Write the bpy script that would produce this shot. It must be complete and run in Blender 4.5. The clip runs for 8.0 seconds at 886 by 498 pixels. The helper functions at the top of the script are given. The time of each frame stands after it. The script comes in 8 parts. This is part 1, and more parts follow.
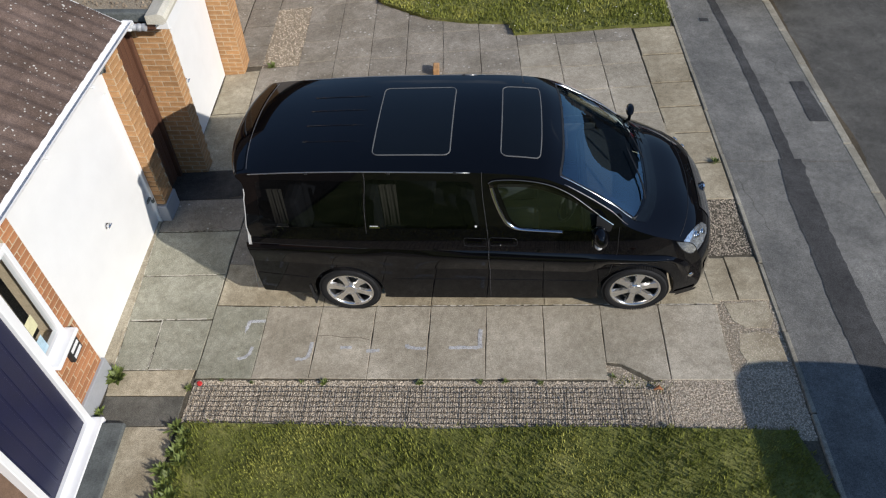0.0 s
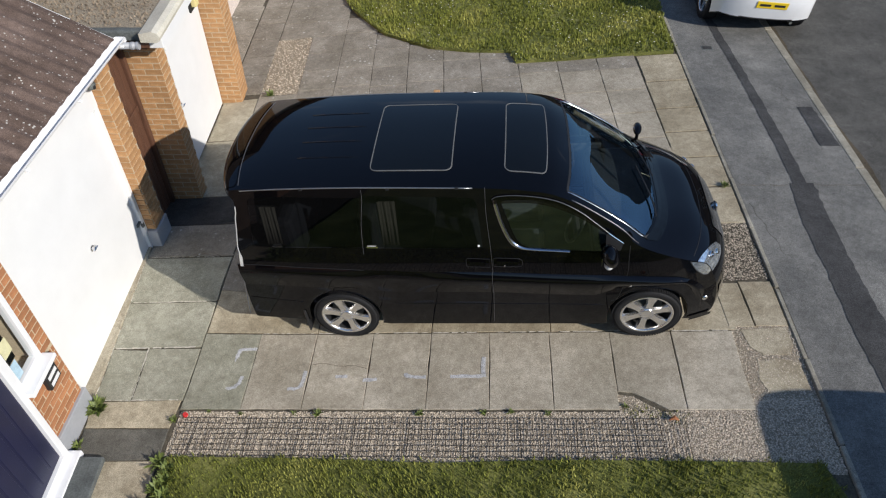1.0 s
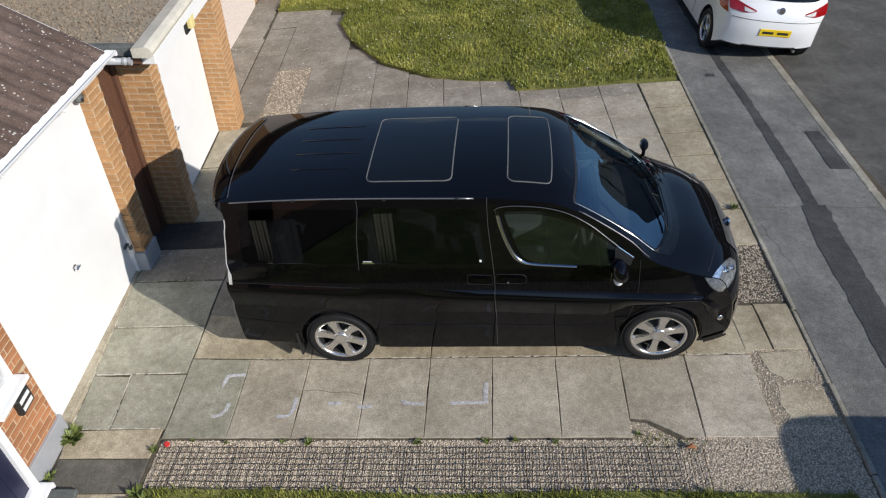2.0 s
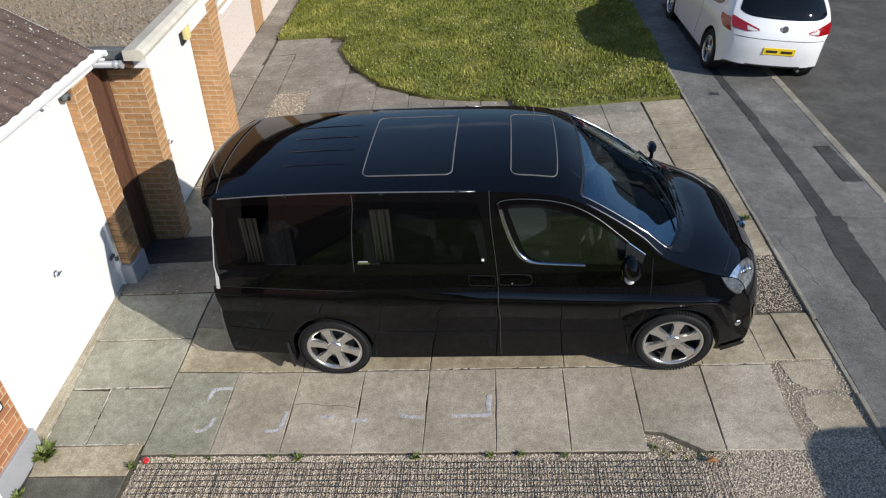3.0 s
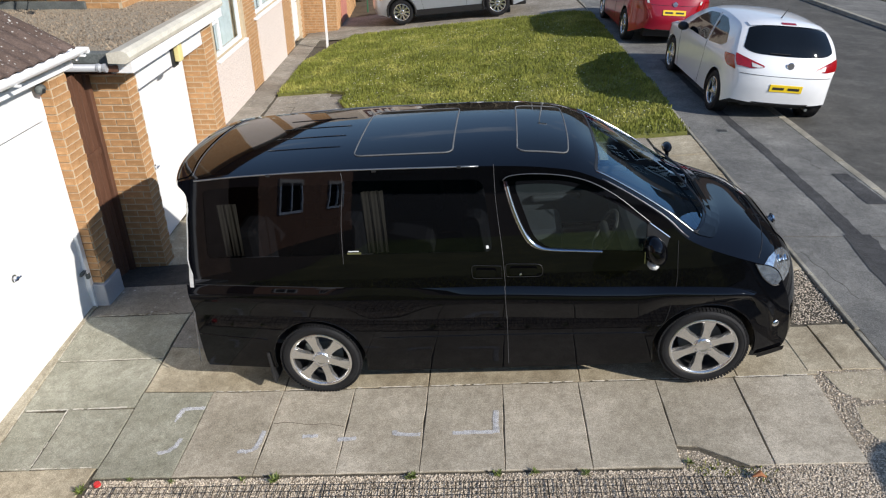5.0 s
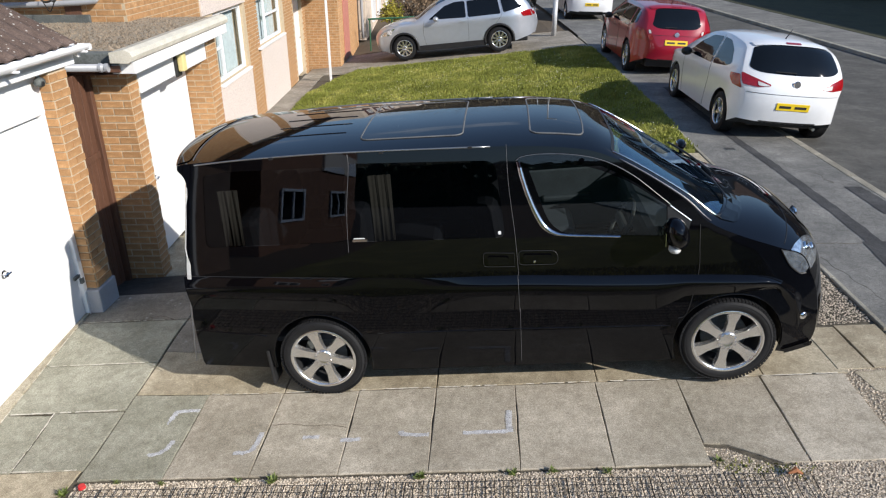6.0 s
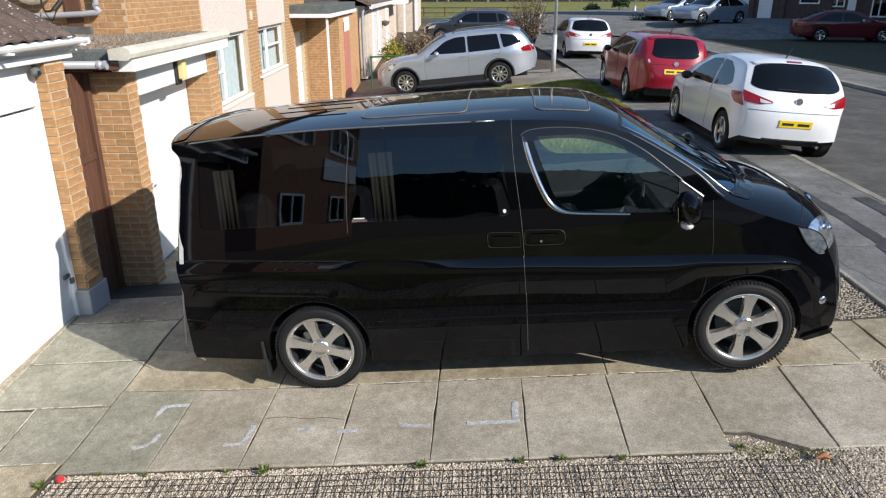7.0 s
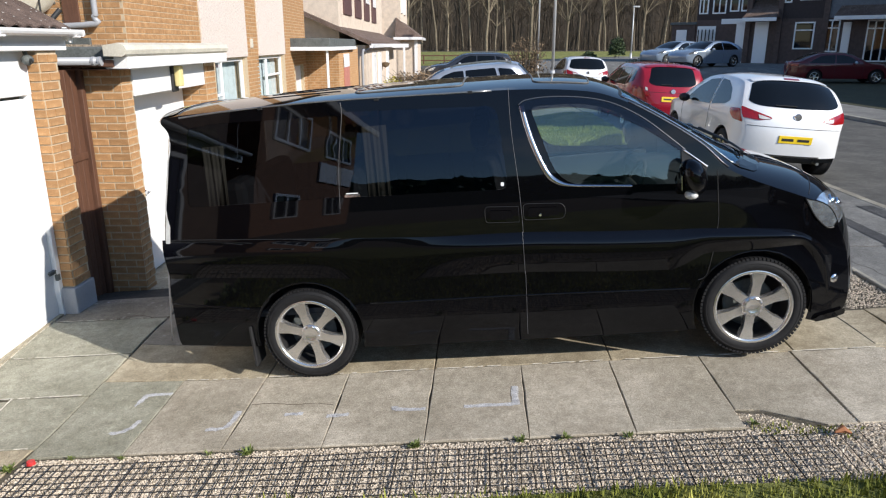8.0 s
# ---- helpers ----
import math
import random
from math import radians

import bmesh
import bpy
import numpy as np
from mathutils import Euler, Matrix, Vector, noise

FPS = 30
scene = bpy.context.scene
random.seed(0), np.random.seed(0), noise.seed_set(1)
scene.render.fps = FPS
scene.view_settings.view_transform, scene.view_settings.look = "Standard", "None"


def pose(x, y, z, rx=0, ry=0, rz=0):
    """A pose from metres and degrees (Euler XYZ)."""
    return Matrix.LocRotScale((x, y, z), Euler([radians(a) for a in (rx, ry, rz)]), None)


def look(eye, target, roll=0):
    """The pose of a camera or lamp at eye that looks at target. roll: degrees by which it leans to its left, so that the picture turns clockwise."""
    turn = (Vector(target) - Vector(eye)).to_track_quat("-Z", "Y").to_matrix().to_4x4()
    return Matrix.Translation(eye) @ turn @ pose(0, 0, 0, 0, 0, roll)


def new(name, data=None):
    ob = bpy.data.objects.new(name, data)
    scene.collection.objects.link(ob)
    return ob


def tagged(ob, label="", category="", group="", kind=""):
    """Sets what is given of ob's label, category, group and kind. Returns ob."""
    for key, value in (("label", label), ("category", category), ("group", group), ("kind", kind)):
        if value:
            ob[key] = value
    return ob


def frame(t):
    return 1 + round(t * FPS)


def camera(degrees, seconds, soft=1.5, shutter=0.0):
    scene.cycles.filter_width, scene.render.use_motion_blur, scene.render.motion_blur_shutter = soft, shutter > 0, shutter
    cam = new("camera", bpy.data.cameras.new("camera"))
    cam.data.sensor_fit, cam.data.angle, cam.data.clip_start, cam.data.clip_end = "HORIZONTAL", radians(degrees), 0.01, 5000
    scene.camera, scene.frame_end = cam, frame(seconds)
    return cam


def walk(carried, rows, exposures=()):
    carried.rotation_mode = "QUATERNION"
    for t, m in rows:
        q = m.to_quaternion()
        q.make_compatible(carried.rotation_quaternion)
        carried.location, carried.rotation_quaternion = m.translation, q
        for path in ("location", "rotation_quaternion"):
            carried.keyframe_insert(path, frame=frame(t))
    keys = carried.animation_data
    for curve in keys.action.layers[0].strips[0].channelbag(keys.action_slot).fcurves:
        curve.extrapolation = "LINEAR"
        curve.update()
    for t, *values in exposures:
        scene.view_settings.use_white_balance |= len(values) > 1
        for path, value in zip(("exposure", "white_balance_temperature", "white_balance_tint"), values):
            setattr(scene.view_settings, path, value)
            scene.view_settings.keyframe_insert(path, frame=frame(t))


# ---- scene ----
cam = camera(65.1, 8.0, soft=1.2)
METRES, EYE, TILT, LEAN, TURN = 3.68, 5.85, -46.2, 0.0, 0.0
ROWS = [
    (0.0, 0.0015, -0.045, 0.0306, 0.0, -1.84, 0.0),
    (0.5, 0.0, 0.0, 0.0, 0.0, 0.0, -0.0),
    (1.0, -0.0015, 0.045, -0.0306, -0.0, 1.84, 0.01),
    (1.5, -0.0018, 0.088, -0.0628, -0.01, 3.77, 0.01),
    (2.0, -0.0006, 0.1384, -0.1032, 0.01, 5.81, 0.01),
    (3.5, 0.0017, 0.2932, -0.2475, 0.07, 11.7, 0.06),
    (4.0, 0.0098, 0.344, -0.2908, 0.08, 13.69, 0.07),
    (4.5, 0.0081, 0.3971, -0.336, 0.11, 15.67, 0.12),
    (6.0, -0.018, 0.547, -0.4723, 0.11, 21.7, 0.09),
    (6.5, -0.0228, 0.5947, -0.5215, 0.09, 23.72, 0.07),
    (7.0, -0.0236, 0.6445, -0.5675, 0.08, 25.73, 0.06),
    (7.5, -0.018, 0.696, -0.6128, 0.07, 27.76, 0.07),
    (8.0, -0.0166, 0.745, -0.6612, 0.08, 29.74, 0.08),
]
walk(cam, [(t, pose(0, 0, EYE, TILT, LEAN, TURN) @ pose(METRES * x, METRES * y, METRES * z, 90 + pitch, roll, yaw)) for t, x, y, z, yaw, pitch, roll in ROWS], ((0.0, 0.08), (2.0, 0.15), (4.0, 0.3), (6.0, 0.4), (8.0, 0.46)))

# ---- light ----
SUN = Vector((1.43, -1.0, 1.0)).normalized()
world = bpy.data.worlds.new("sky")
scene.world = world
world.use_nodes = True
wn = world.node_tree
sky = wn.nodes.new("ShaderNodeTexSky")
sky.sky_type, sky.sun_disc = "NISHITA", False
sky.sun_elevation, sky.sun_rotation = math.asin(SUN.z), math.atan2(SUN.x, SUN.y)
sky.air_density, sky.dust_density, sky.ozone_density = 1.0, 0.1, 3.0
# broken cloud, thickest low in the sky
tc = wn.nodes.new("ShaderNodeTexCoord")
mp = wn.nodes.new("ShaderNodeMapping")
mp.inputs["Scale"].default_value = (1.2, 1.2, 5.0)
cl = wn.nodes.new("ShaderNodeTexNoise")
cl.inputs["Scale"].default_value, cl.inputs["Detail"].default_value, cl.inputs["Roughness"].default_value = 1.6, 6.0, 0.6
cr = wn.nodes.new("ShaderNodeValToRGB")
cr.color_ramp.elements[0].position, cr.color_ramp.elements[1].position = 0.56, 0.8
cm = wn.nodes.new("ShaderNodeMixRGB")
cm.inputs["Color2"].default_value = (7.4, 7.8, 8.4, 1)
wn.links.new(tc.outputs["Generated"], mp.inputs["Vector"])
wn.links.new(mp.outputs["Vector"], cl.inputs["Vector"])
sx = wn.nodes.new("ShaderNodeSeparateXYZ")
low = wn.nodes.new("ShaderNodeMapRange")
low.inputs["From Min"].default_value, low.inputs["From Max"].default_value = 0.1, 0.75
low.inputs["To Min"].default_value, low.inputs["To Max"].default_value = 0.075, -0.2
ad = wn.nodes.new("ShaderNodeMath")
wn.links.new(tc.outputs["Generated"], sx.inputs["Vector"])
wn.links.new(sx.outputs["Z"], low.inputs["Value"])
wn.links.new(cl.outputs["Fac"], ad.inputs[0])
wn.links.new(low.outputs["Result"], ad.inputs[1])
wn.links.new(ad.outputs["Value"], cr.inputs["Fac"])
wn.links.new(cr.outputs["Color"], cm.inputs["Fac"])
wn.links.new(sky.outputs["Color"], cm.inputs["Color1"])
bg = wn.nodes["Background"]
bg.inputs["Strength"].default_value = 0.126
wn.links.new(cm.outputs["Color"], bg.inputs["Color"])
sun = new("sun", bpy.data.lights.new("sun", "SUN"))
sun.data.energy, sun.data.angle, sun.data.color = 4.3, radians(0.55), (1.0, 0.945, 0.878)
sun.matrix_world = look(SUN * 50, (0, 0, 0))


# ---- materials ----
def mat(name, color, rough=0.6, metal=0.0, vary=0.15, scale=8.0, fine=60.0, bump=0.2, bump_scale=120.0, coat=0.0, spec=0.5, per=0.0, tint=None, island=False, stretch=None, blotch=0.5):
    """Principled surface with a coarse and a fine variation and a relief; per: how much single pieces differ; tint: the second colour."""
    m = bpy.data.materials.new(name)
    m.use_nodes = True
    t = m.node_tree
    p = t.nodes["Principled BSDF"]
    p.inputs["Roughness"].default_value, p.inputs["Metallic"].default_value = rough, metal
    p.inputs["Coat Weight"].default_value, p.inputs["Coat Roughness"].default_value = coat, 0.02
    p.inputs["Specular IOR Level"].default_value = spec
    co = t.nodes.new("ShaderNodeTexCoord").outputs["Object"]
    if stretch:
        mg = t.nodes.new("ShaderNodeMapping")
        mg.inputs["Scale"].default_value = stretch
        t.links.new(co, mg.inputs["Vector"])
        co = mg.outputs["Vector"]
    c = (*color, 1)
    dark = (*[v * (1 - vary) for v in color], 1)
    light = (*[min(1, v * (1 + vary)) for v in (tint or color)], 1)

    def tex(s, detail, w=0.0):
        n = t.nodes.new("ShaderNodeTexNoise")
        n.inputs["Scale"].default_value, n.inputs["Detail"].default_value, n.inputs["Roughness"].default_value = s, detail, 0.6
        t.links.new(co, n.inputs["Vector"])
        return n

    big, small = tex(scale, 5), tex(fine, 3)
    ramp = t.nodes.new("ShaderNodeValToRGB")
    e = ramp.color_ramp.elements
    e[0].position, e[1].position = 0.3, 0.72
    e[0].color, e[1].color = dark, light
    mid = e.new(blotch)
    mid.color = c
    t.links.new(big.outputs["Fac"], ramp.inputs["Fac"])
    mix = t.nodes.new("ShaderNodeMixRGB")
    mix.blend_type = "OVERLAY"
    mix.inputs["Fac"].default_value = min(1.0, vary * 2.2)
    t.links.new(ramp.outputs["Color"], mix.inputs["Color1"])
    t.links.new(small.outputs["Fac"], mix.inputs["Color2"])
    out = mix.outputs["Color"]
    if per:
        if island:
            rnd = t.nodes.new("ShaderNodeNewGeometry").outputs["Random Per Island"]
        else:
            rnd = t.nodes.new("ShaderNodeObjectInfo").outputs["Random"]
        mr = t.nodes.new("ShaderNodeMapRange")
        mr.inputs["To Min"].default_value, mr.inputs["To Max"].default_value = 1 - per, 1 + per
        t.links.new(rnd, mr.inputs["Value"])
        hs = t.nodes.new("ShaderNodeHueSaturation")
        t.links.new(mr.outputs["Result"], hs.inputs["Value"])
        t.links.new(out, hs.inputs["Color"])
        out = hs.outputs["Color"]
    t.links.new(out, p.inputs["Base Color"])
    if bump:
        b = t.nodes.new("ShaderNodeBump")
        b.inputs["Strength"].default_value, b.inputs["Distance"].default_value = bump, 0.01
        t.links.new(tex(bump_scale, 4).outputs["Fac"], b.inputs["Height"])
        t.links.new(b.outputs["Normal"], p.inputs["Normal"])
    return m


def paving(name, a, b, moss, per=0.08, lichen=0.0, grain=0.45, spot=11.0):
    """Weathered concrete paving: stains that run across the joints, sandy grain, pits, pale lichen spots."""
    m = bpy.data.materials.new(name)
    m.use_nodes = True
    t = m.node_tree
    p = t.nodes["Principled BSDF"]
    p.inputs["Roughness"].default_value, p.inputs["Specular IOR Level"].default_value = 0.9, 0.3
    pos = t.nodes.new("ShaderNodeNewGeometry").outputs["Position"]

    def tex(s, detail, rough=0.62):
        n = t.nodes.new("ShaderNodeTexNoise")
        n.inputs["Scale"].default_value, n.inputs["Detail"].default_value, n.inputs["Roughness"].default_value = s, detail, rough
        t.links.new(pos, n.inputs["Vector"])
        return n.outputs["Fac"]

    def ramp(fac, p0, p1, c0, c1):
        r = t.nodes.new("ShaderNodeValToRGB")
        r.color_ramp.elements[0].position, r.color_ramp.elements[1].position = p0, p1
        r.color_ramp.elements[0].color, r.color_ramp.elements[1].color = (*c0, 1), (*c1, 1)
        t.links.new(fac, r.inputs["Fac"])
        return r.outputs["Color"]

    def mix(kind, fac, c1, c2):
        n = t.nodes.new("ShaderNodeMixRGB")
        n.blend_type = kind
        if isinstance(fac, float):
            n.inputs["Fac"].default_value = fac
        else:
            t.links.new(fac, n.inputs["Fac"])
        for k, c in (("Color1", c1), ("Color2", c2)):
            if isinstance(c, tuple):
                n.inputs[k].default_value = (*c, 1)
            else:
                t.links.new(c, n.inputs[k])
        return n.outputs["Color"]

    base = ramp(tex(2.2, 8), 0.36, 0.66, a, b)
    base = mix("MIX", ramp(tex(0.9, 6, 0.7), 0.46, 0.66, (0, 0, 0), (0.75, 0.75, 0.75)), base, moss)
    base = mix("MULTIPLY", 0.6, base, ramp(tex(14, 6, 0.7), 0.3, 0.62, (0.6, 0.58, 0.55), (1.12, 1.12, 1.12)))
    base = mix("OVERLAY", grain, base, ramp(tex(75, 4, 0.7), 0.3, 0.7, (0.22, 0.22, 0.22), (0.78, 0.78, 0.78)))
    base = mix("OVERLAY", 0.7, base, ramp(tex(240, 3), 0.28, 0.74, (0.12, 0.12, 0.12), (0.9, 0.9, 0.9)))
    vo = t.nodes.new("ShaderNodeTexVoronoi")
    vo.inputs["Scale"].default_value = spot
    t.links.new(pos, vo.inputs["Vector"])
    if lichen:
        blot = t.nodes.new("ShaderNodeMath")
        blot.operation = "MULTIPLY_ADD"
        blot.inputs[1].default_value = 0.9
        t.links.new(tex(spot * 0.8, 5, 0.75), blot.inputs[0])
        sh = t.nodes.new("ShaderNodeMath")
        sh.operation = "SUBTRACT"
        sh.inputs[1].default_value = 0.46
        t.links.new(vo.outputs["Distance"], sh.inputs[0])
        t.links.new(sh.outputs["Value"], blot.inputs[2])
        spots = mix("MULTIPLY", 1.0, ramp(blot.outputs["Value"], 0.1, 0.17, (1, 1, 1), (0, 0, 0)), ramp(tex(3.0, 5), 0.44, 0.54, (0, 0, 0), (lichen, lichen, lichen)))
        base = mix("MIX", spots, base, (0.62, 0.6, 0.55))
    rnd = t.nodes.new("ShaderNodeObjectInfo").outputs["Random"]
    mr = t.nodes.new("ShaderNodeMapRange")
    mr.inputs["To Min"].default_value, mr.inputs["To Max"].default_value = 1 - per, 1 + per
    t.links.new(rnd, mr.inputs["Value"])
    hs = t.nodes.new("ShaderNodeHueSaturation")
    t.links.new(mr.outputs["Result"], hs.inputs["Value"])
    t.links.new(base, hs.inputs["Color"])
    t.links.new(hs.outputs["Color"], p.inputs["Base Color"])
    bu = t.nodes.new("ShaderNodeBump")
    bu.inputs["Strength"].default_value, bu.inputs["Distance"].default_value = 0.5, 0.006
    t.links.new(tex(120, 6, 0.7), bu.inputs["Height"])
    t.links.new(bu.outputs["Normal"], p.inputs["Normal"])
    return m


def glass(name, tint, gloss=(1, 1, 1), ior=1.6):
    """Thin pane: tinted see-through with a Fresnel gloss."""
    m = bpy.data.materials.new(name)
    m.use_nodes = True
    t = m.node_tree
    t.nodes.remove(t.nodes["Principled BSDF"])
    tr, gl, fr, mx = (t.nodes.new(k) for k in ("ShaderNodeBsdfTransparent", "ShaderNodeBsdfGlossy", "ShaderNodeFresnel", "ShaderNodeMixShader"))
    tr.inputs["Color"].default_value, gl.inputs["Color"].default_value = (*tint, 1), (*gloss, 1)
    gl.inputs["Roughness"].default_value = 0.0
    fr.inputs["IOR"].default_value = ior
    t.links.new(fr.outputs["Fac"], mx.inputs["Fac"])
    t.links.new(tr.outputs["BSDF"], mx.inputs[1])
    t.links.new(gl.outputs["BSDF"], mx.inputs[2])
    t.links.new(mx.outputs["Shader"], t.nodes["Material Output"].inputs["Surface"])
    return m


M_BLACK = mat("black_paint", (0.0022, 0.0022, 0.0028), 0.03, vary=0.1, bump=0.0, spec=0.5)
M_BLACK.node_tree.nodes["Principled BSDF"].inputs["IOR"].default_value = 1.41
M_BLACK.node_tree.nodes["Principled BSDF"].inputs["Specular Tint"].default_value = (0.88, 0.92, 1.0, 1)
M_WHITECAR = mat("white_paint_car", (0.78, 0.79, 0.8), 0.3, vary=0.02, bump=0.0, coat=1.0)
M_BLUESILVER = mat("blue_silver_paint", (0.26, 0.32, 0.4), 0.35, metal=0.5, vary=0.03, bump=0.0, coat=1.0)
M_RED = mat("red_paint", (0.3, 0.012, 0.028), 0.3, vary=0.05, bump=0.0, coat=1.0, spec=0.15)
M_MAROON = mat("maroon_paint", (0.09, 0.006, 0.012), 0.3, vary=0.05, bump=0.0, coat=1.0, spec=0.15)
M_SILVER = mat("silver_paint", (0.5, 0.53, 0.58), 0.35, metal=0.6, vary=0.03, bump=0.0, coat=1.0)
M_NAVYCAR = mat("dark_grey_paint", (0.03, 0.034, 0.045), 0.3, vary=0.05, bump=0.0, coat=1.0, spec=0.15)
M_TEAL = mat("dark_green_paint", (0.012, 0.03, 0.03), 0.3, vary=0.05, bump=0.0, coat=1.0, spec=0.15)
# van glass: gloss tinted blue so that the reflected sky looks bluer
M_PRIVACY = glass("privacy_glass", (0.12, 0.125, 0.13), (0.6, 0.74, 1.0), ior=1.5)
M_CLEAR = glass("clear_glass", (0.72, 0.84, 0.8), (0.72, 0.88, 1.0), ior=1.95)
M_SCREEN = glass("windscreen_glass", (0.7, 0.84, 0.78), (0.6, 0.82, 1.0), ior=2.6)
M_VISOR = glass("smoked_acrylic", (0.3, 0.25, 0.29), (0.8, 0.85, 1.0), ior=1.5)
M_PANE = glass("window_glass", (0.85, 0.9, 0.93), ior=1.2)
M_DARKGLASS = mat("dark_glass", (0.004, 0.005, 0.006), 0.03, vary=0.05, bump=0.0, spec=0.4)
M_CHROME = mat("chrome", (0.75, 0.75, 0.76), 0.12, metal=1.0, vary=0.04, bump=0.0)
M_RAIL = mat("rail_strip", (0.36, 0.36, 0.36), 0.3, metal=0.8, vary=0.1, bump=0.0)
M_TRIM = mat("dark_chrome", (0.5, 0.5, 0.53), 0.13, metal=1.0, vary=0.06, bump=0.0)
M_GAP = mat("panel_gap", (0.1, 0.1, 0.105), 0.5, vary=0.1, bump=0.0)
M_SEAL = mat("rubber_seal", (0.13, 0.13, 0.127), 0.7, vary=0.15, bump=0.0)
M_SEAM = mat("seam", (0.2, 0.2, 0.21), 0.35, metal=0.7, vary=0.1, bump=0.0)
M_ALLOY = mat("alloy", (0.72, 0.71, 0.69), 0.22, metal=0.9, vary=0.06, bump=0.0)
M_TYRE = mat("rubber", (0.014, 0.014, 0.015), 0.7, vary=0.25, bump=0.15, spec=0.3)
M_PLASTIC = mat("black_plastic", (0.015, 0.015, 0.016), 0.55, vary=0.2, bump=0.1)
M_INTERIOR = mat("grey_trim", (0.02, 0.024, 0.032), 0.7, vary=0.2, bump=0.1)
M_BEIGE = mat("beige_cloth", (0.15, 0.125, 0.09), 0.9, vary=0.15, bump=0.2)
M_CURTAIN = mat("curtain_cloth", (0.14, 0.135, 0.115), 0.9, vary=0.12, bump=0.1)
M_NET = mat("net_curtain", (0.5, 0.56, 0.56), 0.9, vary=0.1, bump=0.1)
M_LAMPGLASS = mat("headlamp_glass", (0.6, 0.65, 0.7), 0.14, metal=0.85, vary=0.5, scale=24, bump=0.12, bump_scale=20, coat=1.0)
M_PALELENS = mat("pale_lens", (0.6, 0.6, 0.58), 0.15, vary=0.15, bump=0.0, coat=1.0)
M_TAIL = mat("red_lens", (0.28, 0.004, 0.007), 0.12, vary=0.3, scale=30, bump=0.2, coat=1.0)
M_PLATE_Y = mat("yellow_plate", (0.8, 0.56, 0.02), 0.4, vary=0.04, bump=0.0)
M_INK = mat("ink", (0.02, 0.02, 0.02), 0.5, vary=0.05, bump=0.0)

M_BRICK = mat("brick", (0.46, 0.25, 0.108), 0.85, vary=0.2, scale=9, fine=160, bump=0.5, bump_scale=140, per=0.14, tint=(0.52, 0.31, 0.15))
M_BRICK_RED = mat("brick_red", (0.43, 0.19, 0.085), 0.85, vary=0.2, scale=9, fine=160, bump=0.5, bump_scale=140, per=0.18)
M_BRICKHOUSE = mat("brick_orange_far", (0.27, 0.13, 0.07), 0.85, vary=0.25, scale=5, fine=60, bump=0.4, bump_scale=90)
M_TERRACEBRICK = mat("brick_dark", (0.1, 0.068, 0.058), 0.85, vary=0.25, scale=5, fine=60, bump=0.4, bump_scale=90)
M_BROWNBRICK = mat("brick_brown", (0.2, 0.13, 0.09), 0.85, vary=0.25, scale=5, fine=60, bump=0.4, bump_scale=90)
M_MORTAR = mat("mortar", (0.54, 0.43, 0.29), 0.95, vary=0.12, scale=20, bump=0.3)
M_WHITE = mat("white_paint", (0.82, 0.82, 0.81), 0.5, vary=0.03, scale=3, bump=0.05)
M_UPVC = mat("white_upvc", (0.84, 0.84, 0.84), 0.3, vary=0.02, bump=0.0)
M_DASH = mat("pebbledash", (0.74, 0.64, 0.57), 0.95, vary=0.22, scale=30, fine=180, bump=1.0, bump_scale=160)
M_RENDER = mat("cream_render", (0.66, 0.55, 0.44), 0.95, vary=0.15, scale=4, fine=80, bump=0.5)
M_TILEROOF = paving("roof_tile", (0.11, 0.076, 0.06), (0.18, 0.13, 0.108), (0.095, 0.067, 0.054), 0.12, lichen=0.8, spot=24.0)
M_BROWNWOOD = mat("brown_board", (0.115, 0.052, 0.03), 0.6, vary=0.25, scale=5, fine=50, bump=0.3, stretch=(8, 8, 0.6))
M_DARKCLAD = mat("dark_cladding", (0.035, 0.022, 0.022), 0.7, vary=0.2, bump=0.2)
M_PURPLECLAD = mat("brown_cladding", (0.1, 0.05, 0.045), 0.7, vary=0.15, bump=0.2)
M_NAVY = mat("navy_door", (0.012, 0.014, 0.045), 0.35, vary=0.15, scale=4, bump=0.1, stretch=(30, 1, 1))
M_LEAD = mat("lead_grey", (0.11, 0.12, 0.115), 0.7, vary=0.3, scale=7, bump=0.3)
M_GREYPIPE = mat("grey_upvc", (0.36, 0.37, 0.39), 0.4, vary=0.06, bump=0.0)
M_COPING = mat("weathered_trim", (0.62, 0.58, 0.48), 0.6, vary=0.16, scale=4, bump=0.1)
M_CHIPS = mat("stone_chips", (0.33, 0.275, 0.2), 0.95, vary=0.35, scale=60, fine=200, bump=1.0, bump_scale=110, tint=(0.38, 0.31, 0.22))
M_YELLOW = mat("yellow_plastic", (0.78, 0.66, 0.3), 0.4, vary=0.05, bump=0.0)

M_SLAB = paving("paving_slab", (0.385, 0.338, 0.262), (0.535, 0.478, 0.382), (0.32, 0.285, 0.215), 0.09)
M_SLAB_D = paving("paving_slab_mossy", (0.29, 0.28, 0.215), (0.41, 0.395, 0.315), (0.22, 0.215, 0.155), 0.08)
M_SLAB_T = paving("paving_slab_tan", (0.34, 0.285, 0.195), (0.55, 0.48, 0.35), (0.27, 0.225, 0.15), 0.08)
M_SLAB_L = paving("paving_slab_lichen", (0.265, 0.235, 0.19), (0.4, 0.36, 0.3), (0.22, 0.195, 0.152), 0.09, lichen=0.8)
M_SLAB_K = paving("paving_slab_stained", (0.1, 0.095, 0.08), (0.17, 0.16, 0.135), (0.08, 0.078, 0.062), 0.08)
M_CONCRETE = paving("concrete", (0.36, 0.315, 0.23), (0.52, 0.465, 0.355), (0.28, 0.25, 0.175), 0.03)
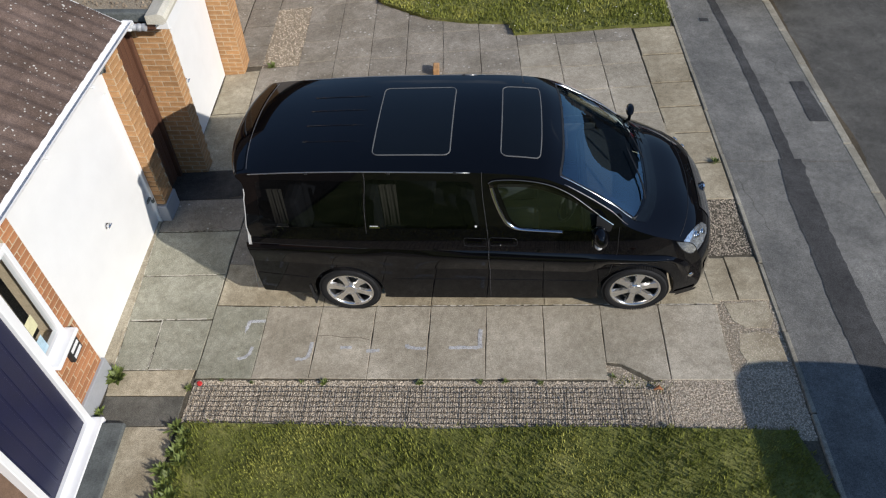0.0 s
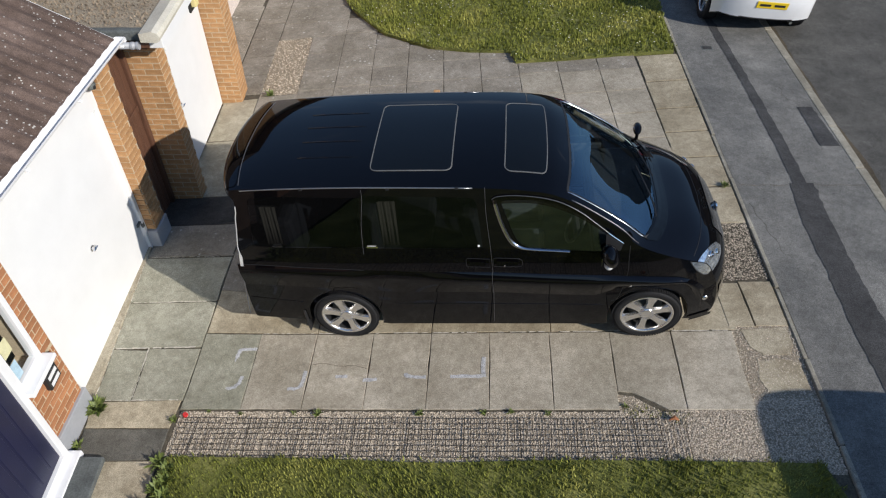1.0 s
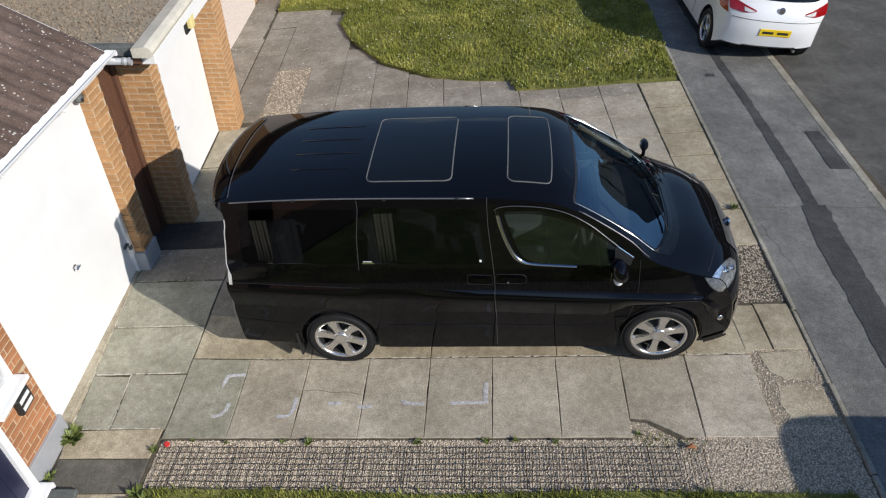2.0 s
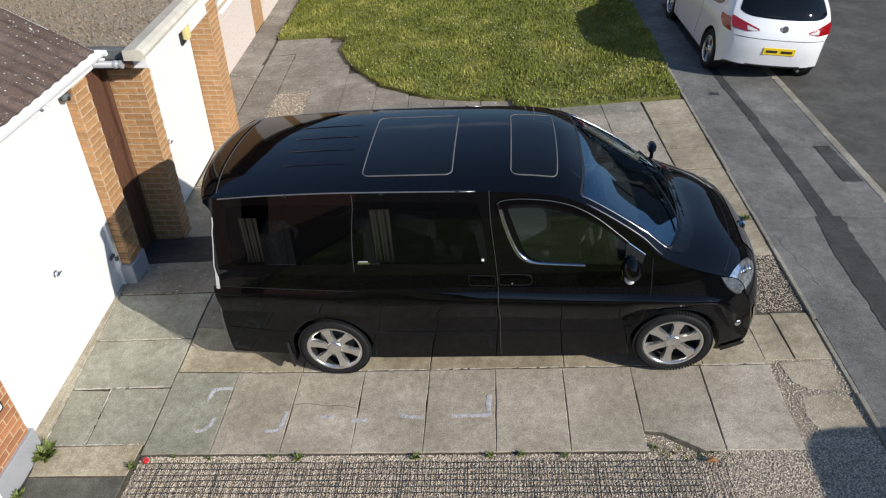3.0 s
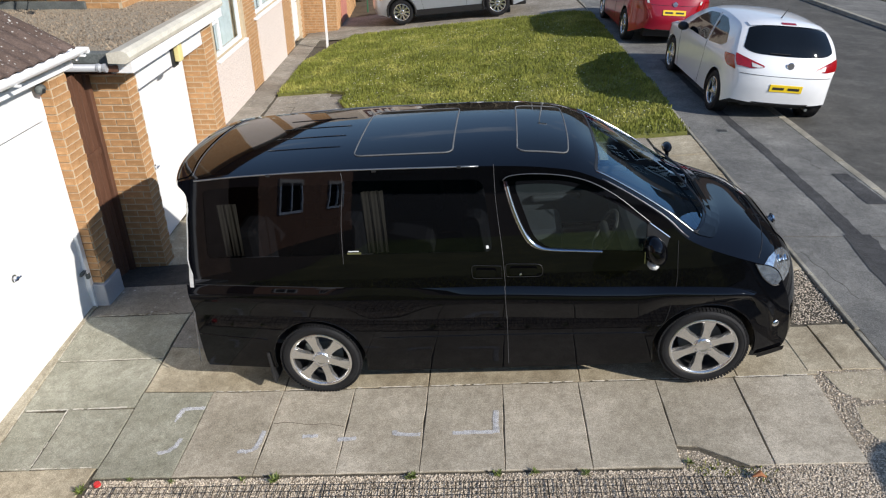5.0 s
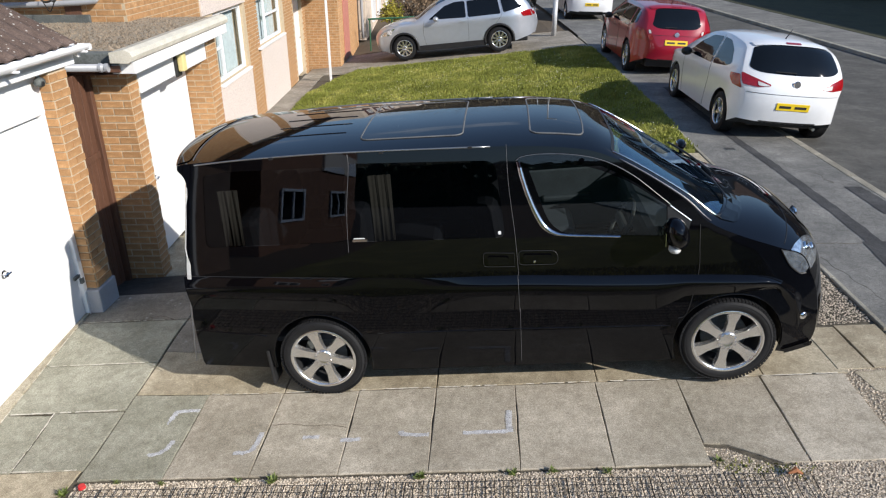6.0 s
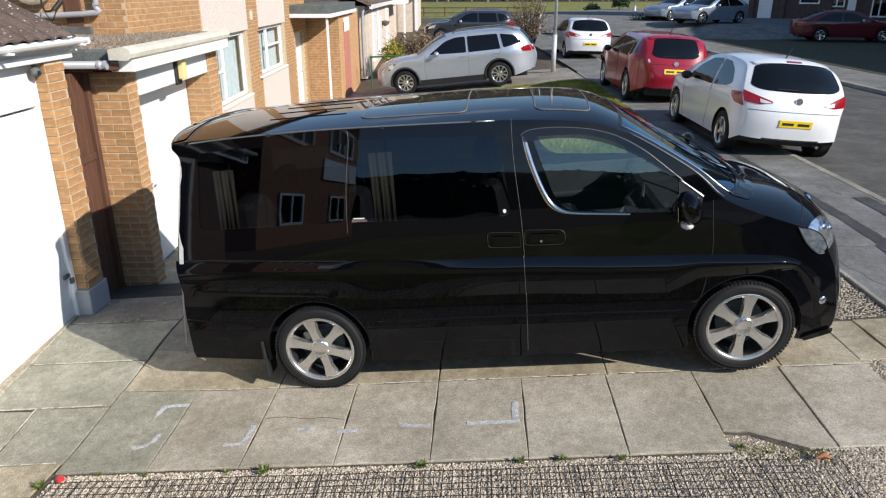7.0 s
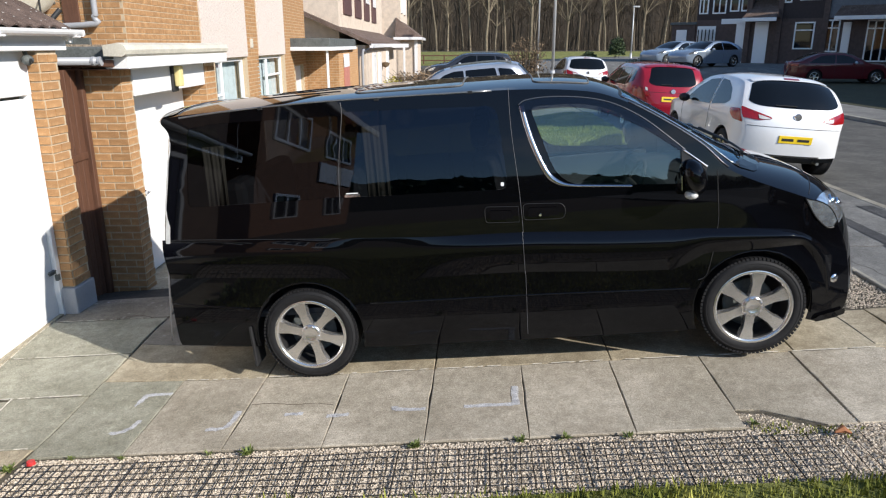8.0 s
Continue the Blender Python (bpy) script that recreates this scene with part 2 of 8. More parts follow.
M_SOIL = mat("soil", (0.1, 0.075, 0.048), 0.95, vary=0.35, scale=12, bump=0.8, bump_scale=60)
M_JOINT = mat("joint_sand", (0.1, 0.085, 0.06), 0.95, vary=0.35, scale=14, bump=0.6)
M_ROOFCHIP = mat("roof_chip", (0.3, 0.235, 0.165), 0.95, vary=0.25, scale=30, fine=200, bump=0.3, per=0.4, island=True)
M_GRAVEL = mat("gravel", (0.63, 0.54, 0.425), 0.9, vary=0.2, scale=30, fine=200, bump=0.3, per=0.36, island=True)
M_GRASS = mat("grass", (0.225, 0.245, 0.046), 0.75, vary=0.3, scale=1.2, fine=30, bump=0.0, per=0.32, island=True, tint=(0.35, 0.33, 0.09), spec=0.25)
# turf darkened so its colour carries the deep shade across the road
M_SHADETURF = mat("shade_turf", (0.05, 0.05, 0.022), 0.95, vary=0.3, scale=2.0, fine=60, bump=0.8, bump_scale=90)
M_DAISY = mat("daisy_petal", (0.75, 0.72, 0.55), 0.8, vary=0.2, bump=0.0, per=0.25, island=True)
M_TURF = mat("turf", (0.16, 0.17, 0.038), 0.95, vary=0.35, scale=2.0, fine=60, bump=1.0, bump_scale=90, tint=(0.22, 0.21, 0.065))
M_TARMAC = paving("black_tarmac", (0.045, 0.043, 0.04), (0.085, 0.08, 0.072), (0.035, 0.034, 0.03), 0.0, grain=0.9)
M_PAVE = paving("footway_asphalt", (0.145, 0.143, 0.134), (0.245, 0.24, 0.222), (0.115, 0.115, 0.11), 0.0, grain=0.6)
M_PATCH = paving("trench_asphalt", (0.045, 0.045, 0.046), (0.085, 0.085, 0.085), (0.05, 0.05, 0.05), 0.0, grain=0.9)
M_ROAD = paving("road_asphalt", (0.082, 0.08, 0.073), (0.135, 0.13, 0.118), (0.076, 0.073, 0.066), 0.0, grain=1.0)
M_GUTTER = paving("gutter_dirt", (0.075, 0.06, 0.042), (0.14, 0.115, 0.08), (0.06, 0.05, 0.034), 0.0, grain=0.9)
M_KERB = paving("kerb_stone", (0.26, 0.24, 0.195), (0.4, 0.375, 0.31), (0.2, 0.185, 0.14), 0.1)
M_WEED = mat("weed_leaf", (0.15, 0.19, 0.045), 0.6, vary=0.3, bump=0.0, per=0.3, island=True)
M_SHRUB = mat("shrub", (0.2, 0.14, 0.085), 0.9, vary=0.3, bump=0.0, per=0.4, island=True)
M_BUSH = mat("evergreen_leaf", (0.035, 0.06, 0.018), 0.7, vary=0.3, bump=0.0, per=0.4, island=True)
M_BARK = mat("bark", (0.21, 0.17, 0.115), 0.95, vary=0.35, scale=2, bump=0.3, per=0.35, island=True)
# twig and litter darkened for the dimness between the trunks
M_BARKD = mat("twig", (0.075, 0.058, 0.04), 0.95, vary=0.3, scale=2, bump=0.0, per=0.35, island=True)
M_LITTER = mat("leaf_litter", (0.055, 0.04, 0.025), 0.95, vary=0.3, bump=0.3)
M_POST = mat("galvanised", (0.55, 0.56, 0.56), 0.5, metal=0.3, vary=0.1, bump=0.05)
M_MARK = mat("chalk_paint", (0.66, 0.66, 0.67), 0.9, vary=0.3, scale=20, bump=0.2)
_t = M_MARK.node_tree
_n, _r, _x, _s = (_t.nodes.new(k) for k in ("ShaderNodeTexNoise", "ShaderNodeValToRGB", "ShaderNodeMixShader", "ShaderNodeBsdfTransparent"))
_n.inputs["Scale"].default_value, _n.inputs["Detail"].default_value = 70.0, 5.0
_r.color_ramp.elements[0].position, _r.color_ramp.elements[1].position = 0.34, 0.6
_t.links.new(_n.outputs["Fac"], _r.inputs["Fac"])
_t.links.new(_r.outputs["Color"], _x.inputs["Fac"])
_t.links.new(_s.outputs["BSDF"], _x.inputs[1])
_t.links.new(_t.nodes["Principled BSDF"].outputs["BSDF"], _x.inputs[2])
_t.links.new(_x.outputs["Shader"], _t.nodes["Material Output"].inputs["Surface"])
M_POINTING = mat("pale_pointing", (0.55, 0.51, 0.43), 0.95, vary=0.3, scale=14, bump=0.4)


# ---- mesh helpers ----
def obj(name, bm, material, parent=None, label="", smooth=False):
    me = bpy.data.meshes.new(name)
    if smooth:
        for f in bm.faces:
            f.smooth = True
    bm.to_mesh(me)
    bm.free()
    me.materials.append(material)
    ob = new(name, me)
    if parent:
        ob.parent = parent
    if label:
        ob["label"] = label
    return ob


def part(name, bm, material, parent, label="", smooth=False):
    return obj(name, bm, material, parent, label, smooth)


def thing(name, label, category, m=None, group="", kind=""):
    ob = tagged(new(name), label, category, group, kind)
    ob.empty_display_size = 0.2
    if m is not None:
        ob.matrix_basis = m
    return ob


def add_box(bm, x0, x1, y0, y1, z0, z1, bevel=0.0, m=None):
    r = bmesh.ops.create_cube(bm, size=1.0)
    vs = r["verts"]
    for v in vs:
        v.co = Vector((x0 + (v.co.x + 0.5) * (x1 - x0), y0 + (v.co.y + 0.5) * (y1 - y0), z0 + (v.co.z + 0.5) * (z1 - z0)))
    if bevel:
        es = list({e for v in vs for e in v.link_edges})
        out = bmesh.ops.bevel(bm, geom=es, offset=bevel, segments=1 if bevel < 0.012 else 2, affect="EDGES", profile=0.5)
        vs = list({v for f in out["faces"] for v in f.verts} | {v for v in vs if v.is_valid})
    if m is not None:
        bmesh.ops.transform(bm, matrix=m, verts=vs)
    return bm


def box(x0, x1, y0, y1, z0, z1, bevel=0.0, m=None):
    return add_box(bmesh.new(), min(x0, x1), max(x0, x1), min(y0, y1), max(y0, y1), min(z0, z1), max(z0, z1), bevel, m)


def add_tube(bm, path, radius, sides=8, cap=True):
    """A tube along a path; radius: one number or one for each point."""
    pts = [Vector(p) for p in path]
    rad = radius if hasattr(radius, "__len__") else [radius] * len(pts)
    rings = []
    side = None
    for i, p in enumerate(pts):
        d = (pts[min(i + 1, len(pts) - 1)] - pts[max(i - 1, 0)]).normalized()
        if side is None:
            side = d.cross(Vector((0, 0, 1)) if abs(d.z) < 0.9 else Vector((1, 0, 0))).normalized()
        side = (side - d * side.dot(d)).normalized()
        up = d.cross(side)
        rings.append([bm.verts.new(p + rad[i] * (math.cos(a) * side + math.sin(a) * up)) for a in [2 * math.pi * k / sides for k in range(sides)]])
    for a, b in zip(rings, rings[1:]):
        for k in range(sides):
            bm.faces.new((a[k], a[(k + 1) % sides], b[(k + 1) % sides], b[k]))
    if cap:
        bm.faces.new(rings[0][::-1])
        bm.faces.new(rings[-1])
    return bm


def tube(path, radius, sides=8):
    return add_tube(bmesh.new(), path, radius, sides)


def lathe(profile, segments=32, m=None, closed=False):
    """Turns a profile of (radius, height) round the y axis."""
    bm = bmesh.new()
    rings = []
    for k in range(segments):
        a = 2 * math.pi * k / segments
        rings.append([bm.verts.new((r * math.cos(a), h, r * math.sin(a))) for r, h in profile])
    n = len(profile)
    for k in range(segments):
        a, b = rings[k], rings[(k + 1) % segments]
        for i in range(n if closed else n - 1):
            bm.faces.new((a[i], a[(i + 1) % n], b[(i + 1) % n], b[i]))
    bmesh.ops.recalc_face_normals(bm, faces=bm.faces)
    if m is not None:
        bmesh.ops.transform(bm, matrix=m, verts=bm.verts)
    return bm


def smooth_path(pts, n=6, closed=False):
    """Catmull-Rom through the points, n steps a span."""
    P = [np.array(p, float) for p in pts]
    k = len(P)
    out = []
    for i in range(k if closed else k - 1):
        if closed:
            a, b, c, d = P[i - 1], P[i], P[(i + 1) % k], P[(i + 2) % k]
        else:
            a, b, c, d = P[max(i - 1, 0)], P[i], P[i + 1], P[min(i + 2, k - 1)]
        for s in range(n):
            t = s / n
            out.append(0.5 * (2 * b + (c - a) * t + (2 * a - 5 * b + 4 * c - d) * t * t + (3 * b - a - 3 * c + d) * t ** 3))
    if not closed:
        out.append(P[-1])
    return out


def rounded(poly, r, n=5):
    """A polygon with its corners rounded; r: one radius or one for each corner."""
    k = len(poly)
    rs = r if hasattr(r, "__len__") else [r] * k
    out = []
    for i in range(k):
        p, a, b = (np.array(poly[j % k], float) for j in (i, i - 1, i + 1))
        da, db = a - p, b - p
        la, lb = np.linalg.norm(da), np.linalg.norm(db)
        q = min(rs[i], la * 0.48, lb * 0.48)
        if q < 1e-4:
            out.append(p)
            continue
        s, e = p + da / la * q, p + db / lb * q
        for j in range(n + 1):
            t = j / n
            out.append((1 - t) ** 2 * s + 2 * t * (1 - t) * p + t * t * e)
    return [tuple(p) for p in out]


def inside(poly, x, y):
    c = False
    k = len(poly)
    for i in range(k):
        (x0, y0), (x1, y1) = poly[i], poly[i - 1]
        if (y0 > y) != (y1 > y) and x < (x1 - x0) * (y - y0) / (y1 - y0) + x0:
            c = not c
    return c


def sheet(outline, holes, step, place):
    """A sheet cut to an outline with holes in two dimensions, put into space by place(u, v)."""
    from mathutils.geometry import delaunay_2d_cdt
    vs, es = [], []
    rings = [outline, *holes]
    for ring in rings:
        dense = []
        for i in range(len(ring)):
            a, b = ring[i], ring[(i + 1) % len(ring)]
            n = max(1, int(math.dist(a, b) / (step * 1.2)))
            dense += [(a[0] + (b[0] - a[0]) * j / n, a[1] + (b[1] - a[1]) * j / n) for j in range(n)]
        s = len(vs)
        vs += dense
        es += [(s + i, s + (i + 1) % len(dense)) for i in range(len(dense))]
    edge = np.array(vs)
    us, ws = [p[0] for p in outline], [p[1] for p in outline]
    u = min(us) + step / 2
    while u < max(us):
        w = min(ws) + step / 2
        while w < max(ws):
            if inside(outline, u, w) and not any(inside(h, u, w) for h in holes) and np.min(np.abs(edge - (u, w)).max(axis=1)) > step * 0.45:
                vs.append((u, w))
            w += step
        u += step
    co, _, faces, *_ = delaunay_2d_cdt([Vector(p) for p in vs], es, [], 0, 1e-5)
    bm = bmesh.new()
    bv = [bm.verts.new(place(p[0], p[1])) for p in co]
    for f in faces:
        cx, cy = sum(co[i][0] for i in f) / len(f), sum(co[i][1] for i in f) / len(f)
        pts = [co[i] for i in f]
        area = abs(sum(pts[i - 1][0] * pts[i][1] - pts[i][0] * pts[i - 1][1] for i in range(len(pts)))) / 2
        if area < 0.004 * max((pts[i] - pts[i - 1]).length for i in range(len(pts))) ** 2:
            continue
        if inside(outline, cx, cy) and not any(inside(h, cx, cy) for h in holes):
            bm.faces.new([bv[i] for i in f])
    loose = [v for v in bm.verts if not v.link_faces]
    bmesh.ops.delete(bm, geom=loose, context="VERTS")
    return bm


def thicken(bm, d):
    """Gives a sheet the thickness d."""
    bmesh.ops.recalc_face_normals(bm, faces=bm.faces)
    bmesh.ops.solidify(bm, geom=bm.faces[:], thickness=d)
    return bm


def from_arrays(name, verts, faces, material, parent=None):
    me = bpy.data.meshes.new(name)
    me.from_pydata(verts, [], faces)
    me.materials.append(material)
    ob = new(name, me)
    if parent:
        ob.parent = parent
    return ob


# ---- ground ----
EDGE_Z, ROAD_Z = 0.29, 0.2


def gz(x, y):
    """Height of the ground: a drive that falls from the footway to the houses, raised before the first garage, level beyond."""
    west = float(np.interp(y, (-22, -6, 3.2, 4.5, 6, 8, 24, 40), (0.2, -0.25, -0.275, -0.262, -0.28, -0.36, -0.55, 0.15)))
    if x < -1.6 and 4.2 < y < 12:
        west += min(1.0, (-1.6 - x) / 0.9) * float(np.interp(y, (4.2, 5.05, 5.6, 6.35, 6.9, 7.6, 10, 12), (0.0, 0.062, 0.11, 0.125, 0.0, -0.06, -0.02, 0.0)))
    if x >= 3.5:
        return EDGE_Z
    if x <= -3.5:
        return west
    return west + (EDGE_Z - west) * (x + 3.5) / 7


def foot_x(y):
    return 3.42 + 0.036 * (y - 3.9) if y < 22 else 4.07


def kerb_x(y):
    return 5.16 + 0.02 * (y - 6.2) if y < 30 else 5.64


def draped(outline, holes, step, lift):
    return sheet(outline, holes, step, lambda u, v: (u, v, gz(u, v) + lift))


def ground_sheet():
    xs = [-400, -120, -40, -12, -3.5, -2.5, -1.6, 3.5, 12, 30, 80, 200, 400]
    ys = [-400, -100, -40, -22, -14, -6, 3, 4.2, 5.05, 5.6, 6.35, 6.9, 7.6, 10, 14, 24, 32, 40, 70, 110, 200, 500]
    bm = bmesh.new()
    g = [[bm.verts.new((x, y, gz(x, y) - (0.075 if x < 3.6 else 0.3))) for y in ys] for x in xs]
    for i in range(len(xs) - 1):
        for j in range(len(ys) - 1):
            bm.faces.new((g[i][j], g[i + 1][j], g[i + 1][j + 1], g[i][j + 1]))
    return tagged(obj("ground", bm, M_SOIL), "bare brown earth under and around the houses", "ground", kind="structure")


ground_sheet()
bed = tagged(obj("drive_bed", draped([(-3.5, 2.3), (3.42, 2.3), (3.62, 10.2), (2.0, 13.0), (-2.0, 14.4), (-3.4, 20.6), (-3.5, 20.6)], [], 0.3, -0.014), M_JOINT), "sandy joint filling under the paving", "paving bed", kind="structure")
tagged(obj("drive_bed", draped([(-4.1, 9.6), (-3.75, 9.6), (-3.75, 2.3), (-3.5, 2.3), (-3.5, 20.6), (-4.1, 20.6)], [], 0.3, -0.012), M_JOINT), "sandy joint filling beside the garages", "paving bed", kind="structure")

# the street
def strip(left, right, y0, y1, z, n=24, dz=0.0):
    bm = bmesh.new()
    rows = []
    for k in range(n + 1):
        y = y0 + (y1 - y0) * k / n
        rows.append([bm.verts.new((f(y), y, z + d)) for f, d in ((left, dz), (right, 0.0))])
    for a, b in zip(rows, rows[1:]):
        bm.faces.new((a[0], a[1], b[1], b[0]))
    return bm


tagged(obj("road", strip(lambda y: kerb_x(y) + 0.1, lambda y: 11.0, -40, 62, ROAD_Z, 40), M_ROAD), "worn grey asphalt residential road", "road", kind="structure")
tagged(obj("side_road", box(-60, 120, 62.0, 69, ROAD_Z - 0.2, ROAD_Z + 0.004), M_ROAD), "asphalt road crossing the end of the street", "road", kind="structure")
tagged(obj("pavement", strip(lambda y: foot_x(y) + 0.05, kerb_x, -40, 61.5, EDGE_Z, 40), M_PAVE), "grey asphalt footway with a repaired trench", "pavement", kind="structure")
far_pave = tagged(obj("pavement", box(11.15, 13.0, -40, 61.5, ROAD_Z - 0.1, EDGE_Z), M_PAVE), "asphalt footway on the far side of the road", "pavement", kind="structure")
# far gardens: the deep shade is put into the turf colour
tagged(obj("gardens", box(13.0, 90.0, -40, 61.5, 0.0, EDGE_Z + 0.01), M_SHADETURF), "front gardens across the road, deep shade in their turf colour", "lawn", kind="structure")
fb = bmesh.new()
fv = [fb.verts.new(p) for p in ((-140, 69, 0.0), (200, 69, 0.0), (200, 69, 0.27), (-140, 69, 0.27), (200, 96, 1.2), (-140, 96, 1.2), (200, 96, 0.0), (-140, 96, 0.0))]
for f in ((0, 1, 2, 3), (3, 2, 4, 5), (5, 4, 6, 7), (7, 6, 1, 0), (0, 3, 5, 7), (1, 6, 4, 2)):
    fb.faces.new([fv[i] for i in f])
tagged(obj("field", fb, M_TURF), "sunlit strip of mown grass before the wood", "grass field", kind="structure")
tagged(obj("woodland_floor", box(-140, 200, 96.0, 190.0, 0.0, 1.2), M_LITTER), "brown leaf litter under bare trees", "woodland floor", kind="structure")

# trench repairs in the footway
def ribbon(path, widths, lift, base):
    bm = bmesh.new()
    rows = []
    r = random.Random(len(path) * 7)
    for i in range(len(path) - 1):
        n = max(2, int(abs(path[i + 1][1] - path[i][1]) / 0.07))
        for k in range(n + (i == len(path) - 2)):
            f = k / n
            x, y, w = (u * (1 - f) + v * f for u, v in zip((*path[i], widths[i]), (*path[i + 1], widths[i + 1])))
            rows.append([bm.verts.new((x + s * (w / 2 + r.gauss(0, 0.007)), y, base + lift)) for s in (-1, 1)])
    for a, b in zip(rows, rows[1:]):
        bm.faces.new((a[0], a[1], b[1], b[0]))
    return bm


tagged(obj("trench_patch", ribbon([(4.5, 14.5), (4.42, 11.0), (4.43, 8.8), (4.4, 7.4), (4.36, 6.67)], [0.13, 0.13, 0.14, 0.16, 0.17], 0.005, EDGE_Z), M_PATCH), "dark narrow asphalt repair strip", "road patch", kind="structure")
tagged(obj("trench_patch", ribbon([(4.38, 6.67), (4.3, 6.0), (4.26, 5.2), (4.22, 4.2), (4.2, 2.0)], [0.3, 0.33, 0.33, 0.36, 0.36], 0.005, EDGE_Z), M_PATCH), "dark wide asphalt repair strip", "road patch", kind="structure")
tagged(obj("trench_patch", ribbon([(5.04, 8.35), (5.045, 7.95), (5.04, 7.43)], [0.2, 0.23, 0.25], 0.006, EDGE_Z), M_PATCH), "dark rectangular asphalt patch beside the kerb", "road patch", kind="structure")

cover = thing("service_cover", "small grey cast service cover in the footway", "service cover", pose(4.14, 10.03, EDGE_Z, 0, 0, -2))
part("frame", box(-0.085, 0.085, -0.065, 0.065, -0.02, 0.004, 0.004), M_LEAD, cover)
part("lid", box(-0.07, 0.07, -0.05, 0.05, -0.02, 0.007, 0.003), M_PATCH, cover)
tagged(obj("footway_joint", tube([(3.56 + 0.1 * k, 6.63 + 0.008 * math.sin(k * 2.1), EDGE_Z + 0.0005) for k in range(17)], 0.002, 4), M_SOIL), "thin crack across the footway asphalt", "crack", kind="structure")
tagged(obj("footway_crack", tube([(4.86 + 0.03 * math.sin(k * 1.3), 8.45 + 0.06 * k, EDGE_Z + 0.0005) for k in range(9)], 0.0016, 4), M_SOIL), "fine crack beside the patch", "crack", kind="structure")
tagged(obj("footway_crack", tube([(3.62 + 0.02 * math.sin(k * 1.7) + 0.012 * k, 6.3 - 0.08 * k, EDGE_Z + 0.0005) for k in range(12)], 0.0016, 4), M_SOIL), "fine crack along the footway edge", "crack", kind="structure")
DRT = random.Random(3)
dirt = bmesh.new()
prev = None
for k in range(150):
    y = 2.0 + 0.12 * k
    w = 0.05 + 0.09 * max(0, 0.5 + noise.noise(Vector((y * 0.9, 0, 4)))) + DRT.uniform(0, 0.02)
    edge_row = [dirt.verts.new((kerb_x(y) + d, y, ROAD_Z + 0.004)) for d in (0.12, 0.13 + w)]
    if prev:
        dirt.faces.new((prev[0], prev[1], edge_row[1], edge_row[0]))
    prev = edge_row
tagged(obj("gutter_dirt", dirt, M_GUTTER), "line of washed-in dirt beside the kerb", "road dirt", kind="structure")

kerb = thing("kerb", "line of worn concrete kerb stones along the road", "kerb", kind="structure")
for k in range(48):
    y0 = -4 + k * 0.915
    x0, x1 = kerb_x(y0), kerb_x(y0 + 0.91)
    part("kerb_stone", box(0, 0.125 + 0.006 * math.sin(k * 5.1), 0.004 * math.sin(k * 3.3), 0.905 - 0.006 * abs(math.sin(k * 2.2)), ROAD_Z - 0.1, EDGE_Z + 0.006, 0.015, Matrix.Translation((x0, y0, 0)) @ pose(0, 0, 0, 0, 0, -math.degrees((x1 - x0) / 0.91))), M_KERB, kerb)
kerb2 = tagged(obj("kerb", box(11.0, 11.15, -40, 61.5, 0.0, EDGE_Z + 0.005, 0.02), M_KERB), "concrete kerb on the far side of the road", "kerb", kind="structure")
edging = thing("edging", "thin concrete edging between drive and footway", "edging", kind="structure")
for k in range(22):
    y0 = 2.2 + k * 0.915
    x0, x1 = foot_x(y0), foot_x(y0 + 0.91)
    part("edging_stone", box(0, 0.05, 0, 0.905, EDGE_Z - 0.12, EDGE_Z + 0.008 + 0.008 * math.sin(k * 2.3), 0.008, Matrix.Translation((x0, y0, 0)) @ pose(0, 0, 0, 0, 0, -math.degrees((x1 - x0) / 0.91))), M_KERB, edging)


# ---- paving ----
RS = random.Random(5)


def slab(parent, corners, material, name="slab", lift=0.0, gap=0.003, chip=0.0):
    """One paving slab on four plan corners, with chamfered arrises and a slight tilt."""
    c = np.mean(np.array(corners), axis=0)
    q = []
    for p in corners:
        d = np.array(p) - c
        q.append(c + d * (1 - gap / max(0.05, np.linalg.norm(d))))
    n = len(q)
    tilt = [RS.uniform(-0.002, 0.002) for _ in range(n)]
    m = 7
    outline = []
    for i in range(n):
        a, b = np.array(q[i]), np.array(q[(i + 1) % n])
        for k in range(m):
            e = a + (b - a) * k / m
            w = 0.0 if k == 0 else abs(RS.gauss(0, 0.0028))
            outline.append(e + (c - e) / np.linalg.norm(c - e) * w)
    bm = bmesh.new()
    org = Vector((c[0], c[1], gz(*c)))
    rings = []
    for inset, dz in ((0, -0.05), (0, -0.004), (0.005, 0.0)):
        ring = []
        for i, p in enumerate(outline):
            d = p - c
            r = c + d * (1 - inset / np.linalg.norm(d))
            f = i % m / m
            ring.append(bm.verts.new(Vector((r[0], r[1], gz(*r) + lift + dz + tilt[i // m] * (1 - f) + tilt[(i // m + 1) % n] * f)) - org))
        rings.append(ring)
    for a, b in zip(rings, rings[1:]):
        for i in range(n * m):
            bm.faces.new((a[i], a[(i + 1) % (n * m)], b[(i + 1) % (n * m)], b[i]))
    bm.faces.new(rings[-1])
    bmesh.ops.recalc_face_normals(bm, faces=bm.faces)
    ob = part(name, bm, material, parent)
    ob.location = org
    return ob


YAW = radians(-3.0)
UX, VX = np.array((math.cos(YAW), math.sin(YAW))), np.array((-math.sin(YAW), math.cos(YAW)))
ORG = np.array((-2.57, 3.78))


def uv(u, v):
    return tuple(ORG + UX * u + VX * v)


def quad(u0, u1, v0, v1):
    return [uv(u0, v0), uv(u1, v0), uv(u1, v1), uv(u0, v1)]


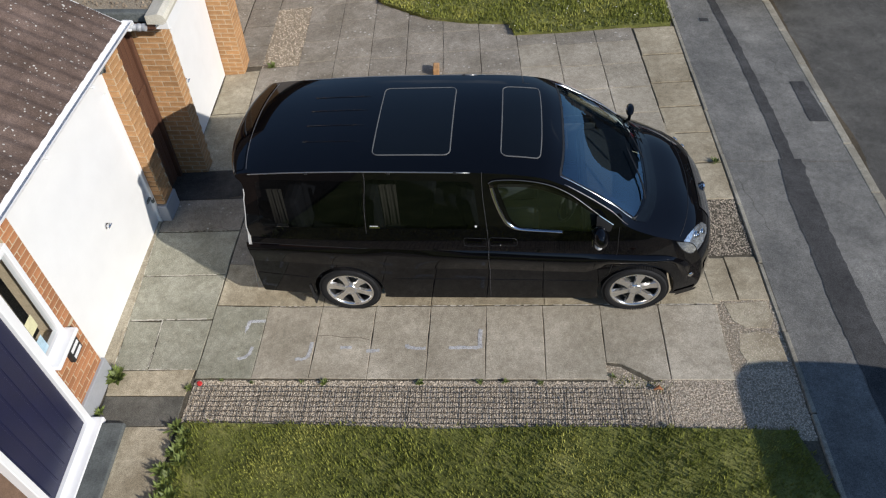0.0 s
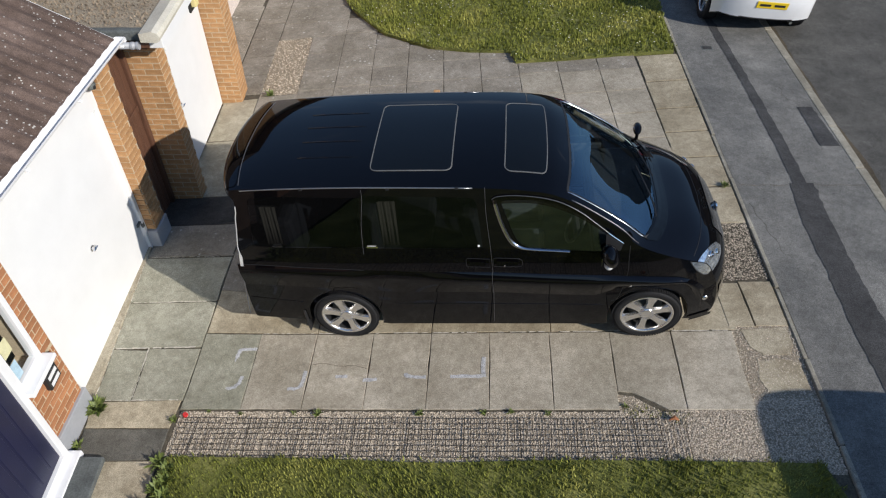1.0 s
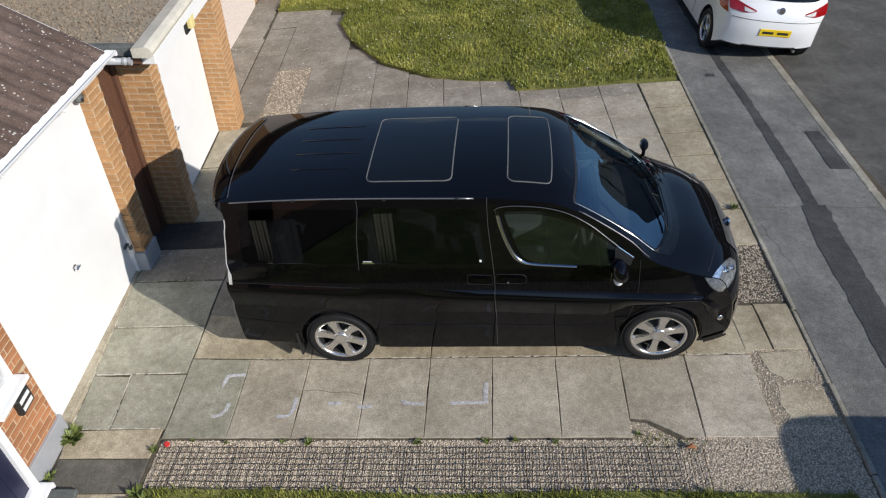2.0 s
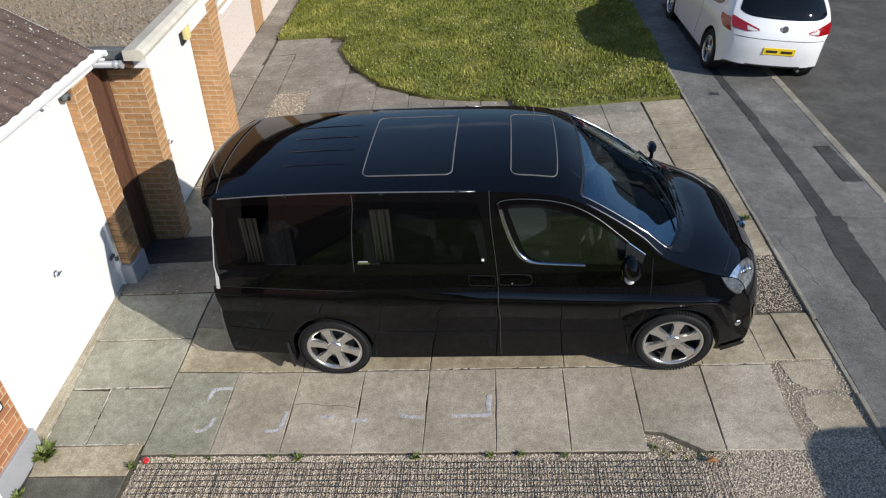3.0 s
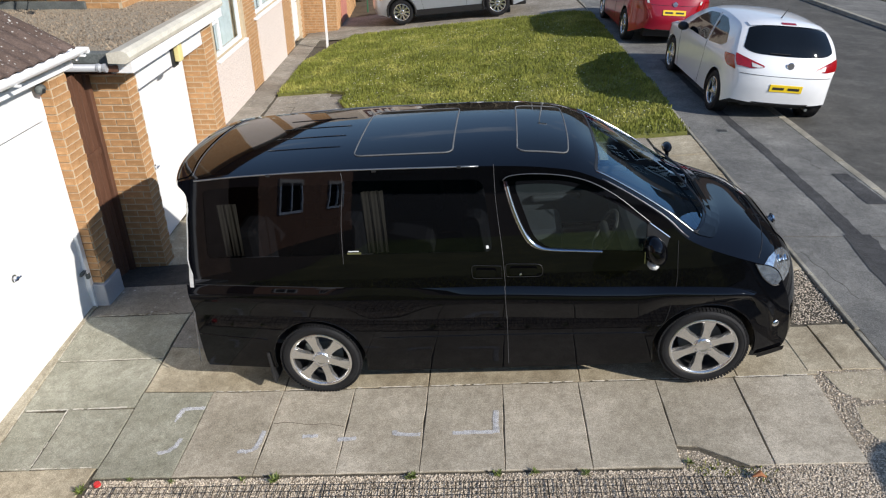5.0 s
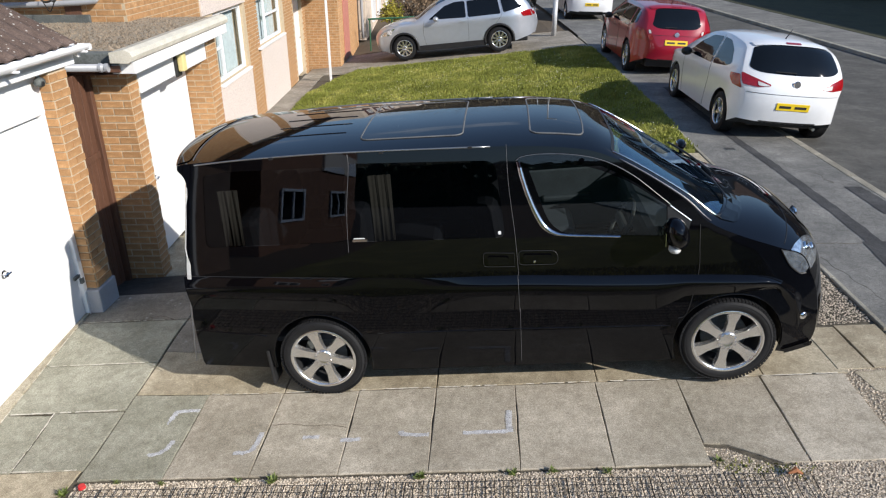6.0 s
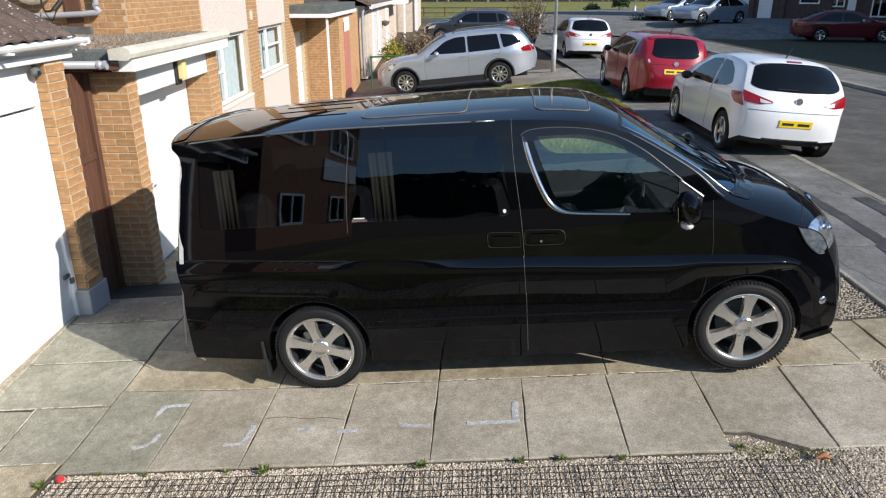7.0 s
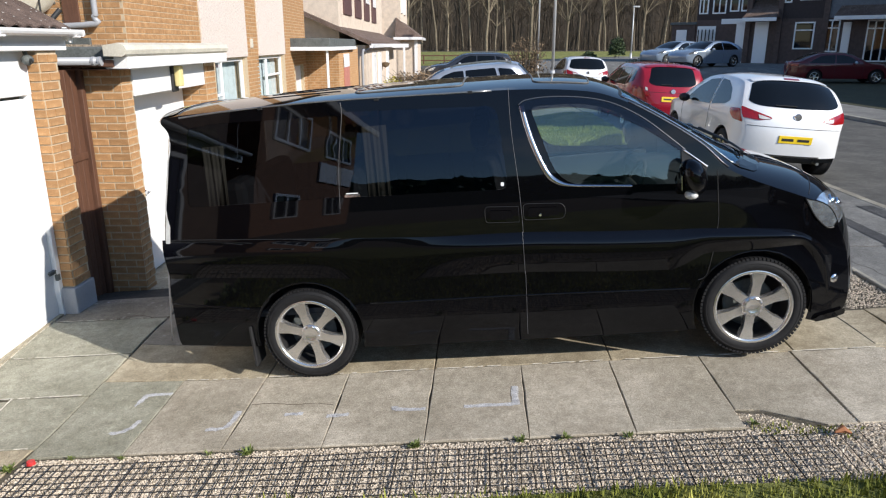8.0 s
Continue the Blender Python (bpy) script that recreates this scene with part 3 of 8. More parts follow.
drive = thing("driveway", "sloping drive of weathered concrete paving slabs", "driveway", kind="structure")
for k in range(9):
    if k == 8:
        slab(drive, quad(4.805, 5.4, 0.0, 0.91), M_SLAB)
    elif k == 7:
        # its near corner has broken away
        slab(drive, [uv(*p) for p in ((4.64, 0.0), (4.8, 0.0), (4.8, 0.91), (4.2, 0.91), (4.2, 0.2), (4.34, 0.18))], M_SLAB)
    else:
        slab(drive, quad(k * 0.6, (k + 1) * 0.6, 0.0, 0.91), M_SLAB_D if k < 1 else M_SLAB)
# tan concrete under and beside the van
for u0, u1, mt in ((0.0, 1.2, M_SLAB_T), (1.2, 2.4, M_SLAB_T), (2.4, 3.62, M_SLAB_T), (3.62, 4.84, M_SLAB_T), (4.84, 5.46, M_SLAB_T)):
    slab(drive, quad(u0, u1, 0.925, 1.5), mt, lift=-0.004)
    for j in range(4):
        slab(drive, quad(u0, u1, 1.5 + j * 0.62, 2.12 + j * 0.62), M_SLAB_L if u0 < 3 else M_SLAB_T)
# slabs beside the van's nose
for x0, x1, y0, y1 in ((2.86, 3.11, 4.46, 5.06), (3.12, 0, 4.45, 5.06), (2.96, 0, 5.98, 6.63), (2.97, 0, 6.65, 7.23), (2.98, 0, 7.25, 7.8), (2.985, 0, 7.82, 8.37), (2.99, 0, 8.39, 9.09), (3.0, 0, 9.11, 9.86)):
    slab(drive, [(x0, y0), (x1 or foot_x(y0) - 0.012, y0 - 0.02), (x1 or foot_x(y1) - 0.012, y1 - 0.02), (x0, y1)], M_SLAB_T)
# broken pieces lying in grit
slab(drive, [(2.95, 4.42), (2.98, 4.2), (3.08, 4.1), (3.33, 4.08), (3.4, 4.2), (3.4, 4.43)], M_SLAB_T, lift=-0.004)
slab(drive, [(2.95, 3.82), (3.0, 4.03), (3.2, 4.06), (3.38, 4.0), (3.38, 3.68), (3.0, 3.66)], M_SLAB_T, lift=-0.005)
# slabs along the garage
for k in range(5):
    slab(drive, [(-4.04, 9.97 + k * 0.61), (-3.47, 9.96 + k * 0.61), (-3.47, 10.56 + k * 0.61), (-4.04, 10.57 + k * 0.61)], M_SLAB_L)
for k in range(3):
    slab(drive, [(-3.46, 13.5 + k * 0.3), (-2.3 + 0.0 * k, 13.5 + k * 0.3), (-2.3, 13.79 + k * 0.3), (-3.46, 13.79 + k * 0.3)], M_SLAB_L, lift=-0.006)
apron = slab(drive, [(-3.72, 3.95), (-3.49, 3.93), (-3.5, 6.05), (-3.68, 6.05)], M_CONCRETE, lift=0.012)
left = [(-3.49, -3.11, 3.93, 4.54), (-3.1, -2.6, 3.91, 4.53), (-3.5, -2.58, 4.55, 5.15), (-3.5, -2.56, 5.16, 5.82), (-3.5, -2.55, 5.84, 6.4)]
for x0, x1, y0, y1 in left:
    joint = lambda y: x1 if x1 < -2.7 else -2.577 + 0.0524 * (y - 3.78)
    # farthest slab: lichen flecks, and a darker tone that deepens the van's shade
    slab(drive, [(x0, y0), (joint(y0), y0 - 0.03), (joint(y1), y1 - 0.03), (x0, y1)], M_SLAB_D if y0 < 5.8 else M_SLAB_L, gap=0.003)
slab(drive, [(-3.47, 3.62), (-2.62, 3.58), (-2.585, 3.89), (-3.5, 3.91)], M_SLAB_T, lift=-0.004)
slab(drive, [(-3.47, 3.27), (-2.63, 3.25), (-2.62, 3.57), (-3.47, 3.61)], M_SLAB_K, lift=-0.004)
slab(drive, [(-3.2, 2.5), (-2.64, 2.48), (-2.63, 3.24), (-3.2, 3.26)], M_SLAB_T, lift=-0.004)
slab(drive, [(-2.94, 8.52), (-2.3, 8.5), (-2.3, 9.63), (-2.94, 9.65)], M_SLAB_L)
slab(drive, [(-3.7, 6.43), (-2.0, 6.36), (-2.0, 7.1), (-3.7, 7.13)], M_TARMAC, lift=-0.006)
slab(drive, [(-3.7, 7.15), (-2.0, 7.1), (-2.0, 8.5), (-3.7, 8.5)], M_CONCRETE, lift=-0.008)
slab(drive, [(-3.5, 8.52), (-2.95, 8.5), (-2.95, 9.6), (-3.5, 9.6)], M_CONCRETE, lift=-0.006)
# far side of the drive: rows of slabs up to the lawn
COLS = (-2.32, -1.73, -1.155, -0.575, 0.005, 0.59, 1.18, 1.78, 2.39, 2.975)
TOPS = (13.9, 12.0, 11.4, 11.0, 10.7, 10.5, 10.3, 10.2, 10.2)
for i, top in enumerate(TOPS):
    x0, x1 = COLS[i], COLS[i + 1]
    off = 0.03 * (2.1 - x0) + 0.04 * math.sin(i * 2.3)
    for j in range(-3, 9):
        y0 = 8.97 + off + 0.6 * j
        if y0 < top - 0.2:
            slab(drive, [(x0, y0), (x1, y0 - 0.02), (x1, y0 + 0.575), (x0, y0 + 0.595)], M_SLAB_L if i < 6 or y0 > 9.2 else M_SLAB)
for j in range(6):
    slab(drive, [(-3.45, 9.75 + j * 0.62), (-2.93, 9.73 + j * 0.62), (-2.93, 10.33 + j * 0.62), (-3.45, 10.35 + j * 0.62)], M_SLAB_L)
for j in range(4):
    slab(drive, [(-2.92, 11.5 + j * 0.62), (-2.3, 11.5 + j * 0.62), (-2.3, 12.1 + j * 0.62), (-2.92, 12.1 + j * 0.62)], M_SLAB_L)
for j in range(12):
    slab(drive, [(-4.02, 13.0 + j * 0.61), (-3.52, 13.0 + j * 0.61), (-3.5, 13.6 + j * 0.61), (-4.02, 13.6 + j * 0.61)], M_SLAB_L)
slab(drive, [(-4.0, 20.3), (4.0, 19.9), (4.0, 23.6), (-4.0, 23.6)], M_SLAB_L, lift=0.0)



def pointing(x0, y0, x1, y1, width, seed, lost=0.2):
    """Broken pale mortar in a joint, smeared a little over the slabs beside it."""
    r = random.Random(seed)
    bm = bmesh.new()
    a, b = np.array((x0, y0)), np.array((x1, y1))
    side = np.array((-(b - a)[1], (b - a)[0])) / np.linalg.norm(b - a)
    n = max(4, int(np.linalg.norm(b - a) / 0.03))
    prev = None
    for k in range(n + 1):
        p = a + (b - a) * k / n
        w = width * r.uniform(0.25, 1.0)
        off = r.uniform(-0.15, 0.15) * width
        row = [bm.verts.new((*(p + side * (off + s * w / 2)), gz(*p) + h)) for s, h in ((-1, 0.0005), (0, 0.0042), (1, 0.0005))]
        if prev and r.random() > lost:
            bm.faces.new((prev[0], prev[1], row[1], row[0]))
            bm.faces.new((prev[1], prev[2], row[2], row[1]))
        prev = row
    bmesh.ops.delete(bm, geom=[v for v in bm.verts if not v.link_faces], context="VERTS")
    bmesh.ops.recalc_face_normals(bm, faces=bm.faces)
    part("pointing", bm, M_POINTING, drive, "pale broken mortar")


for k, (x0, y0, x1, y1, w, lost) in enumerate(((-3.46, 4.545, -2.6, 4.52, 0.024, 0.1), (-3.46, 5.155, -2.62, 5.13, 0.018, 0.12), (-3.105, 3.94, -3.105, 4.53, 0.016, 0.3), (-3.44, 5.83, -2.6, 5.8, 0.008, 0.4), (-3.4, 3.92, -2.62, 3.89, 0.016, 0.4), (-3.49, 4.0, -3.5, 5.9, 0.012, 0.4), (-2.52, 5.83, -2.1, 5.8, 0.008, 0.4))):
    pointing(x0, y0, x1, y1, w, k, lost)
for k in range(8):
    pointing(*uv(0.62 + k * 0.6, 0.917), *uv(1.16 + k * 0.6, 0.917), 0.016 if k > 1 else 0.01, 40 + k, 0.25)
# hair cracks across slabs
for k, path in enumerate(([(1.22, 0.52), (1.35, 0.53), (1.5, 0.5), (1.64, 0.505), (1.78, 0.47)], [(-0.5, 2.0), (-0.3, 2.08), (-0.12, 2.0)])):
    pts = [uv(*p) for p in smooth_path(path, 5)]
    part("crack", tube([(x + 0.003 * math.sin(i * 2.7), y + 0.003 * math.cos(i * 3.9), gz(x, y) + 0.0005) for i, (x, y) in enumerate(pts)], 0.0022, 4), M_SOIL, drive, "dark hair crack")

lb = box(-0.045, 0.05, -0.1, 0.1, 0.0, 0.105, 0.012, Matrix.Translation((-0.1, 9.1, gz(-0.1, 9.1))))
tagged(obj("loose_brick", lb, M_BRICK), "loose orange-brown brick standing on the slabs", "brick")

# faded sprayed marks on the slabs
marks = thing("painted_marks", "faded white spray-paint corner marks on the slabs", "paint marks")
STROKES = [[(0.4, 0.55), (0.42, 0.66), (0.44, 0.7), (0.6, 0.71)], [(0.33, 0.36), (0.36, 0.42), (0.4, 0.44)], [(0.36, 0.25), (0.44, 0.235), (0.5, 0.28), (0.53, 0.38)], [(1.02, 0.225), (1.13, 0.24), (1.155, 0.3), (1.17, 0.44)], [(1.48, 0.37), (1.6, 0.375)], [(1.76, 0.33), (1.9, 0.335)], [(2.18, 0.41), (2.2, 0.375), (2.38, 0.36)], [(2.62, 0.37), (2.93, 0.37)], [(2.945, 0.36), (2.94, 0.6)]]
MR = random.Random(13)
for path in STROKES:
    pts = smooth_path(path, 8)
    bm = bmesh.new()
    for w, lift in ((0.014, 0.0052), (0.024, 0.0044)):
        prev = None
        for i, p in enumerate(pts):
            q = pts[min(i + 1, len(pts) - 1)]
            o = pts[max(i - 1, 0)]
            d = np.array((q[0] - o[0], q[1] - o[1]))
            n = np.array((-d[1], d[0])) / np.linalg.norm(d)
            row = []
            for s in (-1, 1):
                x, y = uv(*(np.array(p) + n * s * w * MR.uniform(0.55, 1.1)))
                row.append(bm.verts.new((x, y, gz(x, y) + lift)))
            if prev:
                bm.faces.new((prev[0], prev[1], row[1], row[0]))
            prev = row
    part("stroke", bm, M_MARK, marks)


# ---- loose ground: gravel and grass ----
def scatter_stones(name, outline, count, size, lift, material, seed, parent=None):
    r = random.Random(seed)
    xs, ys = [p[0] for p in outline], [p[1] for p in outline]
    octa = [(1, 0, 0), (-1, 0, 0), (0, 1, 0), (0, -1, 0), (0, 0, 1), (0, 0, -1)]
    tri = [(0, 2, 4), (2, 1, 4), (1, 3, 4), (3, 0, 4), (2, 0, 5), (1, 2, 5), (3, 1, 5), (0, 3, 5)]
    V, F = [], []
    while count:
        x, y = r.uniform(min(xs), max(xs)), r.uniform(min(ys), max(ys))
        if not inside(outline, x, y):
            continue
        count -= 1
        s = size * r.uniform(0.5, 1.3)
        e = Euler((r.uniform(-0.5, 0.5), r.uniform(-0.5, 0.5), r.uniform(0, 6))).to_matrix()
        k = len(V)
        z = gz(x, y) + lift + s * 0.2
        for p in octa:
            w = e @ Vector((p[0] * s * r.uniform(0.7, 1.2), p[1] * s * r.uniform(0.6, 1.0), p[2] * s * 0.6))
            V.append((x + w.x, y + w.y, z + w.z))
        F += [(k + a, k + b, k + c) for a, b, c in tri]
    return from_arrays(name, V, F, material, parent)


def blades(name, outline, count, height, lift, material, seed, parent=None, lean=0.5, width=0.006, clump=0.0):
    r = np.random.default_rng(seed)
    xs, ys = [p[0] for p in outline], [p[1] for p in outline]
    V, F = [], []
    while count > 0:
        x, y = r.uniform(min(xs), max(xs)), r.uniform(min(ys), max(ys))
        if not inside(outline, x, y):
            continue
        hh = height * (1 + clump * noise.noise(Vector((x * 1.7, y * 1.7, seed))))
        for _ in range(3):
            count -= 1
            bx, by = x + r.normal(0, 0.02), y + r.normal(0, 0.02)
            a, l, h = r.uniform(0, 6.28), r.uniform(0, lean), hh * r.uniform(0.5, 1.25)
            w = width * r.uniform(0.6, 1.4)
            z = gz(bx, by) + lift
            ca, sa = math.cos(a), math.sin(a)
            k = len(V)
            V += [(bx - w * sa, by + w * ca, z), (bx + w * sa, by - w * ca, z), (bx + ca * l * h, by + sa * l * h, z + h)]
            F.append((k, k + 1, k + 2))
    return from_arrays(name, V, F, material, parent)


STRIP = [uv(0.02, -0.02), uv(4.7, -0.02), uv(4.84, 0.13), uv(5.5, 0.13), uv(5.98, 0.12), uv(5.98, -0.62), uv(3.0, -0.56), uv(0.0, -0.5)]
gravel = tagged(obj("gravel_strip", draped(STRIP, [], 0.3, -0.012), M_CHIPS), "strip of pale gravel beside the drive", "gravel", kind="structure")
tagged(scatter_stones("gravel", STRIP, 40000, 0.0075, -0.01, M_GRAVEL, 3), "pale mixed gravel stones", "gravel", kind="stuff")
# cellular ground grid lying in the gravel
grid = thing("ground_grid", "black plastic ground grid bedded in the gravel", "ground grid")
for k in range(84):
    bm = bmesh.new()
    u = 0.06 + k * 0.0565
    a, b = uv(u, -0.09 - 0.01 * math.sin(k)), uv(u + 0.012 * math.sin(k * 1.7), -0.5)
    add_tube(bm, [(a[0], a[1], gz(*a) + 0.0065), (b[0], b[1], gz(*b) + 0.0065)], 0.0042 if k % 9 == 3 else 0.0028, 4, False)
    part("cross_bar", bm, M_PLASTIC, grid)
for k in range(8):
    bm = bmesh.new()
    v = -0.1 - k * 0.056
    pts = [uv(0.05 + 0.3 * i, v + 0.006 * math.sin(i * 1.9 + k)) for i in range(16)]
    add_tube(bm, [(p[0], p[1], gz(*p) + 0.006) for p in pts], 0.0026, 4, False)
    part("long_bar", bm, M_PLASTIC, grid)

LAWN_N = [(-2.62, 2.3), (-2.56, 3.27), (-1.3, 3.2), (-0.1, 3.1), (1.0, 3.08), (2.1, 3.02), (3.2, 2.95), (3.36, 2.3), (3.2, -3.0), (-2.7, -3.0)]
tagged(obj("front_lawn", thicken(draped(LAWN_N, [], 0.5, 0.01), 0.05), M_TURF), "mown lawn beside the gravel strip", "lawn", kind="structure")
tagged(blades("grass", LAWN_N[:8], 22000, 0.05, 0.0, M_GRASS, 11, clump=0.5), "short green lawn grass", "grass", kind="stuff")
LAWN = [(3.57, 9.87), (2.7, 9.9), (1.92, 9.9), (1.14, 9.95), (1.08, 10.3), (0.42, 10.43), (-0.25, 10.68), (-1.03, 11.31), (-1.49, 12.05), (-1.77, 12.6), (-2.0, 13.3), (-1.96, 14.0), (-2.4, 14.25), (-3.46, 14.4), (-3.44, 17.3), (-3.0, 19.0), (-2.5, 20.15), (4.0, 19.8), (3.75, 12.0)]
tagged(obj("lawn", thicken(draped(LAWN, [], 0.6, 0.05), 0.12), M_TURF), "sloping mown front lawn with a cut edge", "lawn", kind="structure")
tagged(blades("grass", LAWN, 140000, 0.05, 0.045, M_GRASS, 12, width=0.009, clump=0.6), "mown lawn grass, mossy and uneven", "grass", kind="stuff")
DR = random.Random(17)
V, F = [], []
for k in range(900):
    x, y = DR.uniform(-2.0, 3.6), DR.uniform(9.95, 19.5)
    if not inside(LAWN, x, y) or noise.noise(Vector((x * 0.8, y * 0.8, 2))) < -0.15:
        continue
    z, s = gz(x, y) + 0.045 + DR.uniform(0.035, 0.055), DR.uniform(0.008, 0.014)
    k0 = len(V)
    V += [(x, y, z + 0.004)] + [(x + s * math.cos(a), y + s * math.sin(a), z) for a in [math.pi / 3 * q for q in range(6)]]
    F += [(k0, k0 + 1 + q, k0 + 1 + (q + 1) % 6) for q in range(6)]
tagged(from_arrays("daisy_heads", V, F, M_DAISY), "tiny white daisies scattered in the lawn", "daisies", kind="stuff")
SQUARE = [(-2.93, 9.66), (-2.29, 9.64), (-2.29, 11.49), (-2.93, 11.49)]
tagged(obj("gravel_bed", draped(SQUARE, [], 0.3, -0.01), M_CHIPS), "small bed of yellow gravel in the paving", "gravel", kind="structure")
tagged(scatter_stones("gravel", SQUARE, 1500, 0.012, -0.008, M_GRAVEL, 4), "yellow gravel stones", "gravel", kind="stuff")
NOSE = [(2.9, 5.09), (3.45, 5.07), (3.48, 5.96), (2.95, 5.98)]
tagged(scatter_stones("gravel", NOSE, 2600, 0.0075, -0.009, M_GRAVEL, 6), "gravel and grit at the head of the drive", "gravel", kind="stuff")
GRIT = [uv(5.4, 0.02), uv(5.98, 0.1), uv(5.98, 0.97), uv(5.4, 0.97)]
tagged(obj("gravel_bed", draped(GRIT, [], 0.2, -0.0105), M_CHIPS), "brown grit under the broken paving", "gravel", kind="structure")
CORNER = [uv(4.19, -0.02), uv(4.58, -0.02), uv(4.33, 0.15), uv(4.19, 0.17)]
tagged(obj("gravel_bed", draped(CORNER, [], 0.2, -0.0105), M_CHIPS), "grit where a slab corner has broken away", "gravel", kind="structure")
tagged(scatter_stones("gravel", CORNER, 220, 0.0075, -0.011, M_GRAVEL, 9), "loose grit at the broken slab corner", "gravel", kind="stuff")
tagged(scatter_stones("gravel", GRIT, 2600, 0.0075, -0.009, M_GRAVEL, 7), "loose grit in the broken paving", "gravel", kind="stuff")


# ---- brickwork ----
BRICKS = {}


def brick_mesh(l, h, d, material):
    key = (round(l, 3), round(h, 3), material.name)
    if key not in BRICKS:
        bm = box(-l / 2, l / 2, -d, 0, -h / 2, h / 2, 0.0)
        for v in bm.verts:
            if v.co.y > -1e-6:
                v.co.x *= 1 - 0.006 / l
                v.co.z *= 1 - 0.006 / h
        for v in bm.verts:
            if v.co.y < -1e-6:
                v.co.y = -d
        me = bpy.data.meshes.new("brick")
        bm.to_mesh(me)
        bm.free()
        me.materials.append(material)
        BRICKS[key] = me
    return BRICKS[key]


def brick_face(parent, origin, along, out, width, height, material=None, length=0.225, course=0.075, start=0.0, joined=False, holes=()):
    """Stretcher-bond bricks 4 mm proud of a face: origin at its foot, along and out unit vectors."""
    material = material or M_BRICK
    a, o = Vector(along), Vector(out)
    turn = Matrix((a, o, Vector((0, 0, 1)))).transposed().to_4x4()
    V, F = [], []
    r = random.Random(int(width * 1000) + int(height * 77))
    n = int(height / course + 0.35)
    for k in range(n):
        z = (k + 0.5) * course
        x = -start - (length / 2 if k % 2 else 0)
        while x < width - 0.02:
            x0, x1 = max(x, 0) + 0.005, min(x + length, width) - 0.005
            x += length
            if x1 - x0 < 0.03:
                continue
            cx = (x0 + x1) / 2
            if any(h[0] < cx < h[1] and h[2] < z < h[3] for h in holes):
                continue
            proud = 0.004 + r.uniform(0, 0.003)
            if joined:
                c = Vector(origin) + a * cx + Vector((0, 0, z))
                hw, hh = a * (x1 - x0) / 2, Vector((0, 0, course / 2 - 0.006))
                k0 = len(V)
                for q, w in ((0, 1.0), (1, 0.97)):
                    for s, t in ((-1, -1), (1, -1), (1, 1), (-1, 1)):
                        V.append(c + o * (proud if q else 0) + hw * s * w + hh * t * w)
                F += [(k0 + 4, k0 + 5, k0 + 6, k0 + 7)] + [(k0 + i, k0 + (i + 1) % 4, k0 + 4 + (i + 1) % 4, k0 + 4 + i) for i in range(4)]
            else:
                ob = new("brick", brick_mesh(x1 - x0, course - 0.011, 0.02, material))
                ob.parent = parent
                ob.matrix_basis = Matrix.Translation(Vector(origin) + a * cx + Vector((0, 0, z)) + o * proud) @ turn
    if joined:
        ob = from_arrays("brickwork", [tuple(v) for v in V], F, material, parent)
        ob["kind"] = "stuff"
    return n


# ---- house parts ----
def wall_front(parent, name, x0, x1, z0, z1, holes, material, thick=0.25, y=0.0):
    out = [(x0, z0), (x1, z0), (x1, z1), (x0, z1)]
    hs = [[(a, c), (b, c), (b, d), (a, d)] for a, b, c, d in holes]
    bm = sheet(out, hs, 3.0, lambda u, v: (u, y, v))
    bmesh.ops.recalc_face_normals(bm, faces=bm.faces)
    geo = bmesh.ops.extrude_face_region(bm, geom=bm.faces[:])
    bmesh.ops.translate(bm, vec=(0, thick, 0), verts=[v for v in geo["geom"] if isinstance(v, bmesh.types.BMVert)])
    bmesh.ops.recalc_face_normals(bm, faces=bm.faces)
    return part(name, bm, material, parent)


def frame_bm(x0, x1, z0, z1, w, y0, y1, bars=(), rails=()):
    """A rectangular frame with upright bars at some x and rails at some z."""
    bm = bmesh.new()
    add_box(bm, x0, x0 + w, y0, y1, z0, z1, 0.006)
    add_box(bm, x1 - w, x1, y0, y1, z0, z1, 0.006)
    add_box(bm, x0 + w, x1 - w, y0, y1, z0, z0 + w, 0.006)
    add_box(bm, x0 + w, x1 - w, y0, y1, z1 - w, z1, 0.006)
    for b in bars:
        add_box(bm, b - w * 0.45, b + w * 0.45, y0 + 0.003, y1 - 0.003, z0 + w, z1 - w, 0.005)
    for a, b, r in rails:
        add_box(bm, a, b, y0 + 0.006, y1 - 0.006, r - w * 0.4, r + w * 0.4, 0.005)
    return bm


def sheet_pane(x0, x1, y, z0, z1):
    bm = bmesh.new()
    bm.faces.new([bm.verts.new(p) for p in ((x0, y, z0), (x1, y, z0), (x1, y, z1), (x0, y, z1))])
    return bm


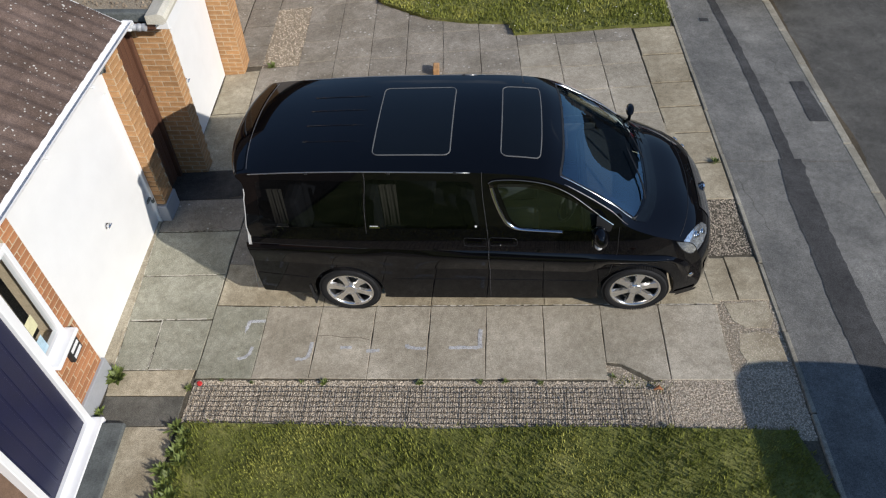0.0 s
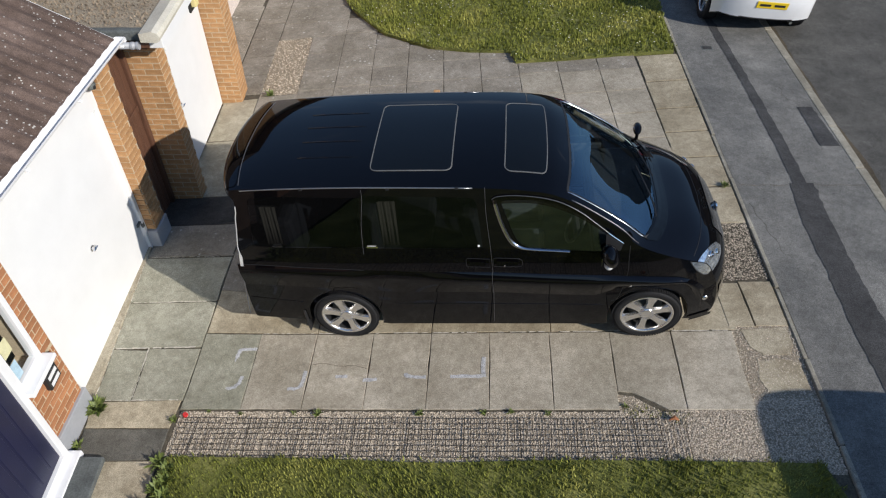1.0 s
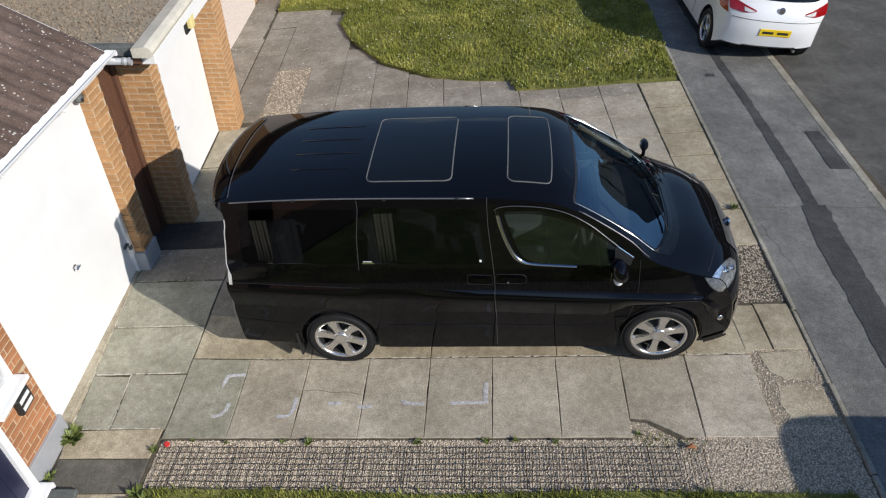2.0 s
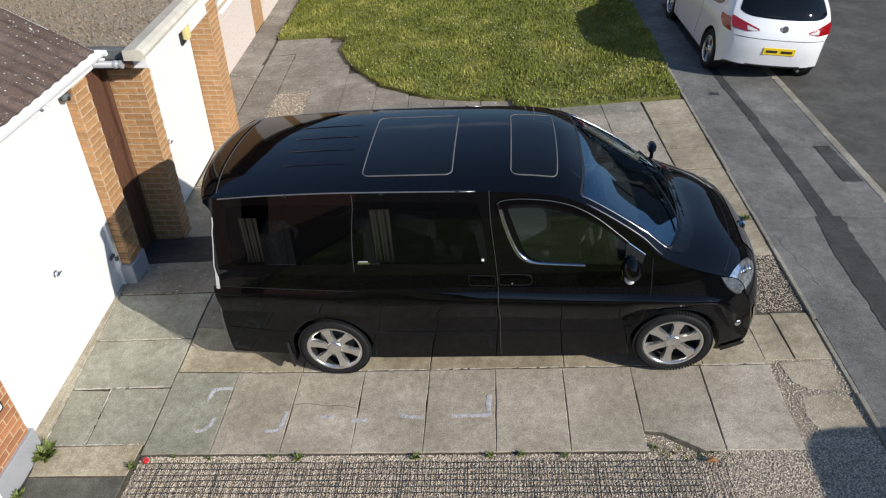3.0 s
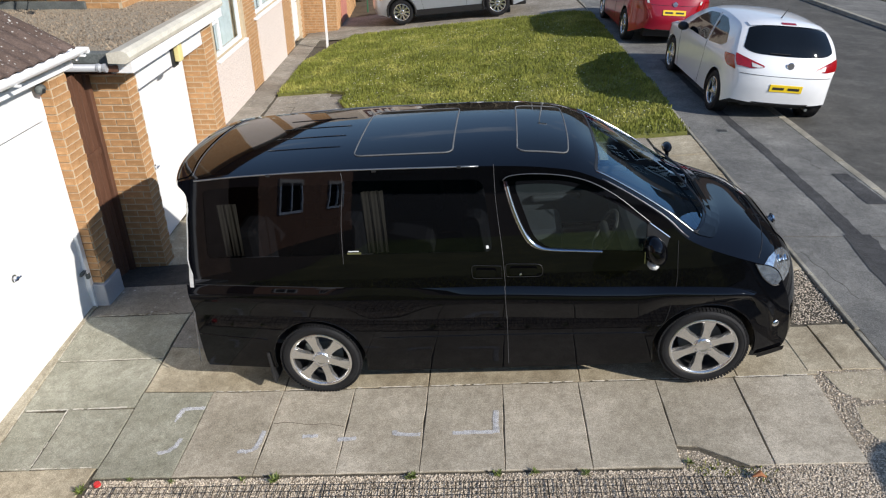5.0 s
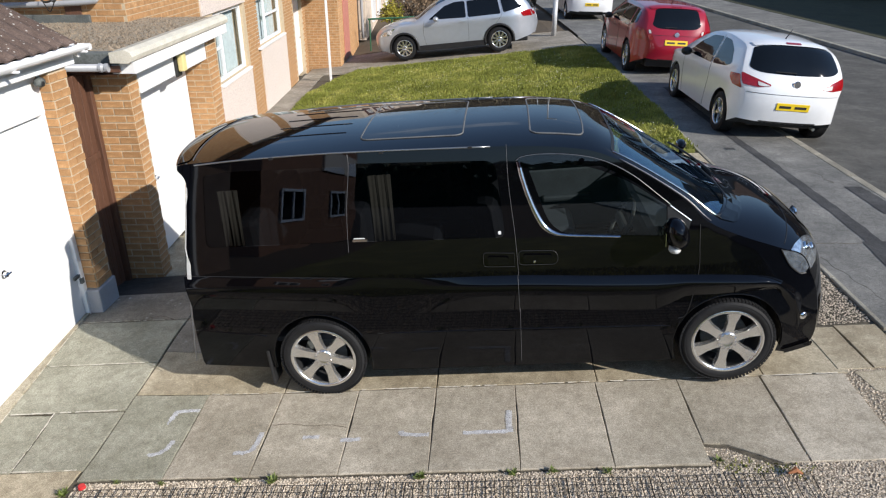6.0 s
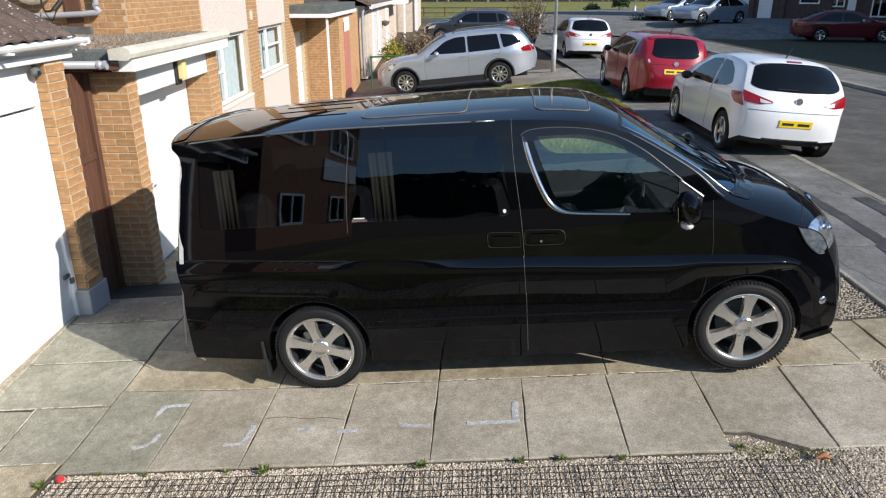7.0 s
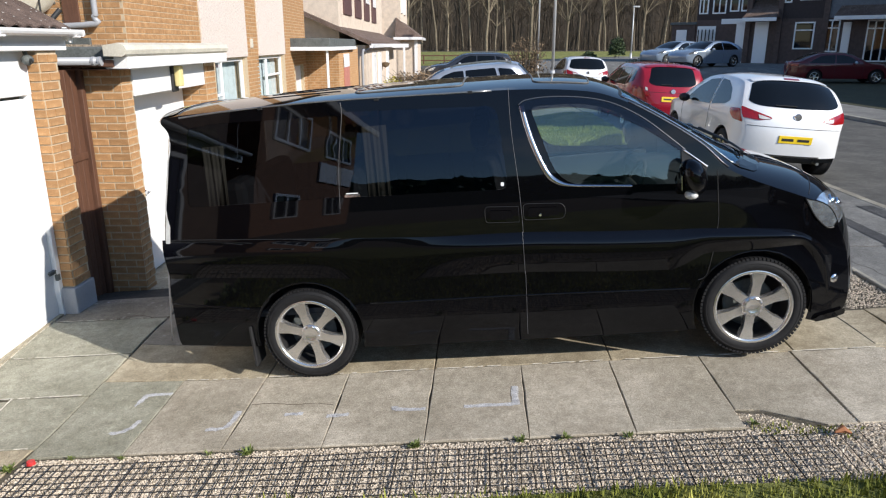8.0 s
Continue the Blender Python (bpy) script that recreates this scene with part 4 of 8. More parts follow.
def window_unit(parent, x0, x1, z0, z1, bars=(), rails=(), sill=True, y=0.06, w=0.06, curtain=None, pane=None):
    f = part("window", frame_bm(x0, x1, z0, z1, w, y, y + 0.07, bars, rails), M_UPVC, parent, "white plastic window frame")
    part("pane", sheet_pane(x0 + w * 0.8, x1 - w * 0.8, y + 0.03, z0 + w * 0.8, z1 - w * 0.8), pane or M_PANE, f).visible_shadow = False
    if sill:
        part("sill", box(x0 - 0.04, x1 + 0.04, y - 0.13, y + 0.05, z0 - 0.05, z0 - 0.002, 0.008), M_UPVC, f)
    back = part("interior", box(x0 - 0.3, x1 + 0.3, y + 0.5, y + 0.52, z0 - 0.3, z1 + 0.3), M_INTERIOR, f)
    if curtain:
        for a, b in curtain:
            n = max(6, int((b - a) / 0.025))
            bm = bmesh.new()
            rows = [[bm.verts.new((a + (b - a) * k / n, y + 0.16 + 0.02 * math.sin(k * 1.7), z)) for z in (z0 + 0.02, z1 - 0.02)] for k in range(n + 1)]
            for p, q in zip(rows, rows[1:]):
                bm.faces.new((p[0], q[0], q[1], p[1]))
            part("curtain", thicken(bm, 0.004), M_NET, f)
    return f


def tile_mesh(w, l, h, waves=2):
    """One interlocking roof tile: rolls across, a thick lower edge."""
    bm = bmesh.new()
    n = waves * 6
    top, low = [], []
    for k in range(n + 1):
        x = w * k / n
        z = h * (0.5 - 0.5 * math.cos(2 * math.pi * waves * k / n))
        top.append([bm.verts.new((x, y, z + dz)) for y, dz in ((0, 0.0), (l, -0.012))])
        low.append(bm.verts.new((x, 0, z - 0.018)))
    for k in range(n):
        bm.faces.new((top[k][0], top[k + 1][0], top[k + 1][1], top[k][1]))
        bm.faces.new((low[k], low[k + 1], top[k + 1][0], top[k][0]))
    bm.faces.new((low[0], top[0][0], top[0][1]))
    bm.faces.new((low[-1], top[-1][1], top[-1][0]))
    me = bpy.data.meshes.new("tile")
    bm.to_mesh(me)
    bm.free()
    return me


# ---- own house and its garage ----
FLOOR = -0.36
garage = thing("garage", "brick garage with white up-and-over door and tiled roof", "garage")
G = garage
wall_back = part("wall", box(-9.0, -3.7, 1.0, 3.3, FLOOR - 0.1, 5.0), M_BROWNBRICK, G)
part("side_wall", box(-7.5, -3.72, 6.12, 6.38, FLOOR - 0.1, 2.2), M_MORTAR, G)
part("floor_slab", box(-7.5, -3.62, 3.9, 6.1, FLOOR - 0.12, FLOOR + 0.0), M_CONCRETE, G)
# door panel with pressed uprights and a frame
bm = box(-3.66, -3.62, 3.95, 6.0, FLOOR + 0.02, 1.76, 0.006)
gdoor = part("door", bm, M_WHITE, G, "white painted up-and-over garage door")
hb = lathe([(0.0, 0.035), (0.02, 0.035), (0.022, 0.01), (0.034, 0.006), (0.034, 0.0)], 14, Matrix.Translation((-3.615, 5.08, 0.73)) @ pose(0, 0, 0, 0, 0, -90))
add_box(hb, -3.59, -3.572, 5.035, 5.125, 0.722, 0.738, 0.004)
part("handle", hb, M_CHROME, gdoor, "small chrome turn handle")
bb = box(-3.618, -3.6, 5.93, 6.05, 0.23, 0.27, 0.004)
add_tube(bb, [(-3.595, 5.9, 0.262), (-3.595, 6.08, 0.262)], 0.008, 8)
add_box(bb, -3.61, -3.58, 6.0, 6.045, 0.165, 0.225, 0.006)
add_tube(bb, smooth_path([(-3.595, 6.008, 0.22), (-3.595, 6.008, 0.25), (-3.595, 6.022, 0.262), (-3.595, 6.037, 0.25), (-3.595, 6.037, 0.22)], 3), 0.005, 6)
part("bolt", bb, M_LEAD, gdoor, "steel bolt with a padlock")
part("door_frame", box(-3.66, -3.585, 6.005, 6.066, FLOOR, 1.8, 0.006), M_WHITE, G, "white painted timber frame")
part("door_frame", box(-3.66, -3.585, 3.9, 3.945, FLOOR, 1.8, 0.006), M_WHITE, G)
part("fascia_panel", box(-3.66, -3.58, 3.9, 6.066, 1.785, 2.2, 0.006), M_WHITE, G, "white board over the door")
# piers
pier = part("pier", box(-3.7, -3.488, 6.074, 6.34, FLOOR - 0.1, 2.16), M_MORTAR, G, "slim brick pier")
brick_face(pier, (-3.7, 6.07, 0.09), (1, 0, 0), (0, -1, 0), 0.216, 2.05, start=0.12)
brick_face(pier, (-3.484, 6.07, 0.09), (0, 1, 0), (1, 0, 0), 0.274, 2.05, start=0.1)
part("plinth", box(-3.62, -3.46, 6.03, 6.365, FLOOR - 0.1, 0.085, 0.012), M_GREYPIPE, G, "grey painted plinth block")
near = part("pier", box(-3.75, -3.51, 3.34, 3.9, FLOOR - 0.1, 0.72), M_MORTAR, G, "brick pier beside the front door")
part("pier", box(-3.75, -3.51, 3.73, 3.9, 0.72, 2.16), M_MORTAR, G)
brick_face(near, (-3.51, 3.34, FLOOR), (0, 1, 0), (1, 0, 0), 0.56, 1.08, M_BRICK_RED, start=0.05)
brick_face(near, (-3.51, 3.73, 0.72), (0, 1, 0), (1, 0, 0), 0.17, 1.44, M_BRICK_RED, start=0.05)
part("plinth", box(-3.52, -3.475, 3.3, 3.93, FLOOR - 0.1, -0.02, 0.006), M_GREYPIPE, G, "pale grey painted plinth")
# entrance: side window, white frame, dark blue door
entry = thing("entrance_porch", "white framed entrance with a dark blue door and side window", "front door")
part("side_window", frame_bm(0, 0.4, 0.76, 1.95, 0.055, 0, 0.08), M_UPVC, entry).matrix_basis = pose(-3.5, 3.32, 0, 0, 0, 90)
ep = part("pane", sheet_pane(0.03, 0.37, 0.035, 0.8, 1.9), M_PANE, entry)
ep.matrix_basis = pose(-3.5, 3.32, 0, 0, 0, 90)
ep.visible_shadow = False
part("sticker", box(-3.529, -3.527, 3.36, 3.48, 0.84, 1.02), mat("pale_blue_paper", (0.45, 0.62, 0.72), 0.7), entry, "pale blue paper notice in the window")
part("sticker", box(-3.529, -3.527, 3.4, 3.52, 1.1, 1.26), mat("cream_paper", (0.7, 0.66, 0.4), 0.7), entry, "yellow paper notice in the window")
part("sill", box(-3.56, -3.4, 3.3, 3.75, 0.715, 0.758, 0.008), M_UPVC, entry)
part("interior", box(-3.9, -3.88, 2.3, 3.75, FLOOR, 2.1), M_BEIGE, entry)
part("door_frame", frame_bm(0, 0.95, FLOOR + 0.16, 2.0, 0.07, 0, 0.1), M_UPVC, entry).matrix_basis = pose(-3.46, 2.36, 0, 0, 0, 90)
fd = part("door", box(-3.54, -3.5, 2.43, 3.24, FLOOR + 0.23, 1.93, 0.006), M_NAVY, entry, "dark blue boarded front door")
for k in range(5):
    part("board", box(-3.502, -3.494, 2.47 + k * 0.155, 2.6 + k * 0.155, FLOOR + 0.3, 1.88, 0.003), M_NAVY, fd)
part("threshold", box(-3.5, -3.36, 2.3, 3.34, FLOOR + 0.1, FLOOR + 0.17, 0.012), M_UPVC, entry, "white plastic threshold")
tagged(obj("doorstep", box(-3.5, -3.14, 2.25, 3.28, FLOOR - 0.1, -0.2, 0.012), M_LEAD), "dark grey front doorstep", "step")
sign = thing("house_sign", "black house sign with two pale bars on brick", "sign")
part("plate", box(-3.535, -3.48, 3.57, 3.77, 0.42, 0.6, 0.01), M_INK, sign)
part("bar", box(-3.481, -3.475, 3.6, 3.74, 0.53, 0.57), M_UPVC, sign)
part("bar", box(-3.481, -3.475, 3.6, 3.74, 0.45, 0.49), M_UPVC, sign)

# tiled roof
PITCH = radians(28)
roof = part("roof", box(0, 3.6, 0, 5.6, -0.05, -0.03, 0, Matrix.Translation((-3.34, 0.85, 2.32)) @ Matrix(((-math.cos(PITCH), 0, math.sin(PITCH), 0), (0, 1, 0, 0), (math.sin(PITCH), 0, math.cos(PITCH), 0), (0, 0, 0, 1)))), M_SOIL, G, "weathered brown concrete tiles with lichen")
TM = tile_mesh(0.335, 0.42, 0.022)
TM.materials.append(M_TILEROOF)
slope = Matrix.Translation((-3.31, 0.85, 2.325)) @ Matrix(((0, -math.cos(PITCH), math.sin(PITCH), 0), (1, 0, 0, 0), (0, math.sin(PITCH), math.cos(PITCH), 0), (0, 0, 0, 1)))
for i in range(17):
    for j in range(10):
        t = new("tile", TM)
        t.parent = roof
        t.matrix_basis = slope @ Matrix.Translation((0.0 + i * 0.33 - 0.03, j * 0.34, 0.004 * RS.random())) @ pose(0, 0, 0, 2.0, RS.uniform(-0.4, 0.4), RS.uniform(-0.5, 0.5))
part("verge_board", box(0, 3.6, 0, 0.04, -0.13, -0.01, 0.004, Matrix.Translation((-3.32, 6.42, 2.33)) @ Matrix(((-math.cos(PITCH), 0, 0, 0), (0, 1, 0, 0), (math.sin(PITCH), 0, 1, 0), (0, 0, 0, 1)))), M_WHITE, G, "white verge board")
part("fascia", box(-3.42, -3.385, 0.9, 6.46, 2.14, 2.29, 0.006), M_UPVC, G, "white plastic fascia")
part("soffit", box(-3.72, -3.385, 0.9, 6.42, 2.2, 2.215), M_UPVC, G)
bm = bmesh.new()
prof = [(0.055 * math.cos(a), 0.055 * math.sin(a)) for a in [math.pi + math.pi * k / 8 for k in range(9)]]
rows = [[bm.verts.new((-3.285 + a, y, 2.31 + b)) for a, b in prof] for y in (0.9, 6.5)]
for k in range(8):
    bm.faces.new((rows[0][k], rows[0][k + 1], rows[1][k + 1], rows[1][k]))
gut = part("gutter", thicken(bm, 0.004), M_UPVC, G, "white half-round gutter")
part("gutter_end", box(-3.34, -3.228, 6.5, 6.51, 2.255, 2.312, 0.01), M_UPVC, G)
for k in range(6):
    part("gutter_bracket", box(-3.345, -3.225, 1.4 + k, 1.43 + k, 2.245, 2.262, 0.003), M_UPVC, G)
part("lead_flashing", box(-3.5, -3.3, 6.3, 6.36, 2.32, 2.33), M_UPVC, G)
# the garage stands square to the paving, a little askew to the street
for ob in garage.children:
    if ob.name.startswith(("roof", "verge_board", "soffit", "gutter", "lead_flashing")) or ob.name.split(".")[0] == "fascia":
        ob.matrix_basis = Matrix.Translation((-0.07, 0, 0)) @ ob.matrix_basis
garage.matrix_basis = Matrix.Translation((-3.66, 4.0, 0)) @ Matrix.Rotation(radians(-2.5), 4, "Z") @ Matrix.Translation((3.66, -4.0, 0))
# security camera under the eave
seccam = thing("security_camera", "small dark dome camera under the white eave", "camera")
part("mount", tube([(-3.45, 5.98, 2.14), (-3.43, 5.97, 2.08)], 0.018, 8), M_LEAD, seccam)
part("housing", lathe([(0.0, 0.05), (0.03, 0.045), (0.045, 0.0), (0.03, -0.045), (0.0, -0.05)], 16, Matrix.Translation((-3.43, 5.97, 2.07))), M_LEAD, seccam, "", True)
part("lens", lathe([(0.0, 0.01), (0.02, 0.008), (0.022, 0.0)], 12, Matrix.Translation((-3.395, 5.955, 2.06)) @ pose(0, 0, 0, 0, 0, -90)), M_INK, seccam)

# brown gate in the gap between the garages
gate = thing("side_gate", "tall brown timber gate with lattice beside brick pier", "gate")
part("post", box(-3.64, -3.56, 6.405, 6.48, FLOOR - 0.05, 1.98, 0.006), M_BROWNWOOD, gate)
part("post", box(-3.64, -3.56, 7.03, 7.1, FLOOR - 0.05, 1.98, 0.006), M_BROWNWOOD, gate)
for k in range(5):
    part("board", box(-3.62, -3.6, 6.485 + k * 0.108, 6.585 + k * 0.108, FLOOR + 0.05, 1.96, 0.004), M_BROWNWOOD, gate)
part("rail", box(-3.6, -3.585, 6.485, 7.025, 1.1, 1.17, 0.004), M_BROWNWOOD, gate)

# ---- second garage, flat roof ----
garage2 = thing("garage", "flat-roofed brick garage with white door and chippings", "garage")
G = garage2
sidew = part("side_wall", box(-7.0, -3.216, 7.124, 7.36, FLOOR - 0.15, 2.05), M_MORTAR, G)
brick_face(sidew, (-4.29, 7.124, FLOOR - 0.08), (1, 0, 0), (0, -1, 0), 1.08, 2.43, start=0.02)
brick_face(sidew, (-3.216, 7.124, FLOOR - 0.08), (0, 1, 0), (1, 0, 0), 0.236, 2.43, start=0.02)
pil = part("pier", box(-3.55, -3.19, 9.55, 9.94, FLOOR - 0.2, 1.98), M_MORTAR, G, "brick pier")
brick_face(pil, (-3.55, 9.55, FLOOR - 0.12), (1, 0, 0), (0, -1, 0), 0.364, 2.43, start=0.08)
brick_face(pil, (-3.19, 9.55, FLOOR - 0.12), (0, 1, 0), (1, 0, 0), 0.39, 2.43, start=0.02)
bm = box(-3.53, -3.5, 7.4, 9.52, FLOOR - 0.03, 1.7, 0.006)
gd = part("door", bm, M_WHITE, G, "white painted up-and-over garage door")
hb = lathe([(0.0, 0.035), (0.02, 0.035), (0.022, 0.01), (0.034, 0.006), (0.034, 0.0)], 14, Matrix.Translation((-3.495, 8.0, 0.55)) @ pose(0, 0, 0, 0, 0, -90))
add_box(hb, -3.47, -3.452, 7.955, 8.045, 0.542, 0.558, 0.004)
part("handle", hb, M_CHROME, gd, "small chrome turn handle")
part("lintel_panel", box(-3.5, -3.2, 7.37, 9.54, 1.68, 1.985, 0.006), M_WHITE, G, "white boarded panel over the door")
part("fascia", box(-3.24, -3.015, 6.9, 9.97, 1.965, 2.078, 0.006), M_WHITE, G, "white timber fascia")
cop = bmesh.new()
pr = [(-3.2, 2.085), (-3.03, 2.08), (-2.995, 2.1), (-2.985, 2.14), (-3.005, 2.18), (-3.06, 2.205), (-3.2, 2.18)]
r0 = [cop.verts.new((a, 6.8, b)) for a, b in pr]
r1 = [cop.verts.new((a, 9.98, b)) for a, b in pr]
for k in range(len(pr)):
    cop.faces.new((r0[k], r0[(k + 1) % 7], r1[(k + 1) % 7], r1[k]))
cop.faces.new(r0[::-1])
cop.faces.new(r1)
part("coping", cop, M_COPING, G, "cream weathered rolled roof edge")
rf = bmesh.new()
n = 24
gr = [[rf.verts.new((-8.5 + 5.3 * i / n, 6.98 + 2.9 * j / n, 2.165 + 0.012 * j / n + 0.012 * noise.noise(Vector((i * 0.9, j * 0.9, 3))))) for j in range(n + 1)] for i in range(n + 1)]
for i in range(n):
    for j in range(n):
        rf.faces.new((gr[i][j], gr[i + 1][j], gr[i + 1][j + 1], gr[i][j + 1]))
rfo = part("roof", rf, M_CHIPS, G, "flat roof covered with brown stone chippings")
part("roof_deck", box(-8.5, -3.2, 6.95, 9.9, 2.04, 2.14), M_LEAD, G)
part("roof_edge", box(-8.5, -3.15, 6.89, 6.99, 2.05, 2.17, 0.02), M_LEAD, G, "dark felt roof edge")
# dark brown here draws the shadow line under the gutter
part("side_fascia", box(-8.0, -3.15, 6.862, 6.888, 1.985, 2.05, 0.004), M_BROWNWOOD, G, "fascia board coloured brown as the gutter's shadow line")
part("soffit", box(-8.0, -3.2, 6.89, 7.12, 1.955, 1.965), M_BROWNWOOD, G)
part("gutter", tube([(-8.0, 6.82, 2.02), (-3.24, 6.82, 2.04)], 0.036, 12), M_GREYPIPE, G, "grey plastic gutter", True)
for k, x in enumerate((-3.32, -3.26)):
    part("gutter_clip", tube([(x, 6.82, 2.038), (x + 0.025, 6.82, 2.039)], 0.043, 12), M_GREYPIPE, G)
CH = random.Random(8)
V, F = [], []
for k in range(5000):
    x, y, s = CH.uniform(-6.2, -3.22), CH.uniform(7.0, 9.85), CH.uniform(0.006, 0.016)
    k0 = len(V)
    h = 2.167
    V += [(x - s, y - s * CH.random(), h), (x + s, y - s, h), (x + s * CH.random(), y + s, h), (x, y, h + 0.01 + s)]
    F += [(k0, k0 + 1, k0 + 3), (k0 + 1, k0 + 2, k0 + 3), (k0 + 2, k0, k0 + 3)]
ch = from_arrays("chipping_layer", V, F, M_ROOFCHIP, G)
ch["kind"] = "stuff"
wl = thing("wall_lamp", "yellow and black wall lamp on white panel", "wall lamp")
part("back_plate", box(-3.2, -3.17, 8.36, 8.52, 1.66, 1.95, 0.008), M_INK, wl)
part("diffuser", box(-3.17, -3.1, 8.4, 8.52, 1.72, 1.95, 0.012), M_YELLOW, wl, "yellowed plastic diffuser")

# ---- second house ----
house2 = thing("house", "brick and pebbledash terraced house with white windows", "house", pose(-4.05, 9.3, 0, 0, 0, 90))
H = house2
Z0 = -0.6
holes2 = [(3.4, 5.35, 0.72, 1.93), (6.25, 8.8, 0.95, 1.93), (10.2, 11.3, Z0, 1.62)]
wf = wall_front(H, "wall", 0, 11.8, Z0, 4.5, holes2, M_MORTAR)
brick_face(H, (0, 0, Z0), (1, 0, 0), (0, -1, 0), 2.75, 5.1, joined=True, length=0.225)
brick_face(H, (5.5, 0, Z0), (1, 0, 0), (0, -1, 0), 0.9, 5.1, joined=True)
brick_face(H, (9.0, 0, Z0), (1, 0, 0), (0, -1, 0), 2.8, 5.1, joined=True, holes=[(1.1, 2.4, 0, 2.25)])
for a, b in ((2.78, 5.48), (6.42, 8.97)):
    part("render_panel", box(a, b, -0.03, 0.0, 1.95, 4.45, 0.004), M_DASH, H, "pinkish pebbledash panel")
    part("render_panel", box(a, b, -0.03, 0.0, Z0, 0.7 if a < 5 else 0.93, 0.004), M_DASH, H)
window_unit(H, 3.4, 5.35, 0.72, 1.93, bars=(3.98,), rails=((3.4, 3.98, 1.3),), curtain=[(3.42, 3.9), (4.05, 5.3)])
window_unit(H, 6.25, 8.8, 0.95, 1.93, bars=(7.35,), rails=((7.4, 8.75, 1.5),), curtain=[(6.3, 8.75)])
dr = part("door", box(10.2, 11.3, 0.08, 0.14, Z0 + 0.15, 1.62, 0.006), M_UPVC, H, "white panelled front door")
part("handle", box(11.1, 11.2, 0.05, 0.08, 0.5, 0.54, 0.004), M_CHROME, dr)
gable = part("gable_wall", box(0.0, 0.25, 0.25, 6.0, Z0, 4.5), M_MORTAR, H)
brick_face(H, (0.0, 6.0, 2.1), (0, -1, 0), (-1, 0, 0), 6.0, 2.4, joined=True)
part("wall_board", box(-0.03, 0.0, 0.55, 0.75, 2.1, 4.45, 0.004), M_BROWNWOOD, H, "dark brown vertical board")
part("downpipe", tube(smooth_path([(-0.09, 0.32, 4.45), (-0.09, 0.32, 2.75), (-0.09, 0.34, 2.52), (-0.09, 0.5, 2.42), (-0.09, 2.6, 2.36)], 4), 0.036, 10), M_GREYPIPE, H, "pale grey downpipe", True)
for z in (2.9, 4.0):
    part("pipe_clip", box(-0.14, 0.0, 0.27, 0.37, z, z + 0.03, 0.004), M_GREYPIPE, H)
part("flashing", box(-0.05, 0.0, 0.45, 6.0, 2.17, 2.27, 0.006), M_LEAD, H, "lead flashing above the flat roof")
part("vent", box(5.78, 5.95, -0.03, 0.0, 2.12, 2.3, 0.004), M_COPING, H)
bm = bmesh.new()
vv = [bm.verts.new(p) for p in ((-0.2, -0.35, 4.4), (12.0, -0.35, 4.4), (12.0, 3.0, 6.2), (-0.2, 3.0, 6.2), (12.0, 6.35, 4.4), (-0.2, 6.35, 4.4))]
for f in ((0, 1, 2, 3), (3, 2, 4, 5), (0, 3, 5), (1, 4, 2), (0, 5, 4, 1)):
    bm.faces.new([vv[i] for i in f])
part("roof", bm, M_TILEROOF, H, "brown tiled pitched roof")
dish = thing("satellite_dish", "cream satellite dish on a black arm", "satellite dish", pose(-4.9, 8.95, 2.78, 0, 0, 0))
part("dish", lathe([(0.0, 0.0), (0.1, 0.008), (0.2, 0.035), (0.29, 0.075), (0.295, 0.082), (0.2, 0.045), (0.1, 0.018), (0.0, 0.01)], 32, pose(0, 0, 0, -70, 0, 60) @ pose(0, 0, 0, 90, 0, 0)), M_COPING, dish, "", True)
part("arm", tube(smooth_path([(-0.05, 0.1, 0.0), (0.1, -0.15, -0.3), (0.32, -0.3, -0.28)], 5), 0.012, 8), M_INK, dish)
part("receiver", tube([(0.3, -0.31, -0.3), (0.37, -0.25, -0.2)], 0.03, 10), M_INK, dish)
part("cable", tube(smooth_path([(0.33, -0.3, -0.29), (0.2, -0.2, -0.42), (0.05, 0.0, -0.38), (-0.1, 0.2, -0.3)], 6), 0.006, 6), M_INK, dish)
part("bracket", tube([(-0.05, 0.1, 0.0), (0.0, 0.36, -0.1)], 0.02, 8), M_LEAD, dish)

# porch of the second house and the projecting bay behind it
porch = thing("porch", "flat-roofed white-edged porch on a thin post", "porch")
part("roof", box(-4.05, -3.0, 19.0, 24.5, 2.12, 2.34, 0.02), M_LEAD, porch, "grey felt roof slab")
part("fascia", box(-4.05, -2.98, 18.96, 24.52, 2.02, 2.12, 0.008), M_WHITE, porch, "white fascia")
part("post", box(-3.13, -3.07, 19.03, 19.09, gz(-3.1, 19) - 0.1, 2.02, 0.006), M_WHITE, porch, "thin white post")
bay = thing("house", "brick house bay with a pink painted strip", "house")
bw = part("wall", box(-9.0, -3.12, 21.3, 26.0, Z0, 2.1), M_MORTAR, bay)
brick_face(bay, (-4.1, 21.3, Z0), (1, 0, 0), (0, -1, 0), 0.98, 2.65, joined=True)
brick_face(bay, (-3.12, 21.3, Z0), (0, 1, 0), (1, 0, 0), 4.7, 2.65, joined=True)
part("panel", box(-3.115, -3.09, 22.2, 23.4, Z0 + 0.2, 1.8, 0.005), mat("pink_board", (0.5, 0.2, 0.15), 0.7), bay, "faded pink boarded panel")
part("panel", box(-3.115, -3.085, 22.2, 23.4, 1.5, 1.9, 0.005), M_WHITE, bay)
